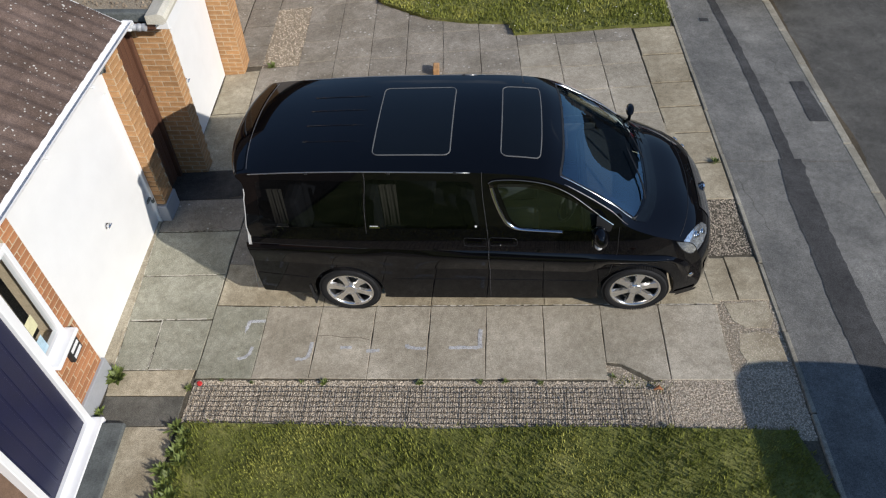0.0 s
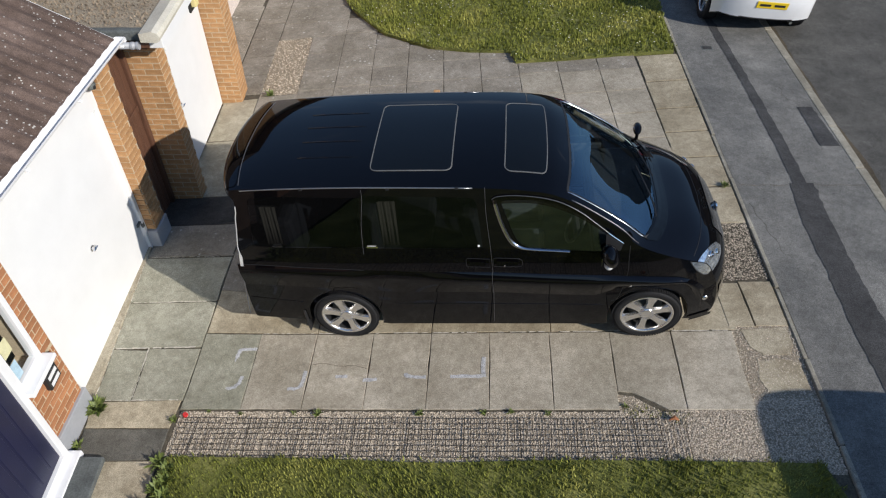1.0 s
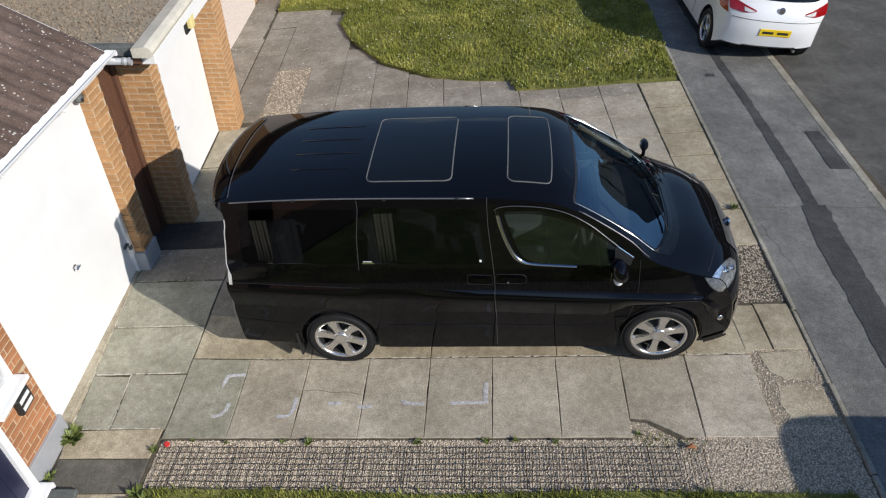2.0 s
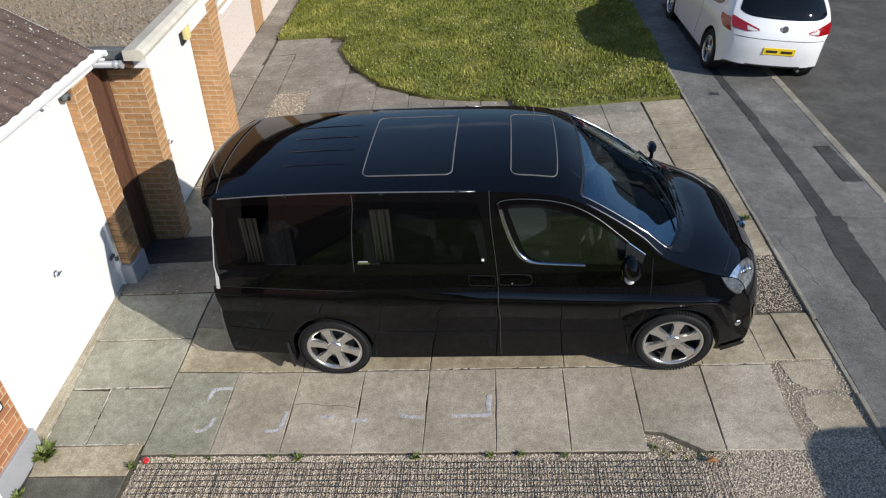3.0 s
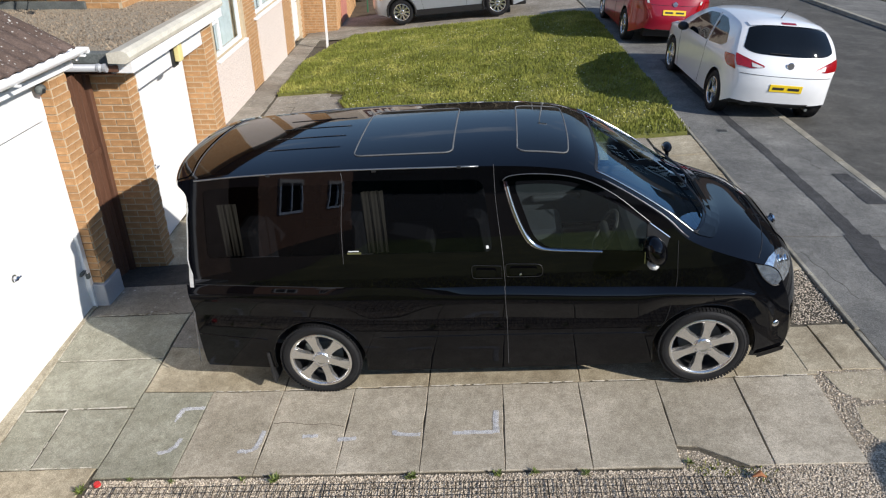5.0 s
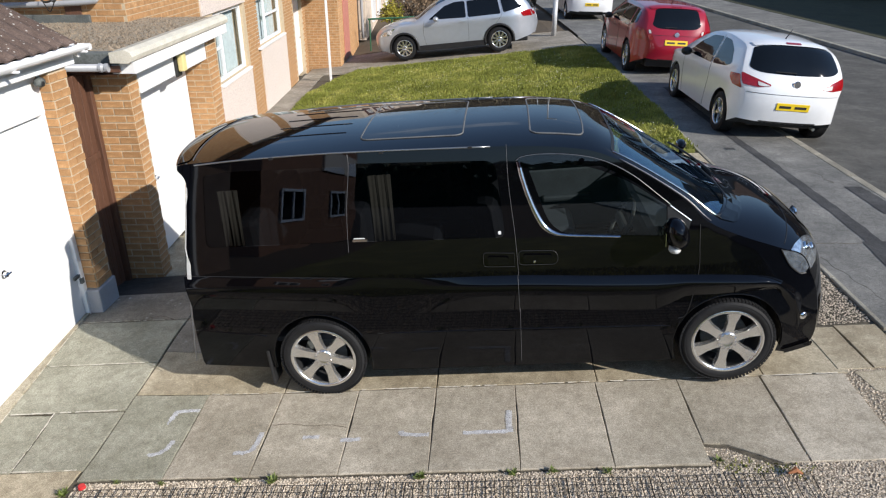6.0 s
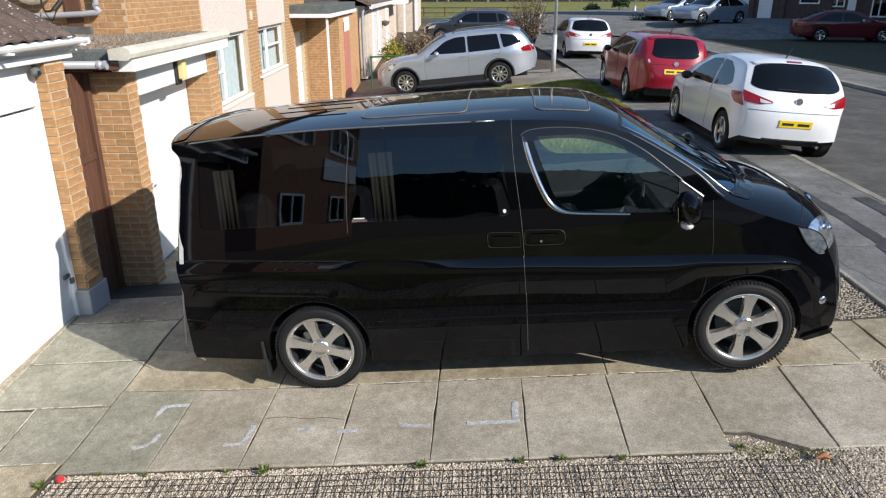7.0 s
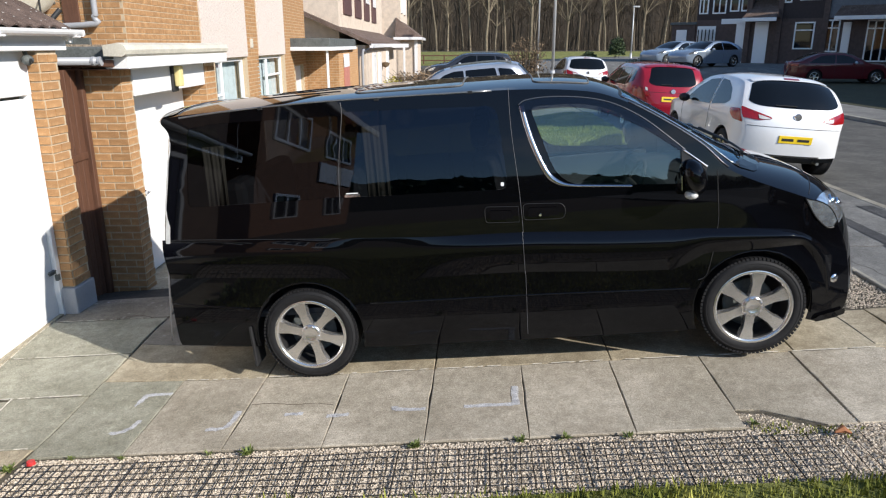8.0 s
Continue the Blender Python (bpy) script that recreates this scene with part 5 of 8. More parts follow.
# third house: long lean-to roof over a front extension, clad upper storey
h3 = thing("house", "cream rendered house with brown cladding and tiled lean-to", "house")
part("wall", box(-10.0, -3.9, 27.0, 46.0, 0.0, 6.2), M_RENDER, h3)
part("extension", box(-3.95, -2.9, 26.6, 44.0, -0.4, 2.15), M_RENDER, h3)
bm = bmesh.new()
for a, b in (((-5.3, 3.42), (-2.65, 2.28)), ((-5.3, 3.27), (-2.65, 2.13))):
    for y in (26.3, 44.3):
        bm.verts.new((a[0], y, a[1]))
        bm.verts.new((b[0], y, b[1]))
bm.verts.ensure_lookup_table()
for f in ((0, 1, 3, 2), (4, 6, 7, 5), (0, 4, 5, 1), (2, 3, 7, 6), (1, 5, 7, 3), (0, 2, 6, 4)):
    bm.faces.new([bm.verts[i] for i in f])
part("roof", bm, M_TILEROOF, h3, "brown tiled lean-to roof")
part("fascia", box(-2.72, -2.62, 26.3, 44.3, 2.05, 2.2, 0.01), M_UPVC, h3)
part("downpipe", tube(smooth_path([(-2.6, 26.5, 2.1), (-2.85, 26.5, 1.95), (-3.0, 26.45, 1.8), (-3.0, 26.45, -0.3)], 4), 0.05, 8), M_GREYPIPE, h3, "", True)
for k, y in enumerate((28.3, 32.0, 35.7, 39.4)):
    part("cladding", box(-3.9, -3.84, y, y + 2.3, 3.3, 6.0, 0.01), M_PURPLECLAD, h3, "brown board cladding")
    w = part("window", frame_bm(0, 1.3, 0, 1.3, 0.09, -0.03, 0.06, (0.65,)), M_UPVC, h3)
    w.matrix_basis = pose(-3.82, y + 0.5, 4.1, 0, 0, 90)
    part("pane", box(0.05, 1.25, 0.02, 0.03, 0.05, 1.25), M_DARKGLASS, w)
for y in (29.0, 31.5, 36.0):
    w = part("window", frame_bm(0, 1.1, 0, 1.9, 0.12, -0.05, 0.06, (0.55,)), M_UPVC, h3)
    w.matrix_basis = pose(-2.88, y, -0.05, 0, 0, 90)
    part("pane", box(0.05, 1.05, 0.02, 0.03, 0.05, 1.85), M_DARKGLASS, w)
part("canopy", box(-2.9, -2.0, 37.0, 41.0, 2.0, 2.2, 0.02), M_WHITE, h3)
part("canopy_post", box(-2.1, -2.0, 37.0, 37.1, -0.2, 2.0, 0.01), M_WHITE, h3)
basket = thing("hanging_basket", "brown dried hanging basket on the wall", "hanging basket")
part("basket", lathe([(0.0, -0.22), (0.15, -0.15), (0.22, 0.0), (0.0, 0.05)], 12, Matrix.Translation((-2.75, 33.6, 1.35)) @ pose(0, 0, 0, 90, 0, 0)), M_SHRUB, basket)
h4 = thing("house", "cream rendered house with small hipped tiled roof", "house")
part("wall", box(-9.0, -1.85, 48.0, 58.0, 0.0, 2.6), M_RENDER, h4)
part("upper_wall", box(-9.0, -2.9, 49.0, 58.0, 2.6, 6.4), M_RENDER, h4)
bm = bmesh.new()
vv = [bm.verts.new(p) for p in ((-3.2, 49.0, 3.9), (-1.5, 47.5, 2.6), (-1.5, 58.3, 2.6), (-3.2, 58.3, 3.9), (-3.2, 47.5, 2.6), (-3.2, 58.3, 2.6))]
bm.faces.new((vv[0], vv[1], vv[2], vv[3]))
bm.faces.new((vv[0], vv[4], vv[1]))
bm.faces.new((vv[3], vv[2], vv[5]))
bm.faces.new((vv[4], vv[5], vv[2], vv[1]))
part("roof", bm, M_TILEROOF, h4, "brown tiled hipped roof")
part("fascia", box(-1.6, -1.45, 47.4, 58.4, 2.45, 2.62, 0.01), M_UPVC, h4)
part("fascia", box(-3.3, -1.45, 47.35, 47.5, 2.45, 2.62, 0.01), M_UPVC, h4)
bm = bmesh.new()
vv = [bm.verts.new(p) for p in ((-6.0, 48.8, 9.0), (-2.6, 48.8, 6.2), (-9.4, 48.8, 6.2), (-6.0, 58.3, 9.0), (-2.6, 58.3, 6.2), (-9.4, 58.3, 6.2))]
for f in ((0, 2, 1), (0, 1, 4, 3), (0, 3, 5, 2), (3, 4, 5), (1, 2, 5, 4)):
    bm.faces.new([vv[i] for i in f])
part("main_roof", bm, M_TILEROOF, h4)
for y in (49.6, 53.0):
    w = part("window", frame_bm(0, 1.4, 0, 1.6, 0.12, -0.05, 0.06, (0.7,)), M_UPVC, h4)
    w.matrix_basis = pose(-2.86, y, 4.2, 0, 0, 90)
    part("pane", box(0.05, 1.35, 0.02, 0.03, 0.05, 1.55), M_DARKGLASS, w)
part("corner_post", box(-1.95, -1.75, 47.9, 48.05, 0.2, 2.45), M_UPVC, h4)

# ---- terrace across the road, in its own shade ----
BANK = 0.88
TO, TU, TN = np.array((16.3, 53.2)), np.array((0.8, -0.6)), np.array((-0.6, -0.8))


def before_terrace(u, o, z):
    p = TO + TU * u + TN * o
    return (p[0], p[1], z)


bank = bmesh.new()
vv = [bank.verts.new(before_terrace(*p)) for p in ((-12, 14, 0.28), (-12, 10.5, BANK), (-12, -20, BANK), (9, 14, 0.28), (9, 10.5, BANK), (9, -20, BANK), (12, 14, 0.28), (12, 10.5, 0.3), (12, -20, 0.3))]
for f in ((0, 3, 4, 1), (1, 4, 5, 2), (3, 6, 7, 4), (4, 7, 8, 5)):
    bank.faces.new([vv[i] for i in f])
tagged(obj("bank", bank, M_PAVE), "paved bank rising to the terrace", "bank", kind="structure")
ter = thing("terrace", "shaded terrace with dark cladding and white windows", "house", Matrix.Translation((16.3, 53.2, -0.33)) @ pose(0, 0, 0, 0, 0, math.degrees(math.atan2(-0.6, 0.8))) @ Matrix.Scale(1.15, 4))
T = ter
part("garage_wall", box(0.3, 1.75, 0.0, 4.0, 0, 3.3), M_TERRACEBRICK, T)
part("garage_roof", box(0.2, 1.85, -0.1, 4.0, 3.3, 3.45, 0.01), M_LEAD, T)
part("garage_door", box(0.6, 1.25, -0.04, 0.02, 1.05, 3.0, 0.01), M_UPVC, T)
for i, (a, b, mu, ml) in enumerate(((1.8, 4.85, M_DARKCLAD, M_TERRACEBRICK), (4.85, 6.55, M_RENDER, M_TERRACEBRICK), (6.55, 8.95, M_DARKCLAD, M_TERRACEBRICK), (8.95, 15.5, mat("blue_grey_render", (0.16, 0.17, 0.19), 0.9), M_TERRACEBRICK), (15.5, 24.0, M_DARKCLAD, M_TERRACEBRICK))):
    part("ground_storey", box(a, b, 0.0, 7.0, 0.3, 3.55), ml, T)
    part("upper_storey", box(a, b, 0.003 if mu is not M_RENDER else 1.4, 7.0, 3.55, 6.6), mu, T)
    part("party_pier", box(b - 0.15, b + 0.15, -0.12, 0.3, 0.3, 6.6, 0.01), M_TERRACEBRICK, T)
bm = bmesh.new()
vv = [bm.verts.new(p) for p in ((1.5, -0.4, 6.5), (24.5, -0.4, 6.5), (24.5, 3.5, 9.2), (1.5, 3.5, 9.2), (24.5, 7.4, 6.5), (1.5, 7.4, 6.5))]
for f in ((0, 1, 2, 3), (3, 2, 4, 5), (0, 3, 5), (1, 4, 2)):
    bm.faces.new([vv[i] for i in f])
part("main_roof", bm, M_TILEROOF, T)


def far_window(parent, x0, x1, z0, z1, bars=(), rails=()):
    w = part("window", frame_bm(x0, x1, z0, z1, 0.08, -0.05, 0.03, bars, rails), M_UPVC, parent)
    part("pane", box(x0 + 0.04, x1 - 0.04, -0.01, 0.0, z0 + 0.04, z1 - 0.04), M_DARKGLASS, w)
    return w


for x0, x1, z0, z1, bars in ((1.9, 2.45, 3.9, 5.2, (2.15,)), (2.7, 3.5, 3.9, 5.2, (3.1,)), (3.7, 4.25, 4.0, 5.2, ()), (4.35, 4.8, 4.0, 5.2, ()), (6.7, 7.1, 4.4, 5.4, ()), (7.5, 8.6, 4.5, 5.6, (8.05,)), (9.6, 10.6, 4.6, 5.7, (10.1,)), (13.2, 14.6, 4.5, 5.7, (13.9,)), (7.4, 8.45, 1.85, 3.35, ()), (8.95, 9.7, 1.7, 3.45, (9.3,)), (11.0, 12.2, 1.2, 3.4, (11.4, 11.8))):
    far_window(T, x0, x1, z0, z1, bars, ((x0, x1, z1 - 0.45),))
for x0, x1, z1 in ((5.25, 6.0, 3.4), (4.2, 4.75, 3.3), (9.85, 10.25, 3.3)):
    part("door", box(x0, x1, -0.06, 0.02, 1.05, z1, 0.01), M_UPVC, T, "white front door")
part("white_band", box(3.3, 4.9, -0.08, 0.02, 3.3, 3.6, 0.01), M_WHITE, T)
part("gate_panel", box(1.9, 3.0, -0.05, 0.02, 1.05, 3.2, 0.01), M_WHITE, T)
for k in range(5):
    part("gate_bar", box(2.0 + k * 0.22, 2.06 + k * 0.22, -0.25, -0.2, 1.05, 3.0), M_INK, T)
for a, b in ((4.75, 6.6), (9.5, 14.0)):
    bm = bmesh.new()
    vv = [bm.verts.new(p) for p in ((a, -1.1, 3.6), (b, -1.1, 3.6), (b - 0.3, 1.4, 4.9), (a + 0.3, 1.4, 4.9), (a, 1.4, 3.6), (b, 1.4, 3.6))]
    for f in ((0, 1, 2, 3), (0, 3, 4), (1, 5, 2), (0, 4, 5, 1)):
        bm.faces.new([vv[i] for i in f])
    part("porch_roof", bm, M_TILEROOF, T, "brown tiled porch roof")
    part("porch_fascia", box(a, b, -1.12, -1.04, 3.4, 3.6, 0.01), M_UPVC, T)


# ---- vehicles ----
class Shell:
    """A car's skin: an over-surface lofted between its shoulder edge and its centre line, and two sides under the edge.
    Local frame: x ahead, y to the left, z up, on the ground under the rear axle."""

    def __init__(self, edge, centre, width, crown=3.2, sub=6, flat=0.0, rows=9):
        self.edge, self.centre = np.array(smooth_path(edge, sub)), np.array(smooth_path(centre, sub))
        self.width, self.crown, self.sub, self.rows, self.flat = width, crown, sub, rows, flat

    def at(self, s, q):
        k = min(max(s * self.sub, 0), len(self.edge) - 1.0001)
        i = int(k)
        f = k - i
        e = self.edge[i] * (1 - f) + self.edge[i + 1] * f
        c = self.centre[i] * (1 - f) + self.centre[i + 1] * f
        f = min(max((s - 9.0) / 3.0, 0.0), 1.0)
        a = 1 - abs(q) ** (self.crown + self.flat * f * f * (3 - 2 * f))
        p = e + (c - e) * a
        return Vector((p[0], q * self.width(e[0], e[1]), p[1]))

    def normal(self, s, q):
        a = self.at(s + 0.08, q) - self.at(s - 0.08, q)
        b = self.at(s, min(q + 0.03, 1)) - self.at(s, max(q - 0.03, -1))
        n = a.cross(b)
        n = n.normalized()
        mid = Vector((self.edge[:, 0].mean(), 0, 0.8))
        return n if n.dot(self.at(s, q) - mid) > 0 else -n

    def over(self, skip=lambda s, q: False):
        bm = bmesh.new()
        qs = [math.sin(math.pi / 2 * k / self.rows) for k in range(-self.rows, self.rows + 1)]
        m = len(self.edge)
        g = [[bm.verts.new(self.at(i / self.sub, q)) for q in qs] for i in range(m)]
        for i in range(m - 1):
            for j in range(len(qs) - 1):
                if not skip((i + 0.5) / self.sub, (qs[j] + qs[j + 1]) / 2):
                    bm.faces.new((g[i][j], g[i + 1][j], g[i + 1][j + 1], g[i][j + 1]))
        bmesh.ops.delete(bm, geom=[v for v in bm.verts if not v.link_faces], context="VERTS")
        bmesh.ops.recalc_face_normals(bm, faces=bm.faces)
        return bm

    def cap(self, poly, lift=0.004, step=0.12, holes=(), depth=0.0):
        """A panel on the over-surface, cut to a polygon in (s, q)."""
        bm = sheet(poly, list(holes), step, lambda s, q: self.at(s, q) + self.normal(s, q) * lift)
        bmesh.ops.recalc_face_normals(bm, faces=bm.faces)
        return bm

    def side(self, poly, sign, lift=0.0, step=0.09, holes=()):
        """A panel on a side, cut to a polygon in (x, z)."""
        bm = sheet(poly, list(holes), step, lambda x, z: (x, sign * (self.width(x, z) + lift), z))
        bmesh.ops.recalc_face_normals(bm, faces=bm.faces)
        return bm

    def line(self, pts, sign, r=0.004, lift=0.001, n=6):
        return tube([(x, sign * (self.width(x, z) + lift), z) for x, z in smooth_path(pts, n)], r, 5)

    def outline(self, bottom):
        return [tuple(p) for p in self.edge] + list(bottom)


def arch(cx, cz, r, z_back, z_front, n=16):
    """Wheel-arch outline from behind to before the wheel."""
    a0, a1 = math.pi - math.asin((z_back - cz) / r), math.asin((z_front - cz) / r)
    return [(cx + r * math.cos(a0 + (a1 - a0) * k / n), cz + r * math.sin(a0 + (a1 - a0) * k / n)) for k in range(n + 1)]


def wheel(parent, m, r, rim, width, spokes, twist=0.0, spoke_w=0.075, rim_mat=None):
    rim_mat = rim_mat or M_ALLOY
    h = width / 2
    w = part("wheel", lathe([(rim * 0.99, -h * 0.85), (rim * 1.04, -h), (r * 0.9, -h * 1.02), (r * 0.955, -h * 0.85), (r * 0.985, -h * 0.45), (r * 0.985, h * 0.45), (r * 0.955, h * 0.85), (r * 0.93, h), (rim, h), (rim * 0.97, 0)], 48, None, True), M_TYRE, parent, "black tyre", True)
    w.matrix_basis = m
    tread = bmesh.new()
    for k in range(80):
        a = 2 * math.pi * k / 80
        for sgn in (-1, 1):
            add_box(tread, r * 0.95, r * 0.992, sgn * h * 0.7 - h * 0.22, sgn * h * 0.7 + h * 0.22, -r * 0.028, r * 0.028, 0, pose(0, 0, 0, 0, math.degrees(a) + sgn * 1.6, 0))
    part("tread", tread, M_TYRE, w)["kind"] = "stuff"
    part("sidewall_ring", lathe([(r * 0.9, -h * 1.02), (r * 0.895, -h * 1.035), (r * 0.885, -h * 1.035), (r * 0.88, -h * 1.01)], 40), M_TYRE, w)
    part("rim", lathe([(rim * 1.02, -h * 0.98), (rim * 0.98, -h * 1.02), (rim * 0.93, -h * 0.95), (rim * 0.915, -h * 0.72)], 40), rim_mat, w, "alloy rim", True)
    part("barrel", lathe([(rim * 0.915, -h * 0.72), (rim * 0.9, -h * 0.4), (rim * 0.86, h * 0.6), (rim * 0.2, h * 0.62), (0.0, h * 0.62)], 40), M_PLASTIC, w, "dark inner barrel", True)
    part("brake_disc", lathe([(rim * 0.66, 0.0), (rim * 0.66, 0.02), (0.0, 0.02)], 24), M_LEAD, w)
    for k in range(spokes):
        a = 2 * math.pi * k / spokes
        bm = bmesh.new()
        pr = [(0.16, 1.05), (0.35, 0.82), (0.6, 0.8), (0.93, 1.28)]
        rows = []
        for f, ww in pr:
            x, t = rim * f, twist * f
            dy = -h * (0.8 + 0.12 * f)
            rows.append([bm.verts.new((x, y, t + s * spoke_w * ww * rim / 0.22 * 0.5)) for y, s in ((dy + 0.03, -1.12), (dy, -0.85), (dy, 0.85), (dy + 0.03, 1.12))])
        for p, q in zip(rows, rows[1:]):
            for i in range(3):
                bm.faces.new((p[i], p[i + 1], q[i + 1], q[i]))
        bmesh.ops.recalc_face_normals(bm, faces=bm.faces)
        bmesh.ops.transform(bm, matrix=pose(0, 0, 0, 0, math.degrees(a), 0), verts=bm.verts)
        part("spoke", bm, rim_mat, w)
    part("hub_cap", lathe([(rim * 0.3, -h * 0.72), (rim * 0.28, -h * 0.9), (rim * 0.2, -h * 0.98), (rim * 0.16, -h * 0.92), (0.0, -h * 0.95)], 24), rim_mat, w, "", True)
    for k in range(12 if spokes == 6 else 0):
        a = 2 * math.pi * k / 12
        part("wheel_nut", lathe([(0.0, -h * 1.0), (0.008, -h * 1.0), (0.008, -h * 0.9)], 6, Matrix.Translation((rim * 0.235 * math.cos(a), 0, rim * 0.235 * math.sin(a)))), M_CHROME, w)
    return w


def car_base(c, wb, r, rim, half, tread, spokes, floor, length_back, length_front, rim_mat=None, spoke_w=0.075, tyre_w=0.21, arch_r=0.4):
    """Wheels, wells and underbody of a car."""
    for x in (0, wb):
        for s in (-1, 1):
            turn = pose(x, s * (half - tyre_w / 2 - 0.012), r, 0, 17 + 23 * (x > 0), 0 if s < 0 else 180)
            wheel(c, turn, r, rim, tyre_w, spokes, rim_mat=rim_mat, spoke_w=spoke_w)
            well = bmesh.new()
            n, a0 = 20, -0.2
            rings = [[well.verts.new((x + arch_r * math.cos(a), s * y, r + arch_r * math.sin(a))) for y in (half - 0.05, half - 0.36)] for a in [a0 + (math.pi - 2 * a0) * k / n for k in range(n + 1)]]
            for p, q in zip(rings, rings[1:]):
                well.faces.new((p[0], p[1], q[1], q[0]))
            well.faces.new([p[1] for p in rings])
            part("wheel_well", well, M_PLASTIC, c)
    part("underbody", box(length_back, length_front, -half + 0.34, half - 0.34, floor, floor + 0.18, 0.03), M_PLASTIC, c)


# ---- the black van ----
KERB_MIRROR = Vector((2.98, 0.84, 1.29))
VAN = Matrix.Translation((-0.8806, 5.45, -0.0724)) @ Matrix.Rotation(radians(-4.376), 4, "Z") @ Matrix.Rotation(radians(-5.56), 4, "Y")
van = thing("van", "glossy black people carrier with dark windows on drive", "van", VAN)


def van_w(x, z):
    w = 0.886
    if x > 2.75:
        w -= 0.17 * ((x - 2.75) / 0.9) ** 2.4
    if x < 0.6:
        w -= 0.036 * ((0.6 - x) / 1.5) ** 2
    if z > 1.05:
        w -= 0.135 * ((z - 1.05) / 0.85) ** 1.35
    if z < 0.55:
        w -= 0.02 * ((0.55 - z) / 0.35) ** 2
    return w


V_EDGE = [(3.53, 0.17), (3.595, 0.27), (3.595, 0.46), (3.56, 0.66), (3.5, 0.8), (3.42, 0.945), (3.26, 1.03), (2.82, 1.232), (2.62, 1.425), (2.335, 1.627), (2.12, 1.745), (1.9, 1.806), (1.45, 1.85), (0.4, 1.885), (-0.3, 1.886), (-0.74, 1.88), (-0.83, 1.85), (-0.78, 1.75), (-0.825, 1.5), (-0.9, 1.1), (-0.95, 0.7), (-0.965, 0.34)]
V_CENT = [(3.65, 0.17), (3.74, 0.27), (3.75, 0.46), (3.73, 0.66), (3.69, 0.84), (3.58, 1.0), (3.389, 1.125), (3.06, 1.25), (2.74, 1.44), (2.42, 1.65), (2.195, 1.785), (1.95, 1.86), (1.45, 1.903), (0.4, 1.928), (-0.3, 1.93), (-0.82, 1.918), (-0.97, 1.88), (-0.9, 1.775), (-0.945, 1.5), (-1.01, 1.1), (-1.05, 0.7), (-1.05, 0.34)]
VS = Shell(V_EDGE, V_CENT, van_w, crown=3.4, flat=-1.1, rows=22)
WS = rounded([(7.1, -0.89), (7.1, 0.89), (9.85, 0.88), (9.85, -0.88)], 0.1)
RW = rounded([(17.08, -0.82), (17.08, 0.82), (18.5, 0.84), (18.5, -0.84)], 0.12)
WIN_F = rounded([(1.60, 1.735), (1.91, 1.728), (2.09, 1.68), (2.3, 1.558), (2.505, 1.405), (2.50, 1.185), (1.755, 1.236)], [0.05, 0.1, 0.1, 0.05, 0.02, 0.02, 0.17])
WIN_M = rounded([(0.405, 1.81), (1.395, 1.762), (1.432, 1.24), (0.345, 1.272)], [0.02, 0.08, 0.06, 0.02])
WIN_R = rounded([(-0.645, 1.795), (-0.45, 1.812), (0.375, 1.79), (0.315, 1.275), (-0.71, 1.285)], [0.03, 0.1, 0.02, 0.02, 0.05])
V_BOT = [(-0.955, 0.3)] + [(-0.44, 0.265)] + arch(0, 0.334, 0.378, 0.265, 0.215) + [(0.44, 0.205), (2.5, 0.19)] + arch(2.95, 0.334, 0.38, 0.2, 0.2) + [(3.40, 0.165)]
ws_skip = lambda s, q: (7.12 < s < 9.8 and abs(q) < 0.88) or (17.12 < s < 18.45 and abs(q) < 0.82)
part("body_shell", VS.over(ws_skip), M_BLACK, van, "glossy black bonnet, roof and tail", True)
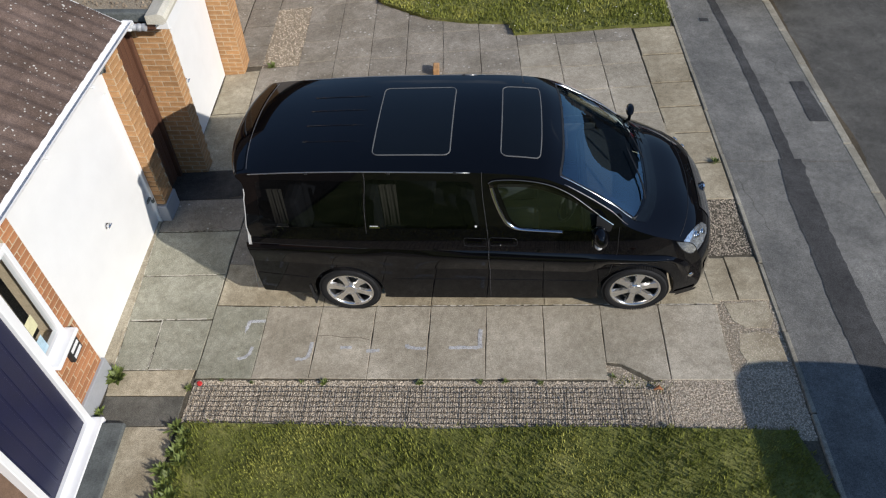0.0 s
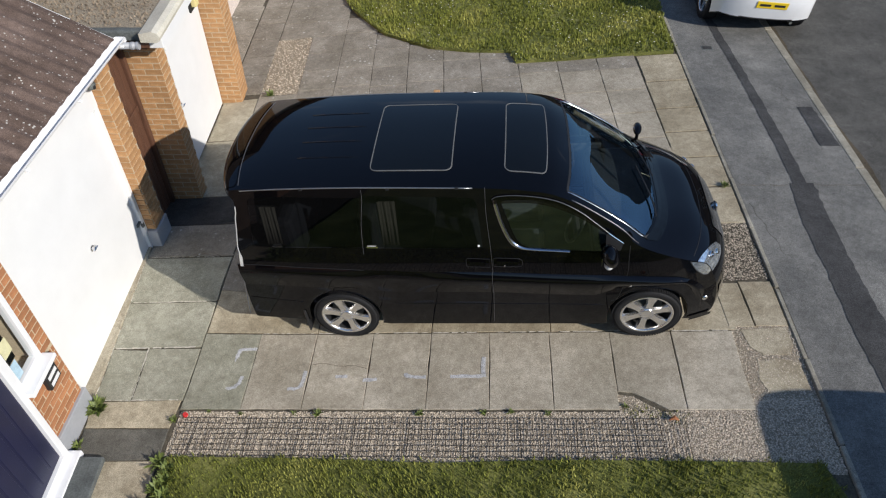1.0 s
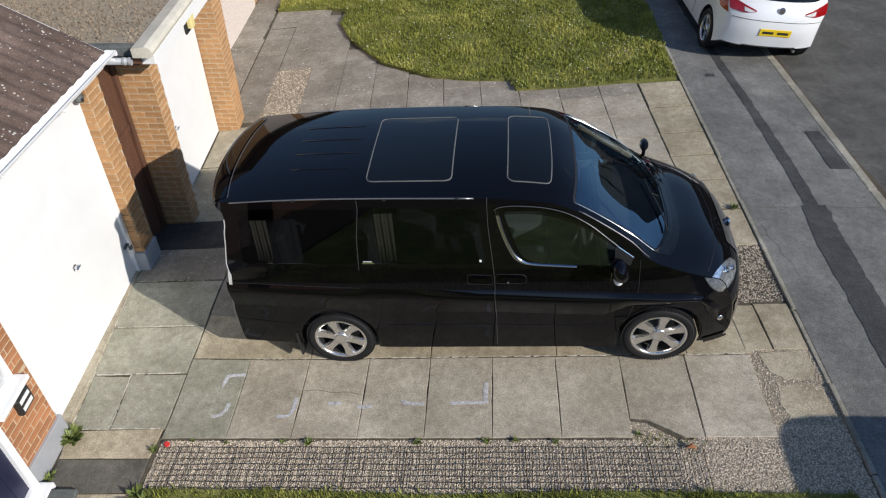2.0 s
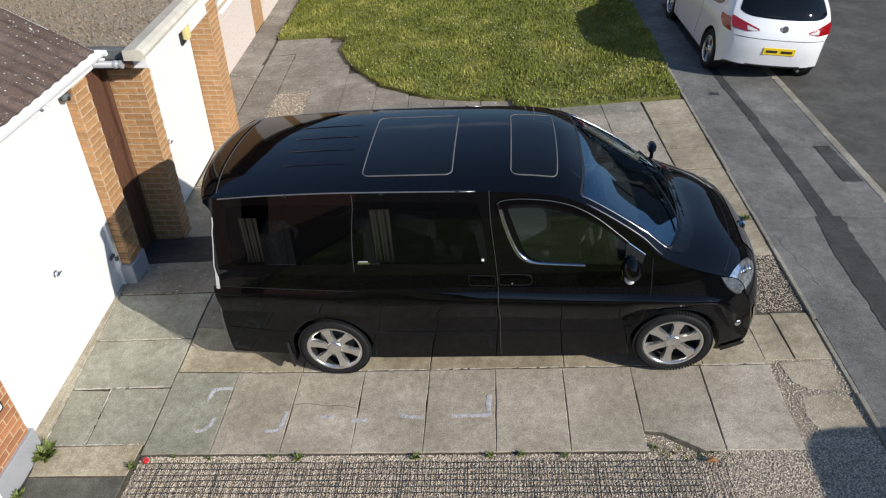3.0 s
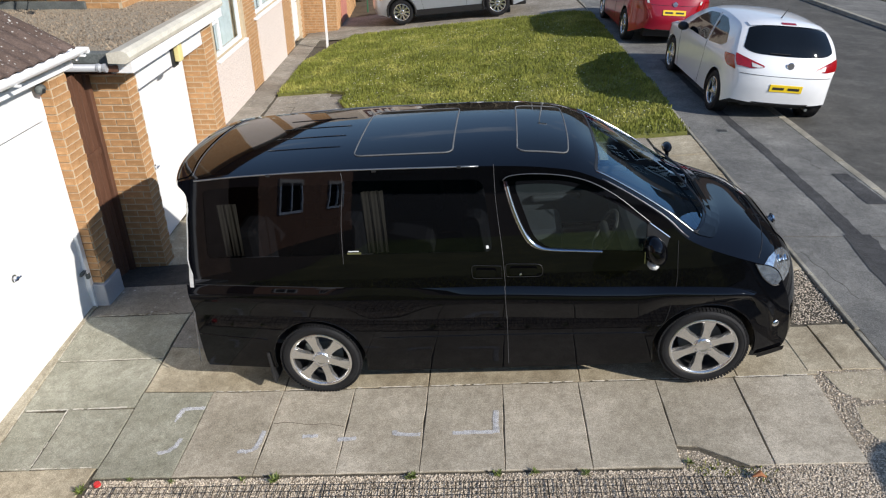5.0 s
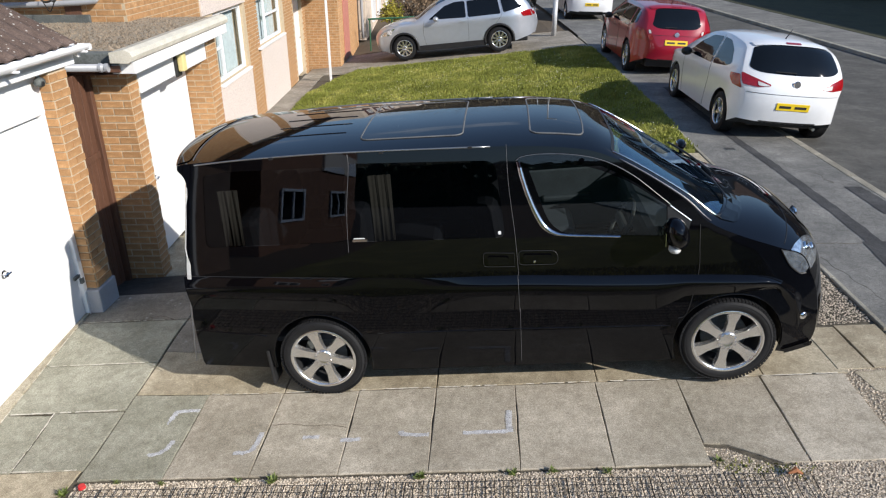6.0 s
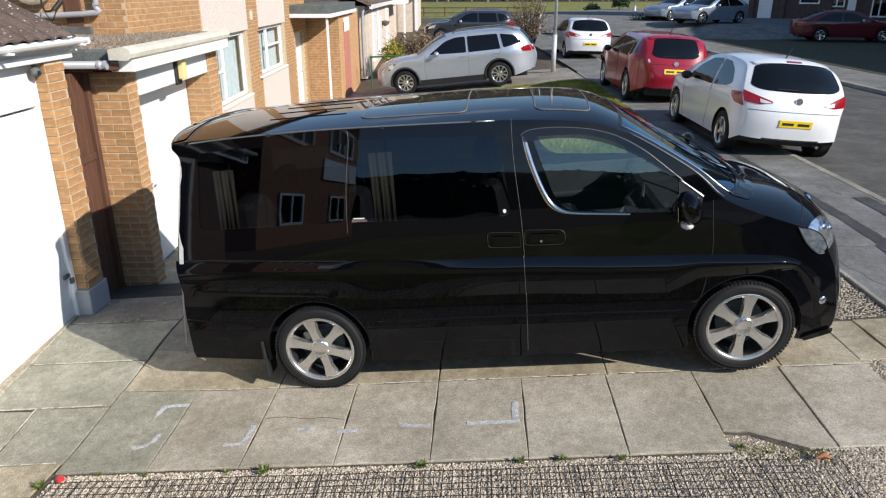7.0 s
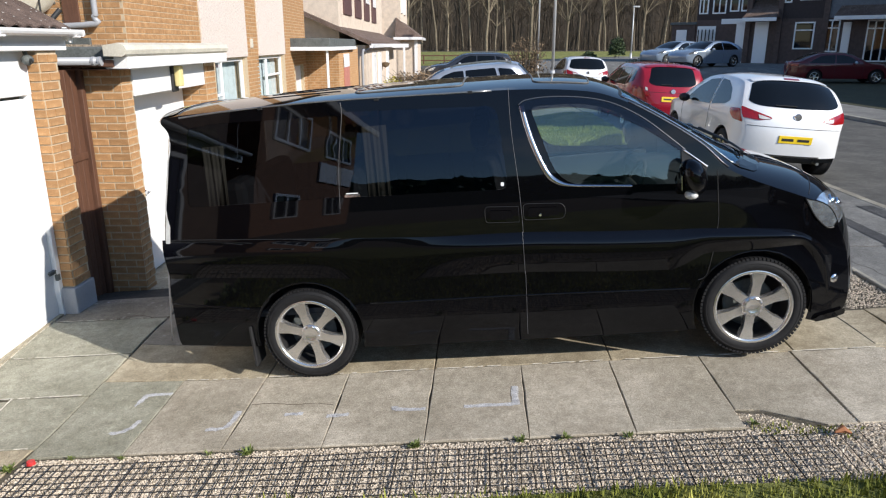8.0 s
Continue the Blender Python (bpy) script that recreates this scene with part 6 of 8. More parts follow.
for s in (-1, 1):
    sd = part("body_side", VS.side(VS.outline(V_BOT), s, holes=[WIN_F, WIN_M, WIN_R], step=0.075), M_BLACK, van, "", True)
    part("window", VS.side(WIN_F, s, -0.006), M_CLEAR, van, "clear front door window", True)
    part("window", VS.side(WIN_M, s, -0.004), M_PRIVACY, van, "dark privacy glass", True)
    part("window", VS.side(WIN_R, s, -0.004), M_PRIVACY, van, "dark privacy glass", True)
    # chrome sweep behind and under the front window, smoked visor above it
    outer = smooth_path([(1.532, 1.745), (1.552, 1.63), (1.587, 1.5), (1.635, 1.37), (1.682, 1.285), (1.75, 1.238), (1.85, 1.219), (2.02, 1.205), (2.2, 1.19)], 5)
    inner = smooth_path([(1.58, 1.745), (1.6, 1.65), (1.632, 1.53), (1.675, 1.41), (1.722, 1.322), (1.785, 1.268), (1.86, 1.245), (2.02, 1.228), (2.2, 1.211)], 5)
    wt = bmesh.new()
    prev = None
    for p, q in zip(outer, inner):
        row = []
        for f, out in ((0.0, 0.0), (0.12, 0.008), (0.35, 0.013), (0.65, 0.013), (0.88, 0.007), (1.0, -0.006)):
            x, z = p * (1 - 0.75 * f) + q * 0.75 * f
            row.append(wt.verts.new((x, s * (van_w(x, z) + out), z)))
        if prev:
            for i in range(5):
                wt.faces.new((prev[i], prev[i + 1], row[i + 1], row[i]))
        prev = row
    bmesh.ops.recalc_face_normals(wt, faces=wt.faces)
    part("window_trim", wt, M_TRIM, van, "chrome window trim", True)
    top = [(1.53, 1.752), (1.575, 1.778), (1.7, 1.786), (1.87, 1.772), (2.02, 1.742), (2.15, 1.692), (2.3, 1.598), (2.455, 1.463), (2.53, 1.395)]
    low = [(2.51, 1.385), (2.42, 1.455), (2.27, 1.56), (2.09, 1.65), (1.92, 1.7), (1.75, 1.716), (1.6, 1.712), (1.545, 1.705)]
    vis = part("wind_deflector", VS.side([tuple(p) for p in smooth_path(top, 4)] + [tuple(p) for p in smooth_path(low, 4)], s, 0.016, 0.05), M_VISOR, van, "smoked translucent wind deflector", True)
    part("deflector_edge", VS.line(top, s, 0.0035, 0.015, 4), M_SEAM, vis, "", True)
    tri = part("mirror_sail", VS.side(rounded([(2.508, 1.395), (2.66, 1.275), (2.64, 1.2), (2.508, 1.19)], 0.01), s, 0.003, 0.05), M_PLASTIC, van, "black panel behind the mirror")
    part("sail_trim", VS.line([(2.515, 1.398), (2.66, 1.28)], s, 0.005, 0.005, 4), M_CHROME, tri)
    # thin bright tubes added for the highlights along the black windscreen pillar
    part("pillar_trim", tube([tuple(VS.at(k, s * 0.905) + VS.normal(k, s * 0.905) * 0.003) for k in np.linspace(7.05, 9.85, 16)], 0.0055, 6), M_CHROME, van, "bright strip standing in for the pillar highlight", True)
    part("pillar_trim", tube([tuple(VS.at(k, s * 0.985) + VS.normal(k, s * 0.985) * 0.003) for k in np.linspace(7.15, 9.6, 14)], 0.004, 6), M_SEAM, van, "", True)
    # door gaps
    part("door_gap", VS.line([(1.475, 1.86), (1.475, 1.6), (1.50, 1.2), (1.505, 0.8), (1.49, 0.24)], s, 0.0014), M_GAP, van)
    part("door_gap", VS.line([(0.40, 1.87), (0.40, 1.78), (0.355, 1.5), (0.33, 1.2)], s, 0.0014), M_GAP, van)
    part("door_gap", tube([(1.5, s * (van_w(1.5, z) + o), z) for z, o in ((0.958, 0.002), (0.934, 0.012), (0.908, 0.0275), (0.886, 0.035), (0.857, 0.038), (0.802, 0.03), (0.737, 0.013), (0.672, 0.0015))], 0.0014, 5), M_GAP, van)
    part("wing_gap", VS.line([(2.72, 1.25), (2.72, 1.1), (2.72, 0.9), (2.66, 0.6), (2.6, 0.55)], s, 0.0028), M_PLASTIC, van)
    part("skirt_line", VS.line([(0.45, 0.535), (1.5, 0.522), (2.55, 0.492)], s, 0.008, -0.004), M_BLACK, van, "", True)
    part("skirt_line", VS.line([(-0.95, 0.617), (-0.7, 0.585), (-0.40, 0.548)], s, 0.009, -0.004), M_BLACK, van, "", True)
    wm = bmesh.new()
    prev = None
    for x, z in smooth_path([(-0.93, 1.07), (-0.5, 1.052), (0.3, 1.0), (0.9, 0.966), (1.5, 0.952), (2.07, 0.915), (2.64, 0.889), (2.98, 0.863), (3.21, 0.82), (3.37, 0.72), (3.46, 0.61)], 8):
        k = float(np.interp(x, (-0.93, 0.2, 0.4, 0.75, 1.3, 2.6, 3.1, 3.4, 3.46), (0.6, 0.6, 0.2, 0.25, 0.9, 1.0, 1.15, 0.7, 0.0)))
        f = float(np.interp(abs(x - 2.95), (0.3, 0.5), (min(1.0, (z - 0.727) / 0.27), 1.0)))
        row = [wm.verts.new((x, s * (van_w(x, z - dz * max(f, 0.1)) + 0.001 + k * out), z - dz * max(f, 0.1))) for dz, out in ((-0.006, -0.005), (0.0, 0.001), (0.018, 0.0105), (0.044, 0.026), (0.066, 0.034), (0.095, 0.037), (0.15, 0.029), (0.215, 0.012), (0.28, -0.004))]
        if prev:
            for i in range(8):
                wm.faces.new((prev[i], prev[i + 1], row[i + 1], row[i]))
        prev = row
    bmesh.ops.recalc_face_normals(wm, faces=wm.faces)
    part("waist_crease", wm, M_BLACK, van, "", True)
    part("bumper_gap", VS.line([(-0.93, 1.075), (-0.6, 1.06), (0.3, 1.004)], s, 0.0025), M_PLASTIC, van)
    # handles in a long recessed bezel across both doors
    for a, b in ((1.27, 1.485), (1.515, 1.78)):
        bz = rounded([(a, 1.035), (b, 1.025), (b, 1.125), (a, 1.14)], [0.03, 0.05 if b > 1.6 else 0.0, 0.07 if b > 1.6 else 0.0, 0.03])
        ring = part("handle_bezel", VS.side(bz, s, 0.004, 0.04), M_BLACK, van, "", True)
        part("bezel_edge", VS.line(bz + bz[:1], s, 0.002, 0.004, 1), M_PLASTIC, ring)
        part("handle", VS.side(rounded([(a + 0.03, 1.055), (b - 0.04, 1.05), (b - 0.04, 1.105), (a + 0.03, 1.115)], 0.02), s, 0.022, 0.03), M_BLACK, ring, "", True)
    part("key_lock", lathe([(0.0, 0.004), (0.008, 0.004), (0.009, 0.0)], 12, Matrix.Translation((1.62, s * (van_w(1.62, 1.06) + 0.026), 1.065)) @ pose(0, 0, 0, 0, 0, 180 if s < 0 else 0)), M_ALLOY, van)
    part("badge", VS.side(rounded([(0.37, 1.272), (0.475, 1.27), (0.475, 1.285), (0.37, 1.287)], 0.004), s, 0.004, 0.03), M_CHROME, van, "small chrome trim plate")
    part("badge", VS.side(rounded([(0.38, 1.292), (0.46, 1.29), (0.46, 1.297), (0.38, 1.299)], 0.003), s, 0.004, 0.03), M_UPVC, van, "small white sticker")
    part("window_sticker", VS.side(rounded([(1.385, 1.262), (1.405, 1.262), (1.405, 1.287), (1.385, 1.287)], 0.008), s, 0.001, 0.03), M_UPVC, van)
    # drip rail along the roof
    part("drip_rail", VS.line([(-0.7, 1.868), (-0.3, 1.884), (0.35, 1.886), (1.37, 1.853)], s, 0.0065, -0.001), M_RAIL, van, "grey roof drip moulding", True)
    for x in (-0.15, 0.62, 1.22):
        part("rail_clip", box(x, x + 0.03, -0.01, 0.01, -0.009, 0.009, 0.002, Matrix.Translation((0, s * (van_w(x, 1.87) - 0.001), 1.88 - 0.02 * max(0, x)))), M_PLASTIC, van)
    # headlamp round the corner
    rim = [tuple(p) for p in VS.edge[26:35]]
    hl = part("headlamp", VS.side([(3.262, 1.02)] + rim[::-1] + [(3.455, 0.815), (3.41, 0.825), (3.33, 0.9)], s, 0.008, 0.04), M_LAMPGLASS, van, "clear headlamp glass", True)
    part("headlamp_front", VS.cap([(5.72, s), (5.62, s * 0.92), (5.35, s * 0.8), (5.0, s * 0.7), (4.55, s * 0.68), (4.3, s * 0.76), (4.2, s * 0.88), (4.2, s)], 0.008, 0.09), M_LAMPGLASS, hl, "", True)
    for hs, hq, hr in ((5.05, 0.88, 0.034), (4.7, 0.8, 0.03)):
        hp, hn = VS.at(hs, s * hq), VS.normal(hs, s * hq)
        part("reflector", lathe([(0.0, 0.004), (hr * 0.55, 0.012), (hr * 0.9, 0.01), (hr, 0.0)], 16, Matrix.Translation(hp + hn * 0.008) @ Vector((0, 1, 0)).rotation_difference(hn).to_matrix().to_4x4()), M_CHROME, hl, "silvery lamp bowl", True)
    part("headlamp_rim", VS.line([(3.262, 1.022), (3.33, 0.9), (3.41, 0.82), (3.46, 0.81)], s, 0.005, 0.006), M_PLASTIC, hl)
    part("fog_lamp_trim", VS.cap(rounded([(1.75, s * 0.93), (2.5, s * 0.95), (2.5, s * 0.82), (1.85, s * 0.8)], 0.08), 0.008), M_CHROME, van, "chrome fog-lamp surround", True)
    part("fog_lamp", lathe([(0.0, 0.012), (0.022, 0.01), (0.032, 0.0), (0.036, -0.01)], 16, Matrix.Translation((3.49, s * (van_w(3.49, 0.46) - 0.004), 0.46)) @ pose(0, 0, 0, 0, 0, 180 + 25 if s < 0 else -25)), M_CHROME, van, "chrome fog lamp", True)
    part("chin", VS.side(rounded([(3.36, 0.175), (3.585, 0.19), (3.585, 0.235), (3.38, 0.215)], 0.02), s, 0.02, 0.05), M_BLACK, van, "black bumper lip", True)
    # tail lamp: a tall pale lens on the rear corner
    tl = part("tail_lamp", VS.cap(rounded([(17.05, s * 0.955), (19.1, s * 0.94), (19.1, s * 1.0), (17.05, s * 1.0)], 0.02), 0.006, 0.06), M_PALELENS, van, "tall pale rear lamp strip", True)
    zs = np.linspace(1.72, 1.04, 12)
    back = [(min(p[0] for p in VS.edge if abs(p[1] - z) < 0.05 and p[0] < 0), float(z)) for z in zs]
    part("lens", VS.side([(x + 0.004, z) for x, z in back] + [(x + 0.014 + 0.022 * (z < 1.22), z) for x, z in back[::-1]], s, 0.007, 0.04), M_PALELENS, tl, "", True)
    part("corner_trim", VS.line([(-0.895 - 0.07 * (1.06 - z) / 0.4, z) for z in np.linspace(1.06, 0.34, 9)], s, 0.006, 0.0, 1), M_SEAM, van, "pale worn bumper edge", True)
    # mirror
    mir = bmesh.new()
    bmesh.ops.create_icosphere(mir, subdivisions=3, radius=1.0)
    for v in mir.verts:
        v.co = Vector((v.co.x * 0.08 - 0.02 * v.co.z, v.co.y * 0.115, v.co.z * 0.115 + 0.02 * v.co.y * s))
    bmesh.ops.translate(mir, vec=(2.54, s * 0.99, 1.245), verts=mir.verts)
    mo = part("door_mirror", mir, M_BLACK, van, "black door mirror with clear repeater", True)
    part("mirror_foot", tube([(2.52, s * 0.83, 1.2), (2.51, s * 0.93, 1.2)], [0.05, 0.04], 10), M_BLACK, mo)
    lens = bmesh.new()
    bmesh.ops.create_icosphere(lens, subdivisions=2, radius=1.0)
    for v in lens.verts:
        v.co = Vector((v.co.x * 0.042, v.co.y * 0.06, v.co.z * 0.03))
    bmesh.ops.translate(lens, vec=(2.53, s * 0.995, 1.14), verts=lens.verts)
    part("repeater", lens, M_PALELENS, mo, "clear indicator lens", True)
    part("mirror_glass", box(-0.003, 0.0, -0.06, 0.06, -0.045, 0.045, 0.0, Matrix.Translation((2.465, s * 0.985, 1.225))), M_CHROME, mo)
    part("wheel_lip", VS.line(arch(0, 0.334, 0.383, 0.27, 0.25)[::2], s, 0.006, -0.002, 2), M_BLACK, van, "", True)
    part("wheel_lip", VS.line(arch(2.95, 0.334, 0.385, 0.23, 0.25)[::2], s, 0.006, -0.002, 2), M_BLACK, van, "", True)
    part("mud_flap", box(-0.43, -0.41, min(s * 0.7, s * 0.885), max(s * 0.7, s * 0.885), 0.12, 0.42, 0.004), M_PLASTIC, van)
part("windscreen", VS.cap(WS, -0.004), M_SCREEN, van, "clear windscreen, its gloss tinted blue for a sky sheen", True)
part("screen_seal", VS.cap(rounded([(6.98, -0.91), (6.98, 0.91), (9.93, 0.9), (9.93, -0.9)], 0.1), 0.002, 0.12, holes=[WS]), M_PLASTIC, van)
part("rear_window", VS.cap(RW, -0.003), M_PRIVACY, van, "dark rear window", True)
part("spoiler", VS.cap(rounded([(14.95, -0.94), (14.95, 0.94), (16.1, 0.985), (16.1, -0.985)], 0.12), 0.006, 0.1), M_BLACK, van, "black roof spoiler", True)
part("spoiler_gap", tube([tuple(VS.at(14.9, q) + Vector((0, 0, 0.002))) for q in np.linspace(-0.93, 0.93, 21)], 0.003, 5), M_SEAM, van)


def roof_loop(x0, x1, y0, y1, r, lift, taper=0.0):
    pts = rounded([(x0, y0), (x1, y0 - taper), (x1, y1 + taper), (x0, y1)], r, 6)
    dense = []
    for (ax, ay), (bx, by) in zip(pts, pts[1:] + pts[:1]):
        n = max(1, int(math.dist((ax, ay), (bx, by)) / 0.05))
        dense += [(ax + (bx - ax) * k / n, ay + (by - ay) * k / n) for k in range(n)]
    out = []
    for x, y in dense + dense[:1]:
        s = 12 + (1.45 - x) / 1.05 if x < 1.45 else 12 - (x - 1.45) / 0.47
        q = y / van_w(x, 1.86)
        p = VS.at(s, q)
        out.append((p.x, p.y, p.z + lift))
    return out


def roof_panel(x0, x1, y0, y1, r, lift):
    def put(x, y):
        s = 12 + (1.45 - x) / 1.05 if x < 1.45 else 12 - (x - 1.45) / 0.47
        p = VS.at(s, y / van_w(x, 1.86))
        return (p.x, p.y, p.z + lift)
    bm = sheet(rounded([(x0, y0), (x1, y0), (x1, y1), (x0, y1)], r), [], 0.1, put)
    bmesh.ops.recalc_face_normals(bm, faces=bm.faces)
    return bm


for x0, x1, y0, y1 in ((0.46, 1.15, -0.55, 0.49), (1.59, 2.02, -0.55, 0.5)):
    sr = part("sunroof", roof_panel(x0, x1, y0, y1, 0.07, 0.003), M_DARKGLASS, van, "dark glass sunroof panel", True)
    part("sunroof_seal", tube(roof_loop(x0, x1, y0, y1, 0.07, 0.0015), 0.006, 6), M_SEAL, sr, "grey rubber seal")
for k in range(4):
    y = -0.36 + k * 0.24
    part("roof_rib", tube([tuple(VS.at(12 + (1.45 - x) / 1.05, y / 0.77) + Vector((0, 0, -0.001))) for x in np.linspace(0.3, -0.55, 8)], 0.006, 6), M_BLACK, van, "", True)
# kerb-view mirror on the far front wing
km = bmesh.new()
bmesh.ops.create_icosphere(km, subdivisions=3, radius=1.0)
for v in km.verts:
    v.co = Vector((v.co.x * 0.045 + 0.01 * v.co.y, v.co.y * 0.1, v.co.z * 0.04))
bmesh.ops.translate(km, vec=KERB_MIRROR, verts=km.verts)
wing = part("wing_mirror", km, M_BLACK, van, "small kerb-view mirror on a stalk", True)
part("stalk", tube(smooth_path([(KERB_MIRROR[0] - 0.01, KERB_MIRROR[1] - 0.02, KERB_MIRROR[2] - 0.16), (KERB_MIRROR[0], KERB_MIRROR[1] - 0.015, KERB_MIRROR[2] - 0.08), tuple(KERB_MIRROR)], 4), [0.028] + [0.018] * 8, 10), M_BLACK, wing, "", True)
part("mirror_face", lathe([(0.0, 0.004), (0.055, 0.003), (0.06, 0.0)], 16, Matrix.Translation(Vector(KERB_MIRROR) + Vector((-0.036, 0, 0))) @ pose(0, 0, 0, 0, 0, 90) @ Matrix.Diagonal((1.0, 1.0, 0.45, 1.0))), M_CHROME, wing)
# wipers, scuttle, grille, badge
part("scuttle", VS.cap(rounded([(6.8, -0.88), (6.8, 0.88), (7.1, 0.92), (7.1, -0.92)], 0.05), 0.004), M_DARKGLASS, van, "black plastic scuttle")
for y0, y1 in ((-0.62, 0.1), (0.05, 0.7)):
    pts = [VS.at(7.15 + 0.5 * t, y0 + (y1 - y0) * t) + VS.normal(7.3, 0) * (0.025) for t in np.linspace(0, 1, 8)]
    part("wiper", tube(pts, 0.008, 6), M_PLASTIC, van)
part("grille", VS.cap(rounded([(4.1, -0.5), (5.2, -0.48), (5.2, 0.48), (4.1, 0.5)], 0.1), 0.006), M_CHROME, van, "chrome grille", True)
part("front_badge", lathe([(0.0, 0.02), (0.05, 0.016), (0.06, 0.0)], 24, Matrix.Translation(VS.at(4.5, 0) + Vector((0.004, 0, 0))) @ pose(0, 0, 0, 0, 0, -90)), M_CHROME, van, "round chrome badge")
part("bonnet_gap", tube([tuple(VS.at(5.95 - 0.25 * (1 - abs(q)), q) + Vector((0.0, 0, 0.001))) for q in np.linspace(-0.95, 0.95, 25)], 0.003, 5), M_PLASTIC, van)
# cabin
part("floor", box(-0.8, 2.75, -0.8, 0.8, 0.46, 0.5), M_INTERIOR, van)
dash = box(2.42, 2.98, -0.78, 0.78, 0.85, 1.13, 0.06)
part("dashboard", dash, M_INTERIOR, van, "grey dashboard")
for y in (-0.4, 0.4):
    st = bmesh.new()
    add_box(st, 1.45, 2.0, y - 0.26, y + 0.26, 0.62, 0.85, 0.06)
    add_box(st, 1.3, 1.5, y - 0.25, y + 0.25, 0.8, 1.42, 0.07, Matrix.Translation((1.4, 0, 0.8)) @ pose(0, 0, 0, 0, -12, 0) @ Matrix.Translation((-1.4, 0, -0.8)))
    add_box(st, 1.2, 1.32, y - 0.14, y + 0.14, 1.46, 1.66, 0.05)
    part("seat", st, M_INTERIOR, van, "grey cloth front seat")
for x in (0.35, -0.45):
    st = bmesh.new()
    add_box(st, x, x + 0.5, -0.62, 0.62, 0.6, 0.82, 0.06)
    add_box(st, x - 0.12, x + 0.06, -0.62, 0.62, 0.8, 1.4, 0.06)
    part("seat", st, M_INTERIOR, van)
card = part("door_card", box(1.6, 2.62, 0.8, 0.83, 0.6, 1.15, 0.01), M_INTERIOR, van, "dark grey inner door lining")
part("arm_rest", box(1.75, 2.2, 0.74, 0.8, 0.86, 0.92, 0.02), M_INTERIOR, card)
part("pillar_lining", tube([(2.84, 0.74, 1.22), (2.6, 0.72, 1.4), (2.3, 0.68, 1.63)], 0.03, 8), M_BEIGE, van, "pale pillar lining", True)
swh = bmesh.new()
add_tube(swh, [(0, 0.18 * math.cos(a), 0.18 * math.sin(a)) for a in [2 * math.pi * k / 24 for k in range(25)]], 0.016, 8)
add_box(swh, -0.02, 0.03, -0.16, 0.16, -0.03, 0.03, 0.01)
bmesh.ops.transform(swh, matrix=Matrix.Translation((2.28, -0.4, 1.1)) @ pose(0, 0, 0, 0, 28, 0), verts=swh.verts)
part("steering_wheel", swh, M_PLASTIC, van)
part("inner_mirror", box(2.24, 2.27, -0.12, 0.12, 1.55, 1.63, 0.012), M_PLASTIC, van)
for x0, x1, z0, z1 in ((0.5, 0.67, 1.24, 1.7), (-0.6, -0.44, 1.26, 1.66)):
    n = 16
    bm = bmesh.new()
    rows = []
    for k in range(n + 1):
        x = x0 + (x1 - x0) * k / n
        rows.append([bm.verts.new((x + 0.02 * math.cos(k) * (1.7 - z), -(van_w(x, z) - 0.07) + 0.006 * math.sin(k * 2.1 + z) + 0.003 * math.sin(k * 5.3), z)) for z in (z0, (z0 + z1) / 2, z1)])
    for p, q in zip(rows, rows[1:]):
        for i in range(2):
            bm.faces.new((p[i], q[i], q[i + 1], p[i + 1]))
    part("curtain", thicken(bm, 0.003), M_CURTAIN, van, "tied cream window curtain", True)
for ob in van.children:
    if ob.name.startswith(("window", "windscreen")) and (ob.data.materials[0] in (M_CLEAR, M_SCREEN) or ob.data.vertices[0].co.y < 0):
        ob.visible_shadow = False
paper = part("paper", VS.cap([(7.2, 0.5), (7.27, 0.59), (7.6, 0.84), (7.56, 0.72)], -0.012), M_UPVC, van, "white paper behind the windscreen")
part("red_corner", VS.cap([(7.18, 0.47), (7.24, 0.54), (7.27, 0.54), (7.21, 0.47)], -0.010), M_TAIL, paper)
car_base(van, 2.95, 0.334, 0.246, 0.895, 0.21, 6, 0.2, -0.85, 3.5, arch_r=0.382, spoke_w=0.074)


# ---- the other cars ----
def generic_width(half, nose, wb, tail, belt, top, tumble):
    def w(x, z):
        v = half
        if x > wb + 0.1:
            v -= nose * ((x - wb - 0.1) / 0.75) ** 2.2
        if x < -0.2:
            v -= tail * ((-0.2 - x) / 0.5) ** 2.2
        if z > belt:
            v -= tumble * ((z - belt) / (top - belt)) ** 1.15
        if z < 0.45:
            v -= 0.03 * ((0.45 - z) / 0.3) ** 2
        return v + 0.008 * math.exp(-((z - belt + 0.07) / 0.04) ** 2)
    return w


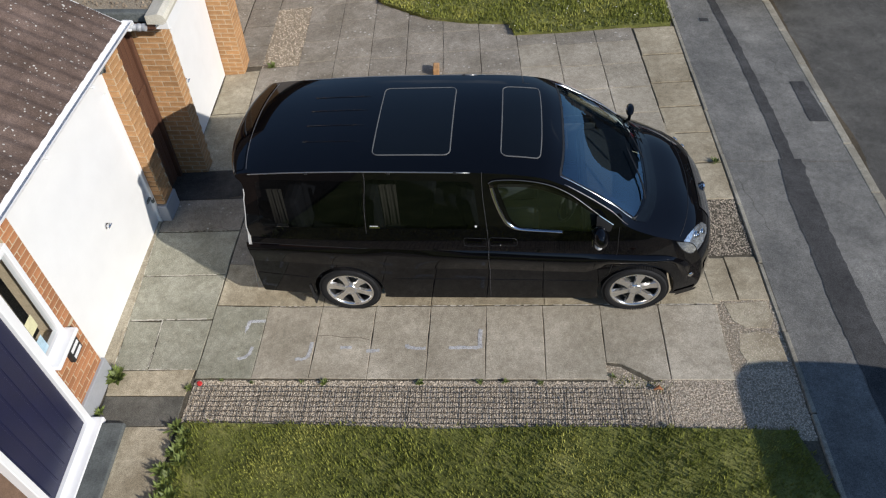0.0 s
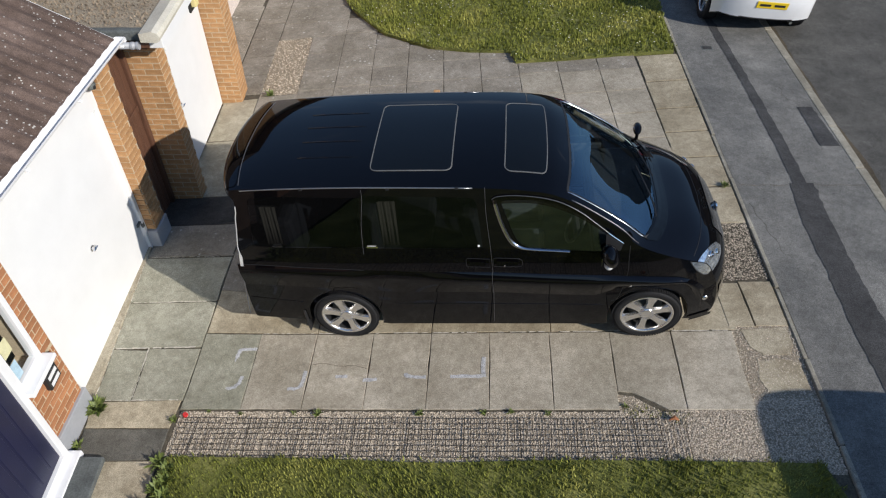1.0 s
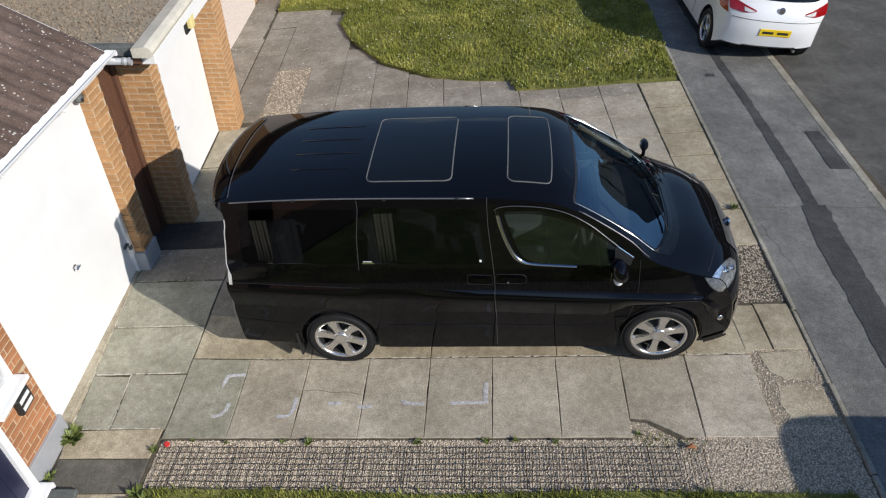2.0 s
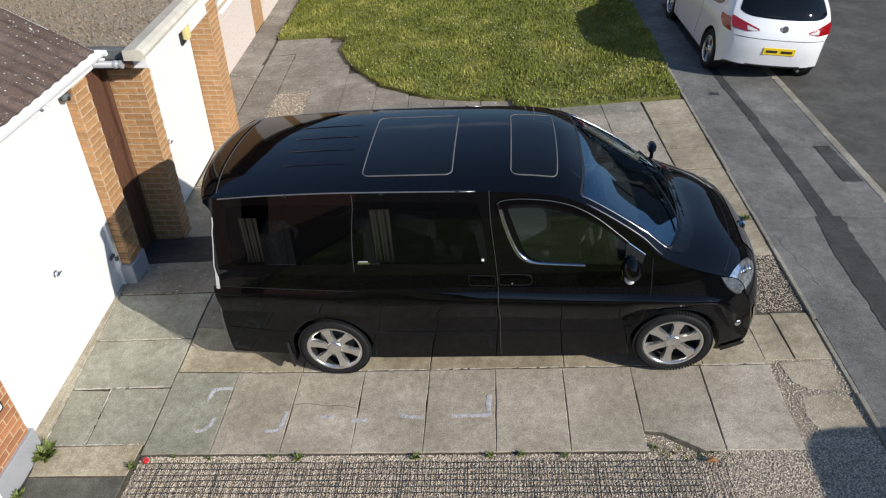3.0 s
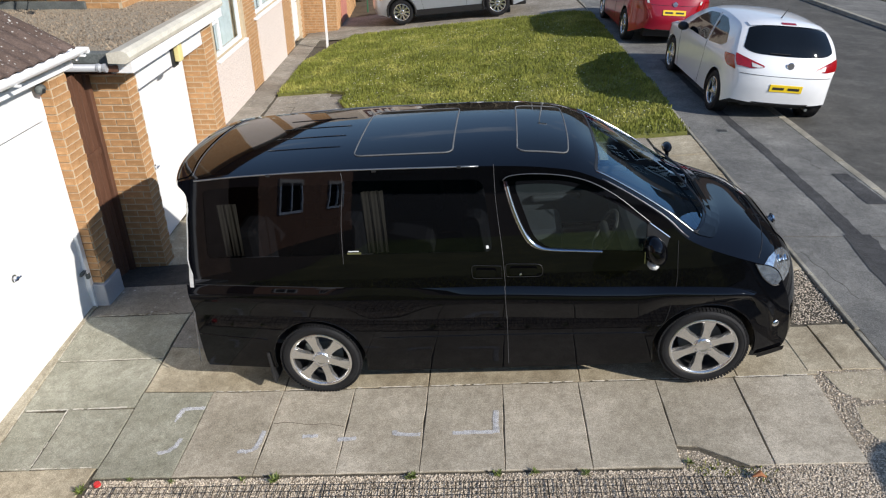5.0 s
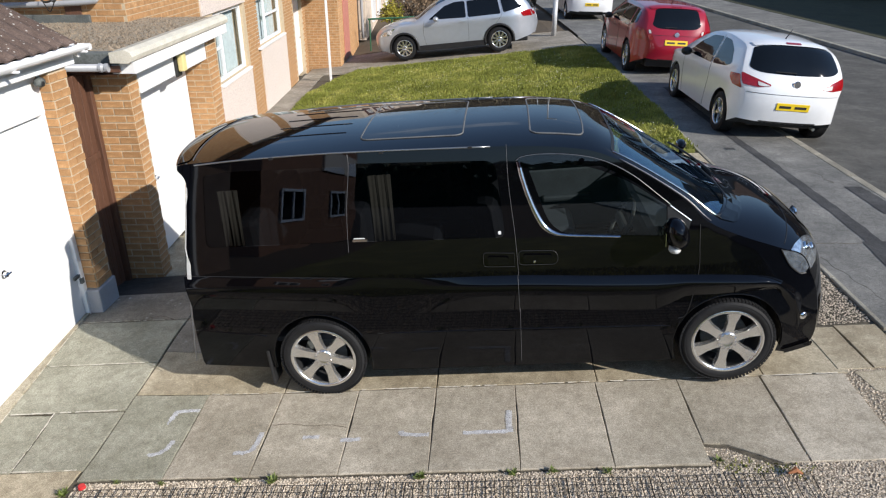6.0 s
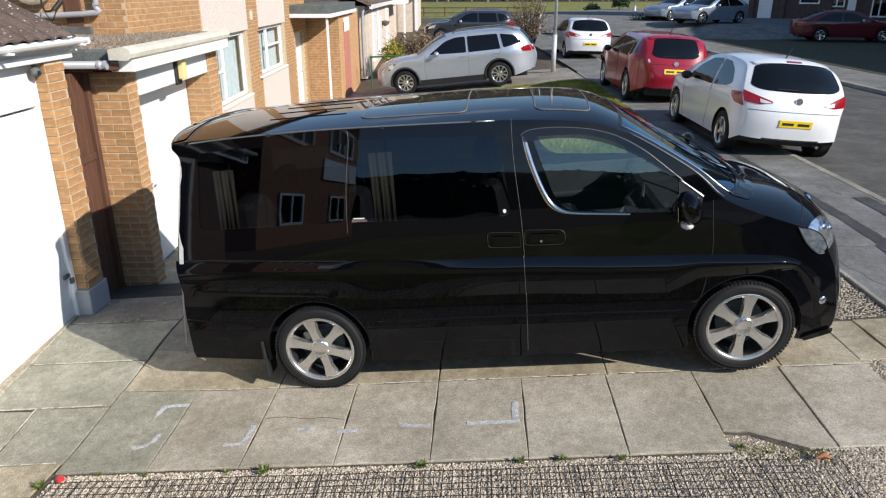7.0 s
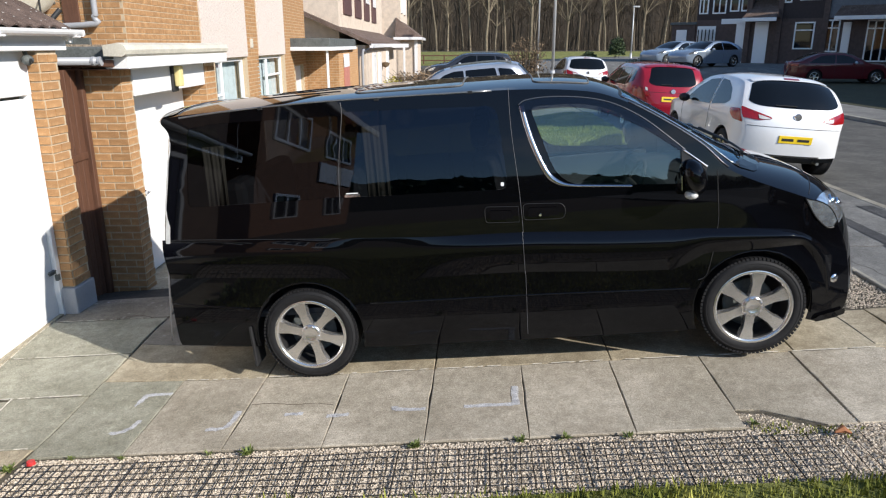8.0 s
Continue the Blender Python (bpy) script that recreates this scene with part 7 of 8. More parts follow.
def make_car(name, label, m, paint, spec, plates=True, group="", rim_mat=None, rack=False, clad=False, tails=True):
    c = thing(name, label, "car", m, group)
    half, wb, r = spec["half"], spec["wb"], spec["r"]
    w = generic_width(half, spec["nose"], wb, spec["tail"], spec["belt"], spec["top"], spec["tumble"])
    sh = Shell(spec["edge"], spec["centre"], w, crown=3.0)
    f, b = spec["screen"], spec["back"]
    ar = r + 0.05
    e = spec["edge"]
    bot = [(e[-1][0] + 0.05, e[-1][1] - 0.03)] + arch(0, r, ar, 0.25, 0.22) + arch(wb, r, ar, 0.22, 0.22) + [(e[0][0] - 0.1, e[0][1])]
    scr = rounded([(f[0], -0.92), (f[0], 0.92), (f[1], 0.93), (f[1], -0.93)], 0.12)
    bk = rounded([(b[0], -b[2]), (b[0] - 0.04, 0), (b[0], b[2]), (b[1] - 0.25, b[3]), (b[1], b[3] - 0.2), (b[1] + 0.06, 0), (b[1], 0.2 - b[3]), (b[1] - 0.25, -b[3])], [0.15, 0.3, 0.15, 0.15, 0.2, 0.3, 0.2, 0.15])
    body = sh.over()
    for s in (-1, 1):
        me = bpy.data.meshes.new("side")
        sd = sh.side(sh.outline(bot), s, step=0.11)
        sd.to_mesh(me)
        sd.free()
        body.from_mesh(me)
        bpy.data.meshes.remove(me)
    bmesh.ops.remove_doubles(body, verts=body.verts, dist=0.002)
    bmesh.ops.recalc_face_normals(body, faces=body.faces)
    part("body", body, paint, c, "", True)
    wins = spec["windows"]
    for s in (-1, 1):
        for poly in wins:
            part("window", sh.side(rounded(poly, 0.05), s, 0.003, 0.1), M_DARKGLASS, c, "dark side window", True)
        for line in spec["gaps"]:
            part("door_gap", sh.line(line, s, 0.003), M_PLASTIC, c)
        for x, z in spec["handles"]:
            part("handle", sh.side(rounded([(x - 0.09, z - 0.012), (x + 0.09, z - 0.012), (x + 0.09, z + 0.014), (x - 0.09, z + 0.014)], 0.01), s, 0.02, 0.05), paint, c)
        part("headlamp", sh.side(rounded(spec["lamp"], 0.03), s, 0.006, 0.06), M_LAMPGLASS, c, "clear headlamp", True)
        if tails:
            tl = part("tail_lamp", sh.side(rounded(spec["tail_side"], 0.03), s, 0.008, 0.06), M_TAIL, c, "red rear lamp", True)
            part("reverse_lens", sh.cap(rounded([(a * 0.35 + (spec["tail_rear"][3][0]) * 0.65, s * (q * 0.4 + spec["tail_rear"][3][1] * 0.6 + 0.03)) for a, q in spec["tail_rear"]], 0.02), 0.014, 0.1), M_PALELENS, tl, "pale reversing lens", True)
            part("tail_lamp_rear", sh.cap(rounded([(a, s * q) for a, q in spec["tail_rear"]], 0.06), 0.008, 0.1), M_TAIL, tl, "", True)
        mx, mz = spec["mirror"]
        mi = bmesh.new()
        bmesh.ops.create_icosphere(mi, subdivisions=2, radius=1.0)
        for v in mi.verts:
            v.co = Vector((v.co.x * 0.08 + mx, v.co.y * 0.1 + s * (half + 0.1), v.co.z * 0.075 + mz))
        part("door_mirror", mi, spec.get("mirror_mat", M_PLASTIC), c, "", True)
        if rack:
            part("roof_rail", tube(smooth_path([(x, s * (w(x, 1.5) - 0.13), z) for x, z in rack], 5), 0.018, 8), M_LEAD, c, "grey roof rail", True)
        if clad:
            part("arch_cladding", sh.line(arch(0, r, ar + 0.02, 0.26, 0.24)[::2], s, 0.035, 0.0, 2), M_PLASTIC, c, "black wheel-arch cladding", True)
            part("arch_cladding", sh.line(arch(wb, r, ar + 0.02, 0.24, 0.26)[::2], s, 0.035, 0.0, 2), M_PLASTIC, c, "", True)
            part("sill_cladding", sh.side([(ar, 0.22), (wb - ar, 0.22), (wb - ar, 0.38), (ar, 0.38)], s, 0.012, 0.12), M_PLASTIC, c)
    part("windscreen", sh.cap(scr, 0.003), M_DARKGLASS, c, "", True)
    part("rear_window", sh.cap(bk, 0.004, 0.1), M_DARKGLASS, c, "dark rear window", True)
    part("roof_spoiler", sh.cap(rounded([(b[0] - 0.42, -0.88), (b[0] - 0.42, 0.88), (b[0] - 0.02, 0.84), (b[0] + 0.0, 0), (b[0] - 0.02, -0.84)], 0.06), 0.014, 0.1), paint, c, "", True)
    part("brake_light", sh.cap(rounded([(b[0] - 0.2, -0.17), (b[0] - 0.2, 0.17), (b[0] - 0.06, 0.17), (b[0] - 0.06, -0.17)], 0.03), 0.02), M_TAIL, c)
    part("rear_wiper", tube([tuple(sh.at(b[1] - 0.08, q) + sh.normal(b[1] - 0.08, q) * 0.02) for q in np.linspace(0.02, 0.42, 5)], 0.008, 5), M_PLASTIC, c)
    part("antenna", tube([(spec["roof_back"] + 0.12, 0, spec["top"] - 0.02), (spec["roof_back"] - 0.05, 0, spec["top"] + 0.16)], [0.012, 0.003], 6), M_PLASTIC, c)
    if plates:
        sp = spec["plate"]
        pp = sh.at(sp, 0)
        nn = sh.normal(sp, 0)
        rot = Matrix.Translation(pp - nn * 0.003) @ pose(0, 0, 0, 0, math.degrees(math.asin(max(-1, min(1, nn.z)))) * 1.0, 0)
        pl = part("number_plate", box(-0.008, 0.004, -0.245, 0.245, -0.055, 0.055, 0.004, rot), M_PLATE_Y, c, "yellow rear number plate")
        part("bar", box(-0.013, -0.009, -0.2, -0.03, -0.018, 0.018, 0, rot), M_INK, pl)
        part("bar", box(-0.013, -0.009, 0.03, 0.2, -0.018, 0.018, 0, rot), M_INK, pl)
    car_base(c, wb, r, r * 0.66, half, 0.2, spec["spokes"], 0.2, e[-1][0] + 0.15, e[0][0] - 0.25, rim_mat, 0.06, arch_r=ar + 0.01)
    part("bumper_shadow_line", tube([tuple(sh.at(spec["plate"] - 0.75, q) + sh.normal(spec["plate"] - 0.75, q) * 0.001) for q in np.linspace(-0.97, 0.97, 23)], 0.004, 5), M_PLASTIC, c)
    part("diffuser", sh.cap(rounded([(14.86, -0.6), (14.86, 0.6), (14.98, 0.6), (14.98, -0.6)], 0.05), 0.006), M_PLASTIC, c, "black lower bumper panel", True)
    part("badge", lathe([(0.0, 0.012), (0.03, 0.012), (0.048, 0.012), (0.055, 0.0)], 20, Matrix.Translation(sh.at(spec["badge"], 0) + sh.normal(spec["badge"], 0) * 0.014) @ pose(0, 0, 0, 0, 0, 90)), M_CHROME, c, "round chrome badge")
    part("exhaust", tube([(e[-1][0] + 0.3, -0.5, 0.24), (e[-1][0] + 0.02, -0.5, 0.23)], 0.025, 8), M_LEAD, c)
    return c, sh


HATCH = dict(half=0.84, wb=2.51, r=0.312, nose=0.22, tail=0.3, belt=0.9, top=1.47, tumble=0.25, spokes=5,
    edge=[(3.12, 0.25), (3.2, 0.4), (3.18, 0.6), (3.05, 0.74), (2.75, 0.86), (2.32, 0.945), (1.92, 1.16), (1.45, 1.355), (0.9, 1.415), (0.3, 1.395), (-0.1, 1.335), (-0.3, 1.18), (-0.43, 0.98), (-0.53, 0.8), (-0.57, 0.58), (-0.52, 0.34)],
    centre=[(3.3, 0.25), (3.36, 0.4), (3.34, 0.6), (3.2, 0.78), (2.9, 0.92), (2.42, 1.0), (2.02, 1.22), (1.55, 1.41), (0.9, 1.48), (0.3, 1.475), (-0.2, 1.415), (-0.47, 1.2), (-0.6, 0.98), (-0.69, 0.8), (-0.71, 0.58), (-0.65, 0.32)],
    screen=(5.1, 6.95), back=(10.12, 11.75, 0.86, 0.9), plate=14.0, badge=12.45, mirror=(1.75, 0.97), roof_back=0.0,
    windows=[[(1.98, 0.935), (1.62, 1.19), (1.3, 1.325), (0.88, 1.36), (0.74, 0.945)], [(0.68, 0.95), (0.81, 1.36), (0.5, 1.345), (0.2, 1.235), (-0.02, 1.06), (0.12, 1.0)]],
    gaps=[[(0.86, 1.38), (0.71, 0.92), (0.72, 0.6), (0.78, 0.24)], [(2.05, 0.94), (2.1, 0.7), (2.05, 0.5), (1.98, 0.24)]], handles=[(0.92, 0.83)],
    lamp=[(2.72, 0.85), (2.95, 0.75), (3.12, 0.66), (3.05, 0.6), (2.85, 0.7)], tail_side=[(-0.52, 0.78), (-0.43, 0.975), (-0.16, 0.965), (-0.22, 0.9), (-0.36, 0.81)], tail_rear=[(11.85, 1.0), (12.75, 1.0), (12.85, 0.74), (12.7, 0.5), (12.55, 0.5), (12.2, 0.74)])
SUV = dict(half=0.88, wb=2.67, r=0.345, nose=0.2, tail=0.3, belt=0.97, top=1.51, tumble=0.28, spokes=5,
    edge=[(3.3, 0.35), (3.36, 0.528), (3.34, 0.751), (3.15, 0.884), (2.8, 0.964), (2.35, 1.018), (1.95, 1.24), (1.55, 1.427), (0.9, 1.462), (0.2, 1.445), (-0.35, 1.391), (-0.55, 1.24), (-0.65, 1.0), (-0.7, 0.84), (-0.74, 0.617), (-0.7, 0.4)],
    centre=[(3.45, 0.35), (3.5, 0.528), (3.46, 0.768), (3.28, 0.928), (2.9, 1.018), (2.45, 1.071), (2.05, 1.302), (1.62, 1.471), (0.9, 1.52), (0.2, 1.511), (-0.38, 1.462), (-0.62, 1.267), (-0.74, 1.0), (-0.8, 0.84), (-0.85, 0.617), (-0.8, 0.38)],
    screen=(5.1, 6.95), back=(10.25, 11.85, 0.72, 0.84), plate=13.4, badge=12.5, mirror=(1.85, 1.03), roof_back=-0.1,
    windows=[[(2.05, 1.018), (1.6, 1.302), (1.3, 1.373), (1.05, 1.373), (1.03, 0.991)], [(0.98, 0.991), (1.0, 1.373), (0.2, 1.373), (0.1, 1.0)], [(0.02, 1.018), (0.1, 1.373), (-0.3, 1.32), (-0.38, 1.107)]],
    gaps=[[(1.0, 1.418), (0.98, 0.84), (1.0, 0.3)], [(0.08, 1.373), (0.05, 0.928), (0.3, 0.573)], [(2.1, 1.018), (2.15, 0.661), (2.1, 0.3)]], handles=[(1.15, 0.911), (0.2, 0.911)],
    lamp=[(2.95, 0.928), (3.2, 0.866), (3.3, 0.733), (3.0, 0.751)], tail_side=[(-0.68, 0.768), (-0.62, 1.0), (-0.45, 0.973), (-0.5, 0.795)], tail_rear=[(12.0, 1.0), (13.2, 1.0), (13.2, 0.82), (12.05, 0.84)])
ESTATE = dict(half=0.91, wb=2.745, r=0.345, nose=0.2, tail=0.14, belt=1.0, top=1.6, tumble=0.25, spokes=10,
    edge=[(3.42, 0.3), (3.5, 0.5), (3.47, 0.72), (3.25, 0.88), (2.85, 0.98), (2.35, 1.05), (1.85, 1.34), (1.4, 1.52), (0.8, 1.55), (0.1, 1.53), (-0.55, 1.45), (-0.78, 1.25), (-0.9, 1.05), (-0.97, 0.9), (-1.0, 0.65), (-0.95, 0.4)],
    centre=[(3.6, 0.3), (3.66, 0.5), (3.63, 0.74), (3.4, 0.93), (2.98, 1.04), (2.45, 1.1), (1.95, 1.4), (1.5, 1.57), (0.8, 1.61), (0.1, 1.6), (-0.6, 1.54), (-0.9, 1.28), (-1.02, 1.05), (-1.08, 0.9), (-1.12, 0.65), (-1.05, 0.38)],
    screen=(5.1, 6.95), back=(10.2, 12.0, 0.8, 0.84), plate=13.2, badge=12.6, mirror=(1.75, 1.07), roof_back=-0.2,
    windows=[[(1.98, 1.06), (1.5, 1.38), (1.2, 1.46), (0.92, 1.46), (0.9, 1.03)], [(0.84, 1.03), (0.86, 1.46), (0.0, 1.45), (-0.08, 1.04)], [(-0.16, 1.06), (-0.08, 1.44), (-0.45, 1.38), (-0.7, 1.16)]],
    gaps=[[(0.87, 1.5), (0.85, 0.9), (0.88, 0.3)], [(-0.06, 1.45), (-0.1, 1.0), (0.3, 0.6)], [(2.1, 1.05), (2.15, 0.7), (2.08, 0.3)]], handles=[(1.0, 0.92), (0.05, 0.93)],
    lamp=[(2.95, 0.93), (3.3, 0.82), (3.44, 0.7), (3.1, 0.74)], tail_side=[(-0.96, 0.88), (-0.9, 1.06), (-0.62, 1.03), (-0.7, 0.9)], tail_rear=[(12.0, 1.0), (13.0, 1.0), (13.0, 0.7), (12.1, 0.74)], mirror_mat=M_SILVER)
SALOON = dict(ESTATE, spokes=5, top=1.46, r=0.32,
    edge=[(3.42, 0.3), (3.5, 0.5), (3.47, 0.68), (3.25, 0.8), (2.85, 0.88), (2.35, 0.95), (1.85, 1.2), (1.4, 1.37), (0.8, 1.41), (0.2, 1.38), (-0.3, 1.2), (-0.65, 1.02), (-0.95, 0.98), (-1.05, 0.88), (-1.1, 0.65), (-1.05, 0.35)],
    centre=[(3.6, 0.3), (3.66, 0.5), (3.63, 0.7), (3.4, 0.85), (2.98, 0.95), (2.45, 1.0), (1.95, 1.26), (1.5, 1.42), (0.8, 1.47), (0.2, 1.44), (-0.35, 1.27), (-0.75, 1.08), (-1.08, 1.04), (-1.17, 0.92), (-1.2, 0.65), (-1.15, 0.33)],
    back=(9.2, 10.9, 0.8, 0.84), belt=0.92, windows=[[(1.98, 0.96), (1.5, 1.26), (1.2, 1.33), (0.92, 1.33), (0.9, 0.94)], [(0.84, 0.94), (0.86, 1.33), (0.3, 1.31), (-0.1, 1.12), (-0.3, 0.96)]], handles=[(1.0, 0.84), (0.1, 0.84)],
    tail_side=[(-1.05, 0.82), (-0.98, 0.95), (-0.7, 0.93), (-0.8, 0.82)], mirror=(1.75, 0.98))

# the street's parked cars
white_car, _ = make_car("hatchback_car", "white three-door hatchback parked half on the pavement", pose(5.1, 11.1, 0.235, 4.0, 0, 88.5), M_WHITECAR, HATCH)
red_car, _ = make_car("suv_car", "dark red tall hatchback parked on the kerb", pose(4.95, 16.45, 0.25, 2.6, 0, 88.5), M_RED, SUV)
far_car, _ = make_car("hatchback_car", "white small hatchback parked further along the street", pose(5.25, 27.1, 0.25, 1.5, 0, 90), M_WHITECAR, HATCH)
silver_car, _ = make_car("estate_car", "silver estate car with roof rails on sloping drive", Matrix.Translation((1.65, 21.5, gz(1.65, 21.5) + 0.01)) @ Matrix.Rotation(radians(175), 4, "Z") @ Matrix.Rotation(radians(5.9), 4, "Y"), M_SILVER, ESTATE, rack=[(1.3, 1.53), (1.1, 1.62), (0.0, 1.62), (-0.5, 1.53)], clad=True, plates=False)
dark_car, _ = make_car("estate_car", "dark grey estate car with roof rails", pose(2.6, 37.5, 0.15, 0, 0, 176), M_NAVYCAR, ESTATE, rack=[(1.3, 1.53), (1.1, 1.62), (0.0, 1.62), (-0.5, 1.53)], plates=False)
dark2, _ = make_car("suv_car", "dark blue off-roader parked behind another car", pose(2.9, 41.5, 0.15, 0, 0, 174), M_NAVYCAR, SUV, plates=False)
sal1, _ = make_car("saloon_car", "silver saloon car parked before the terrace", pose(16.4, 42.6, BANK, 0, 0, 205), M_BLUESILVER, SALOON, plates=False)
sal2, _ = make_car("saloon_car", "pale blue-silver saloon car parked before the terrace", pose(15.9, 46.6, BANK, 0, 0, 205), M_BLUESILVER, SALOON, plates=False)
mar, _ = make_car("saloon_car", "dark maroon car standing in deep shade", pose(18.3, 36.0, 0.3, 0, 0, -12), M_MAROON, SALOON, plates=False)
# unseen car, added to cast the round-cornered shadow on the near drive
teal_car, _ = make_car("suv_car", "unseen dark green boxy car, placed to cast the near shadow", pose(5.5, 1.8, 0.25, -2.6, 0, -90), M_TEAL, SUV, plates=False)


# ---- street furniture and plants ----
def lamp_post(x, y, z, h, r=0.07):
    p = thing("lamp_post", "slim grey steel street lamp column", "street lamp", pose(x, y, z), "street lamp columns")
    part("base", tube([(0, 0, -0.1), (0, 0, 1.1)], [r * 1.5, r * 1.5], 12), M_POST, p, "", True)
    part("column", tube([(0, 0, 1.1), (0, 0, h)], [r, r * 0.6], 12), M_POST, p, "", True)
    part("lantern", box(-0.1, 0.5, -0.12, 0.12, h - 0.03, h + 0.1, 0.04), M_POST, p)


lamp_post(3.42, 22.9, EDGE_Z - 0.02, 7.5, 0.05)
lamp_post(5.45, 42.0, EDGE_Z - 0.02, 8.0, 0.05)
lamp_post(17.5, 67.5, ROAD_Z, 5.2)


def clump(name, label, category, x, y, z, rx, ry, h, count, size, material, seed, twigs=0):
    """A bush: a rounded cloud of leaf blades, denser inside, over a few stems."""
    r = random.Random(seed)
    c = thing(name, label, category, pose(x, y, z), "garden " + name + " plants")
    V, F = [], []
    for k in range(count):
        a, u = r.uniform(0, 6.28), r.uniform(-0.2, 1)
        d = r.uniform(0.45, 1.0) * (1 + 0.25 * noise.noise(Vector((math.cos(a) * 2, math.sin(a) * 2, u * 2 + seed))))
        rad = math.sqrt(max(0, 1 - u * u)) * d
        p = Vector((rx * rad * math.cos(a), ry * rad * math.sin(a), max(0.02, h * (0.45 + 0.55 * u * d))))
        e = Euler((r.uniform(0, 6), r.uniform(0, 6), r.uniform(0, 6))).to_matrix()
        s = size * r.uniform(0.5, 1.3)
        k0 = len(V)
        V += [tuple(p + e @ Vector(q)) for q in ((-s * 0.4, 0, 0), (0, -s, 0), (s * 0.4, 0, 0.1 * s), (0, s, 0))]
        F.append((k0, k0 + 1, k0 + 2, k0 + 3))
    from_arrays("foliage", V, F, material, c)
    bm = bmesh.new()
    for k in range(twigs or 7):
        a, l = r.uniform(0, 6.28), r.uniform(0.5, 1.0)
        tip = Vector((rx * l * math.cos(a), ry * l * math.sin(a), h * r.uniform(0.6, 1.05)))
        add_tube(bm, [(0.1 * rx * math.cos(a), 0.1 * ry * math.sin(a), 0), tuple(tip * 0.5 + Vector((0, 0, 0.1 * h))), tuple(tip)], [0.012 + 0.006 * h, 0.01, 0.004], 5, False)
    part("stem", bm, M_BARKD, c)["kind"] = "stuff"
    return c


clump("shrub", "brown winter shrub with bare twigs", "shrub", -0.9, 27.0, -0.05, 1.6, 1.0, 1.3, 1500, 0.06, M_SHRUB, 3, 60)
clump("shrub", "yellow-green shrub against cream wall", "shrub", -1.9, 26.3, -0.15, 0.5, 0.5, 1.2, 700, 0.06, mat("yellow_leaf", (0.3, 0.27, 0.03), 0.7, per=0.4, island=True, bump=0), 4)
clump("shrub", "bare brown hedge beside the drive", "shrub", 1.6, 28.5, 0.05, 2.0, 0.9, 1.25, 1800, 0.06, M_SHRUB, 5, 70)
clump("shrub", "tall bare brown shrub by the footway", "shrub", 3.3, 29.0, 0.2, 0.9, 0.9, 2.3, 1100, 0.05, M_SHRUB, 6, 90)
clump("bush", "dark clipped evergreen bush", "bush", 16.9, 70.5, 0.25, 0.85, 0.85, 2.5, 1800, 0.12, M_BUSH, 8)
clump("bush", "dark evergreen bush by the verge", "bush", 14.6, 72.5, 0.25, 0.8, 0.8, 1.2, 700, 0.14, M_BUSH, 9)
clump("hedge", "dark garden hedge in shade", "hedge", 13.5, 47.0, 0.3, 1.8, 0.8, 1.0, 1200, 0.1, M_BUSH, 11)

# weeds in the joints
WS_RAND = random.Random(21)


def weed(x, y, n, size, label="small green weed in a paving joint"):
    c = thing("weed", label, "weed", pose(x, y, gz(x, y)), "weeds in the joints")
    V, F = [], []
    for k in range(n):
        a, t = WS_RAND.uniform(0, 6.28), WS_RAND.uniform(0.2, 1.1)
        l, w = size * WS_RAND.uniform(0.5, 1.2), size * 0.14
        d, s = Vector((math.cos(a) * math.cos(t), math.sin(a) * math.cos(t), math.sin(t))), Vector((-math.sin(a), math.cos(a), 0))
        o = Vector((WS_RAND.uniform(-0.3, 0.3) * size, WS_RAND.uniform(-0.3, 0.3) * size, 0.0))
        k0 = len(V)
        V += [tuple(o), tuple(o + d * l * 0.5 + s * w), tuple(o + d * l), tuple(o + d * l * 0.5 - s * w)]
        F.append((k0, k0 + 1, k0 + 2, k0 + 3))
    from_arrays("leaves", V, F, M_WEED, c)


for u, v, n, s in ((0.62, -0.05, 24, 0.045), (1.15, -0.04, 20, 0.05), (1.38, -0.05, 60, 0.07), (2.35, -0.05, 60, 0.06), (2.95, -0.04, 40, 0.06), (3.2, -0.03, 30, 0.06), (3.55, -0.05, 20, 0.06), (4.25, 0.03, 30, 0.05), (-0.03, -0.12, 60, 0.07), (0.3, -0.03, 18, 0.05)):
    weed(*uv(u, v), n, s * 0.72)
weed(-3.42, 3.82, 90, 0.13, "rosette of green weed by the plinth")
weed(-3.46, 3.42, 30, 0.07)
weed(3.43, 6.62, 40, 0.07)
for k in range(10):
    weed(-2.6 + WS_RAND.uniform(-0.05, 0.12), 2.45 + k * 0.085, 60, 0.1, "ragged green weed along the lawn edge")
weed(-2.75, 9.66, 60, 0.1)

# turned-up turf at the end of the slabs
tuft = [uv(4.2, 0.02), uv(4.36, 0.05), uv(4.84, -0.06), uv(4.7, -0.14), uv(4.3, -0.06)]
tagged(blades("turf_edge", tuft, 170, 0.022, -0.01, M_GRASS, 31), "tuft of grass at the broken slab edge", "grass", kind="stuff")
lf = bmesh.new()
x, y = uv(4.66, -0.12)
add_tube(lf, [(x - 0.05, y, gz(x, y) + 0.02), (x, y + 0.02, gz(x, y) + 0.03), (x + 0.04, y, gz(x, y) + 0.015)], [0.006, 0.022, 0.005], 6)
tagged(obj("dead_leaf", lf, mat("dead_leaf", (0.3, 0.12, 0.05), 0.8)), "curled orange-brown dead leaf on gravel", "leaf")
x, y = uv(0.08, -0.07)
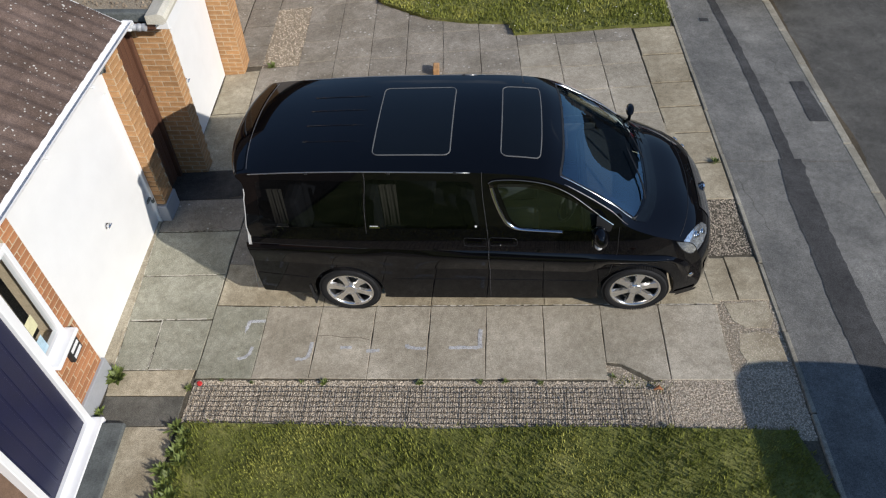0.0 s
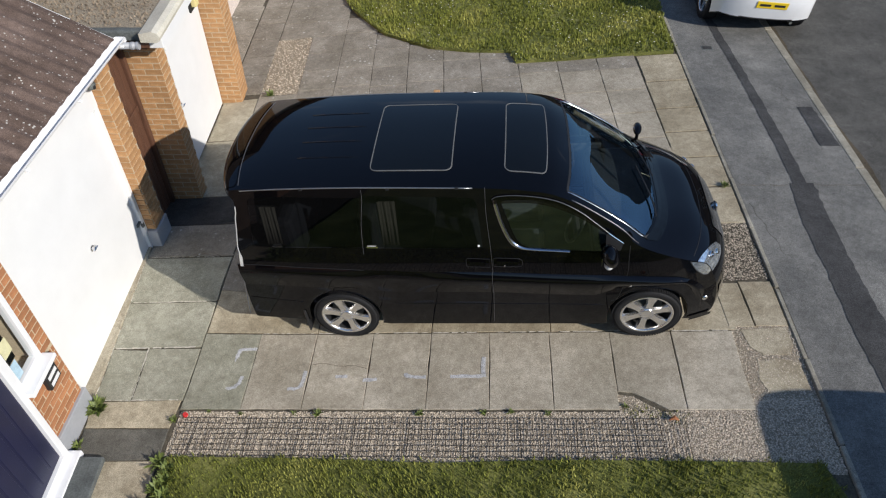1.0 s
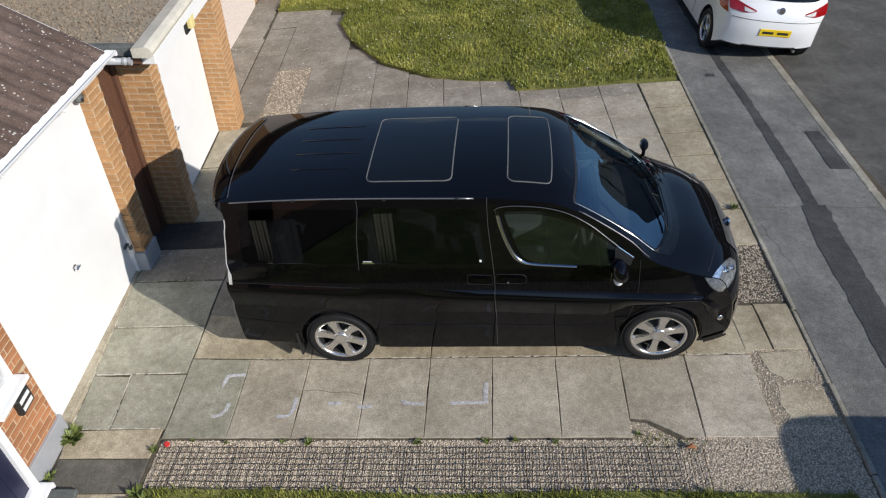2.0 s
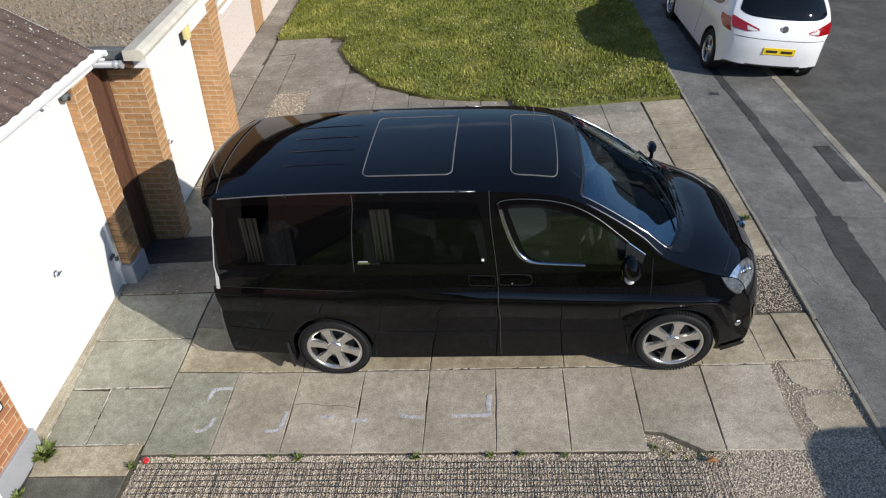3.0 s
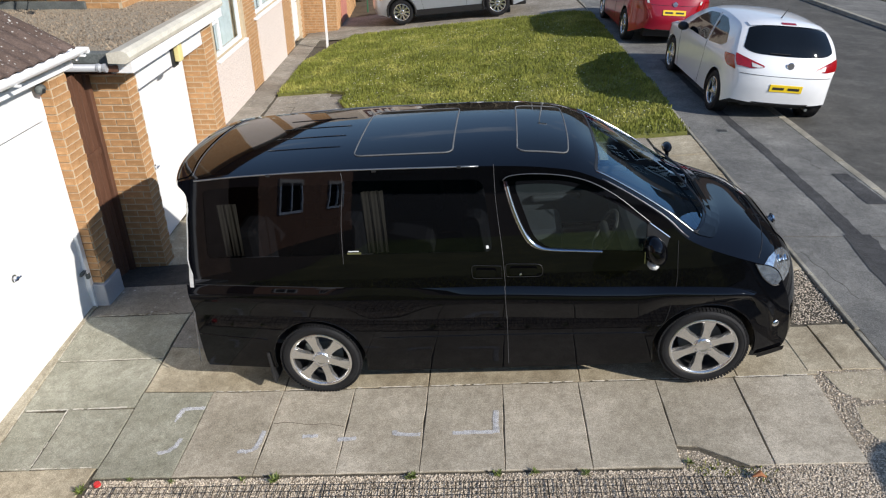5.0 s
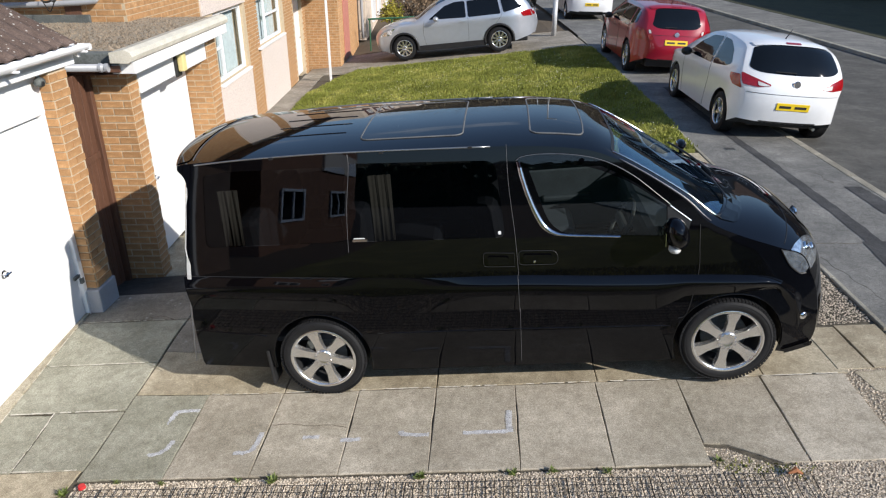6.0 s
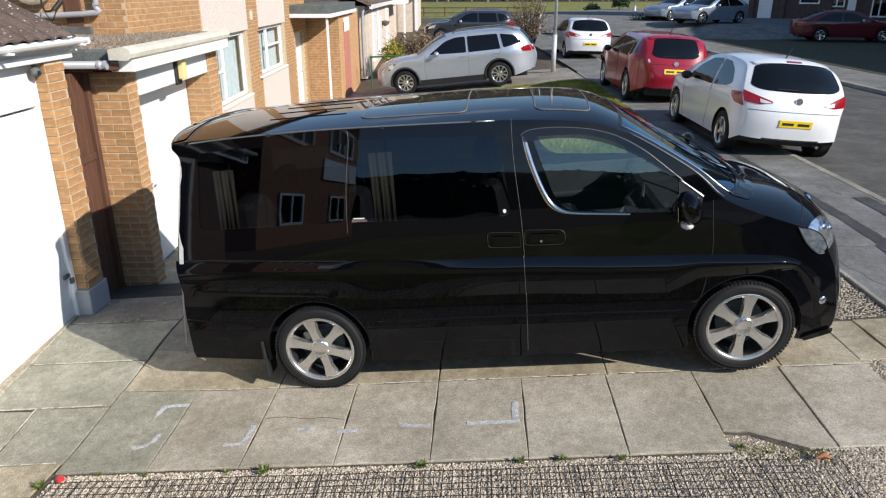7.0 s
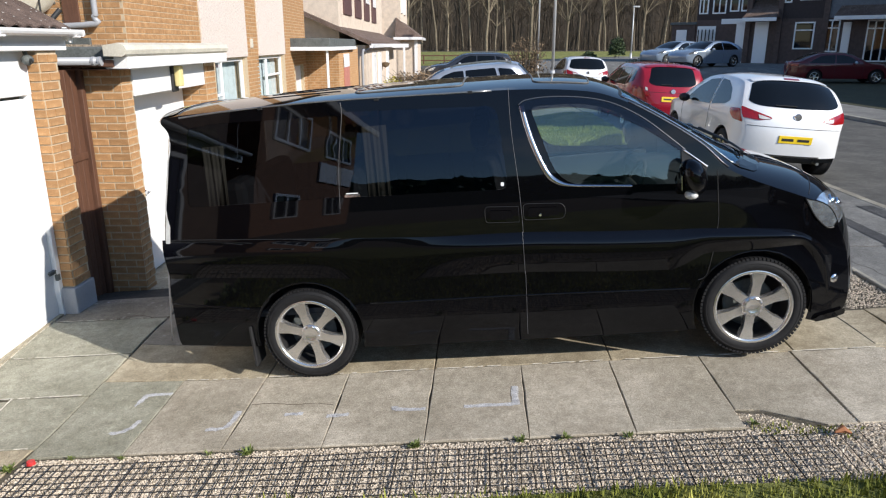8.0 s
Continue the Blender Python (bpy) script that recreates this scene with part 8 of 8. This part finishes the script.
tagged(obj("red_cap", lathe([(0.0, 0.02), (0.022, 0.02), (0.026, 0.0), (0.0, 0.0)], 14, Matrix.Translation((x, y, gz(x, y) + 0.005)) @ pose(0, 0, 0, 90, 0, 0)), mat("red_plastic", (0.6, 0.03, 0.03), 0.5, bump=0)), "small red plastic cap on gravel", "bottle cap")


# ---- the wood ----
def tree_geo(V, F, x, y, z, h, r, rnd, depth=0, d=None):
    """A tapering limb with forked side limbs."""
    d = d or Vector((rnd.uniform(-0.06, 0.06), rnd.uniform(-0.06, 0.06), 1)).normalized()
    sides = 6 if depth == 0 else 4 if depth == 1 else 3
    steps = 5 if depth == 0 else 3 if depth == 1 else 2
    p = Vector((x, y, z))
    prev = None
    for k in range(steps + 1):
        f = k / steps
        rad = r * (1 - 0.8 * f)
        sd = d.orthogonal().normalized()
        up = d.cross(sd)
        ring = len(V)
        V += [tuple(p + rad * (math.cos(a) * sd + math.sin(a) * up)) for a in [2 * math.pi * i / sides for i in range(sides)]]
        if prev is not None:
            F += [(prev + i, prev + (i + 1) % sides, ring + (i + 1) % sides, ring + i) for i in range(sides)]
        prev = ring
        if depth < 3 and k >= (2 if depth == 0 else 1):
            for _ in range((4, 4, 3)[depth]):
                a = rnd.uniform(0, 6.28)
                nd = (d * rnd.uniform(0.5, 1.0) + Vector((math.cos(a), math.sin(a), rnd.uniform(0.0, 0.5))) * rnd.uniform(0.5, 0.9)).normalized()
                tree_geo(V, F, p.x, p.y, p.z, h * rnd.uniform(0.28, 0.45), rad * 0.5, rnd, depth + 1, nd)
        p = p + d * (h / steps)
        d = (d + Vector((rnd.uniform(-0.14, 0.14), rnd.uniform(-0.14, 0.14), 0.06))).normalized()


TR = random.Random(77)
kinds = []
for k in range(5):
    V, F = [], []
    tree_geo(V, F, 0, 0, 0, TR.uniform(13, 17), TR.uniform(0.1, 0.2), TR)
    kinds.append((np.array(V), F))
for row, (y0, y1, count, tag) in enumerate(((96.5, 106, 60, 1), (104, 120, 90, 0), (120, 150, 150, 0))):
    V, F = [], []
    for i in range(count):
        g, f = kinds[TR.randrange(5)]
        a, s = TR.uniform(0, 6.28), TR.uniform(0.75, 1.2)
        x, y = -30 + 100 * (i + TR.random()) / count, TR.uniform(y0, y1)
        rot = np.array(((math.cos(a), -math.sin(a), 0), (math.sin(a), math.cos(a), 0), (0, 0, 1)))
        k0 = len(V)
        V += (g @ rot.T * s + (x, y, EDGE_Z)).tolist()
        F += [tuple(k0 + q for q in t) for t in f]
    # rear rows take the dark twig colour, which paints the wood's inner shade
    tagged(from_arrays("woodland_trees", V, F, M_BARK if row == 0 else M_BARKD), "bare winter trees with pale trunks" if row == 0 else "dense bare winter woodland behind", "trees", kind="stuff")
V, F = [], []
for i in range(170):
    g, f = kinds[TR.randrange(5)]
    a, s = TR.uniform(0, 6.28), TR.uniform(0.6, 1.1)
    x, y = -45 + 150 * i / 170 + TR.uniform(-1, 1), TR.uniform(118, 165)
    k0 = len(V)
    h, r, dx = 15 * s, 0.11 * s, TR.uniform(-2.2, 2.2)
    V += [(x - r, y, EDGE_Z), (x + r, y, EDGE_Z), (x, y + r, EDGE_Z), (x + dx, y, EDGE_Z + h)]
    F += [(k0, k0 + 1, k0 + 3), (k0 + 1, k0 + 2, k0 + 3), (k0 + 2, k0, k0 + 3)]
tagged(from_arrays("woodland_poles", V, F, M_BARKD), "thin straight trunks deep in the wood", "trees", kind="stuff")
# dark streaked sheet: the shade deep in the wood is in its colour
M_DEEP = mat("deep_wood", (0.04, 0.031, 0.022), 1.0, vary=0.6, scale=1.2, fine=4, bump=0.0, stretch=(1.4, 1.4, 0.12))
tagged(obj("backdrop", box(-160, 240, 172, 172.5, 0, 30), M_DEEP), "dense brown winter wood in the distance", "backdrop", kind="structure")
# undergrowth that closes the view through the wood
V, F = [], []
for k in range(9000):
    x, y, h = TR.uniform(-40, 90), TR.uniform(99, 150), TR.uniform(0.8, 4.5)
    if y < 108:
        h *= 0.4
    dx, dy, w = TR.uniform(-0.7, 0.7), TR.uniform(-0.7, 0.7), TR.uniform(0.03, 0.1)
    k0 = len(V)
    V += [(x - w, y, EDGE_Z), (x + w, y, EDGE_Z), (x + dx, y + dy, EDGE_Z + h)]
    F.append((k0, k0 + 1, k0 + 2))
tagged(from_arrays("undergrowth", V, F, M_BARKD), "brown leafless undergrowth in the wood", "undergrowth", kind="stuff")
V, F = [], []
for k in range(16000):
    x, y, z = TR.uniform(-35, 75), TR.uniform(97.5, 125), EDGE_Z + TR.uniform(0.8, 12.0)
    l, w = TR.uniform(0.5, 1.8), TR.uniform(0.012, 0.03)
    a, u = TR.uniform(0, 6.28), TR.uniform(0.1, 1.2)
    d = Vector((math.cos(a) * math.cos(u), math.sin(a) * math.cos(u), math.sin(u))) * l
    k0 = len(V)
    V += [(x - w, y, z), (x + w, y, z), (x + d.x, y + d.y, z + d.z)]
    F.append((k0, k0 + 1, k0 + 2))
tagged(from_arrays("twigs", V, F, M_BARKD), "fine bare tan twigs of the woodland edge", "twigs", kind="stuff")
fence = thing("rail_fence", "low dark timber rail fence by the grass", "fence")
for k in range(9):
    part("post", box(-8 + k * 2.0, -7.88 + k * 2.0, 70.0, 70.12, 0.1, 1.2, 0.01), M_BROWNWOOD, fence)
for z in (0.6, 1.05):
    part("rail", box(-8, 8.1, 69.97, 70.0, z, z + 0.1, 0.01), M_BROWNWOOD, fence)
rail = thing("handrail", "thin green metal handrail before the house", "handrail")
part("top_rail", tube([(-2.6, 24.6, 0.55), (-1.0, 24.6, 0.62)], 0.03, 8), mat("green_paint", (0.03, 0.12, 0.06), 0.5, bump=0), rail)
for x in (-2.55, -1.8, -1.05):
    part("post", tube([(x, 24.6, -0.5), (x, 24.6, 0.57)], 0.025, 8), mat("green_paint_post", (0.03, 0.12, 0.06), 0.5, bump=0), rail)

# ---- behind the camera: the row of houses goes on, with a wooded ridge; they show as reflections ----
back = thing("house", "brick house with white windows and white cladding", "house", pose(-4.4, -6.6, 0, 0, 0, 90))
part("wall", box(0, 5.6, 0, 7, -0.6, 4.7), M_BRICKHOUSE, back)
for k, a in enumerate((0.4, 3.2)):
    if k == 0:
        part("cladding", box(a - 0.2, a + 2.2, -0.06, 0, 2.3, 3.0, 0.01), M_WHITE, back)
    far_window(back, a + 0.4, a + 1.6, 0.75, 1.75, (a + 1.0,))
    far_window(back, a + 0.1, a + 1.9, 3.2, 4.15, (a + 0.7, a + 1.3))
part("fascia", box(-0.3, 5.8, -0.55, -0.5, 4.5, 4.7, 0.01), M_WHITE, back)
bm = bmesh.new()
vv = [bm.verts.new(p) for p in ((-0.3, -0.5, 4.7), (5.9, -0.5, 4.7), (5.9, 3.5, 7.2), (-0.3, 3.5, 7.2), (5.9, 7.4, 4.7), (-0.3, 7.4, 4.7))]
for f in ((0, 1, 2, 3), (3, 2, 4, 5), (0, 3, 5), (1, 4, 2)):
    bm.faces.new([vv[i] for i in f])
part("roof", bm, M_TILEROOF, back)


def ridge_top(x):
    k = min(1.0, max(0.0, (x - 1.0) / 12.0))
    return 5.9 - 2.6 * k + 1.0 * noise.noise(Vector((x * 0.07, 0, 5))) + 0.25 * noise.noise(Vector((x * 0.7, 0, 5)))


ridge = thing("hedge_line", "dark line of tall trees and roofs beyond", "trees", pose(0, -38, 0))
V, F = [], []
for k in range(7000):
    x, h = TR.uniform(-45, 60), 0
    y = TR.uniform(-3, 3)
    top = ridge_top(x)
    z, s = TR.uniform(0.2, top - 0.45), TR.uniform(0.15, 0.35)
    e = Euler((TR.uniform(0, 6), TR.uniform(0, 6), TR.uniform(0, 6))).to_matrix()
    k0 = len(V)
    V += [tuple(Vector((x, y, z)) + e @ Vector(q)) for q in ((-s, 0, 0), (0, -s, 0), (s, 0, 0.1), (0, s, 0))]
    F.append((k0, k0 + 1, k0 + 2, k0 + 3))
from_arrays("foliage", V, F, M_BUSH, ridge)
hill = bmesh.new()
prev = None
for k in range(106):
    x = -45 + k
    row_ = [hill.verts.new((x, y, z)) for y, z in ((3.5, 0.0), (1.5, ridge_top(x) * 0.7), (0.0, ridge_top(x) - 0.25), (-3.5, 0.0))]
    if prev:
        for i in range(3):
            hill.faces.new((prev[i], prev[i + 1], row_[i + 1], row_[i]))
    prev = row_
part("hedge_core", hill, M_BUSH, ridge)

# unseen houses added further along the far side to shade the terrace and its cars
row = thing("house", "unseen brick row added to shade the terrace", "house", pose(22.5, 33.0, 0, 0, 0, -90))
part("wall", box(0, 46, 0, 7, 0.2, 6.4), M_BROWNBRICK, row)
for k in range(7):
    far_window(row, 1.5 + k * 6.4, 3.6 + k * 6.4, 1.8, 3.2, (2.5 + k * 6.4,))
    far_window(row, 1.5 + k * 6.4, 3.6 + k * 6.4, 4.3, 5.5, (2.5 + k * 6.4,))
bm = bmesh.new()
vv = [bm.verts.new(p) for p in ((-0.3, -0.5, 6.3), (46.3, -0.5, 6.3), (46.3, 3.5, 9.2), (-0.3, 3.5, 9.2), (46.3, 7.4, 6.3), (-0.3, 7.4, 6.3))]
for f in ((0, 1, 2, 3), (3, 2, 4, 5), (0, 3, 5), (1, 4, 2)):
    bm.faces.new([vv[i] for i in f])
part("roof", bm, M_TILEROOF, row)

# a taller unseen block, added behind the row for the same shade
tall = thing("house", "unseen tall brick block added to shade the terrace", "house", pose(27.5, 40.0, 0, 0, 0, -90))
part("wall", box(0, 15, 0, 8, 0.2, 9.6), M_BROWNBRICK, tall)
for k in range(2):
    for z in (1.8, 4.2, 6.6):
        far_window(tall, 2.0 + k * 7, 4.2 + k * 7, z, z + 1.3, (3.1 + k * 7,))
bm = bmesh.new()
vv = [bm.verts.new(p) for p in ((-0.3, -0.5, 9.5), (15.3, -0.5, 9.5), (15.3, 4.0, 13.2), (-0.3, 4.0, 13.2), (15.3, 8.4, 9.5), (-0.3, 8.4, 9.5))]
for f in ((0, 1, 2, 3), (3, 2, 4, 5), (0, 3, 5), (1, 4, 2)):
    bm.faces.new([vv[i] for i in f])
part("roof", bm, M_TILEROOF, tall)
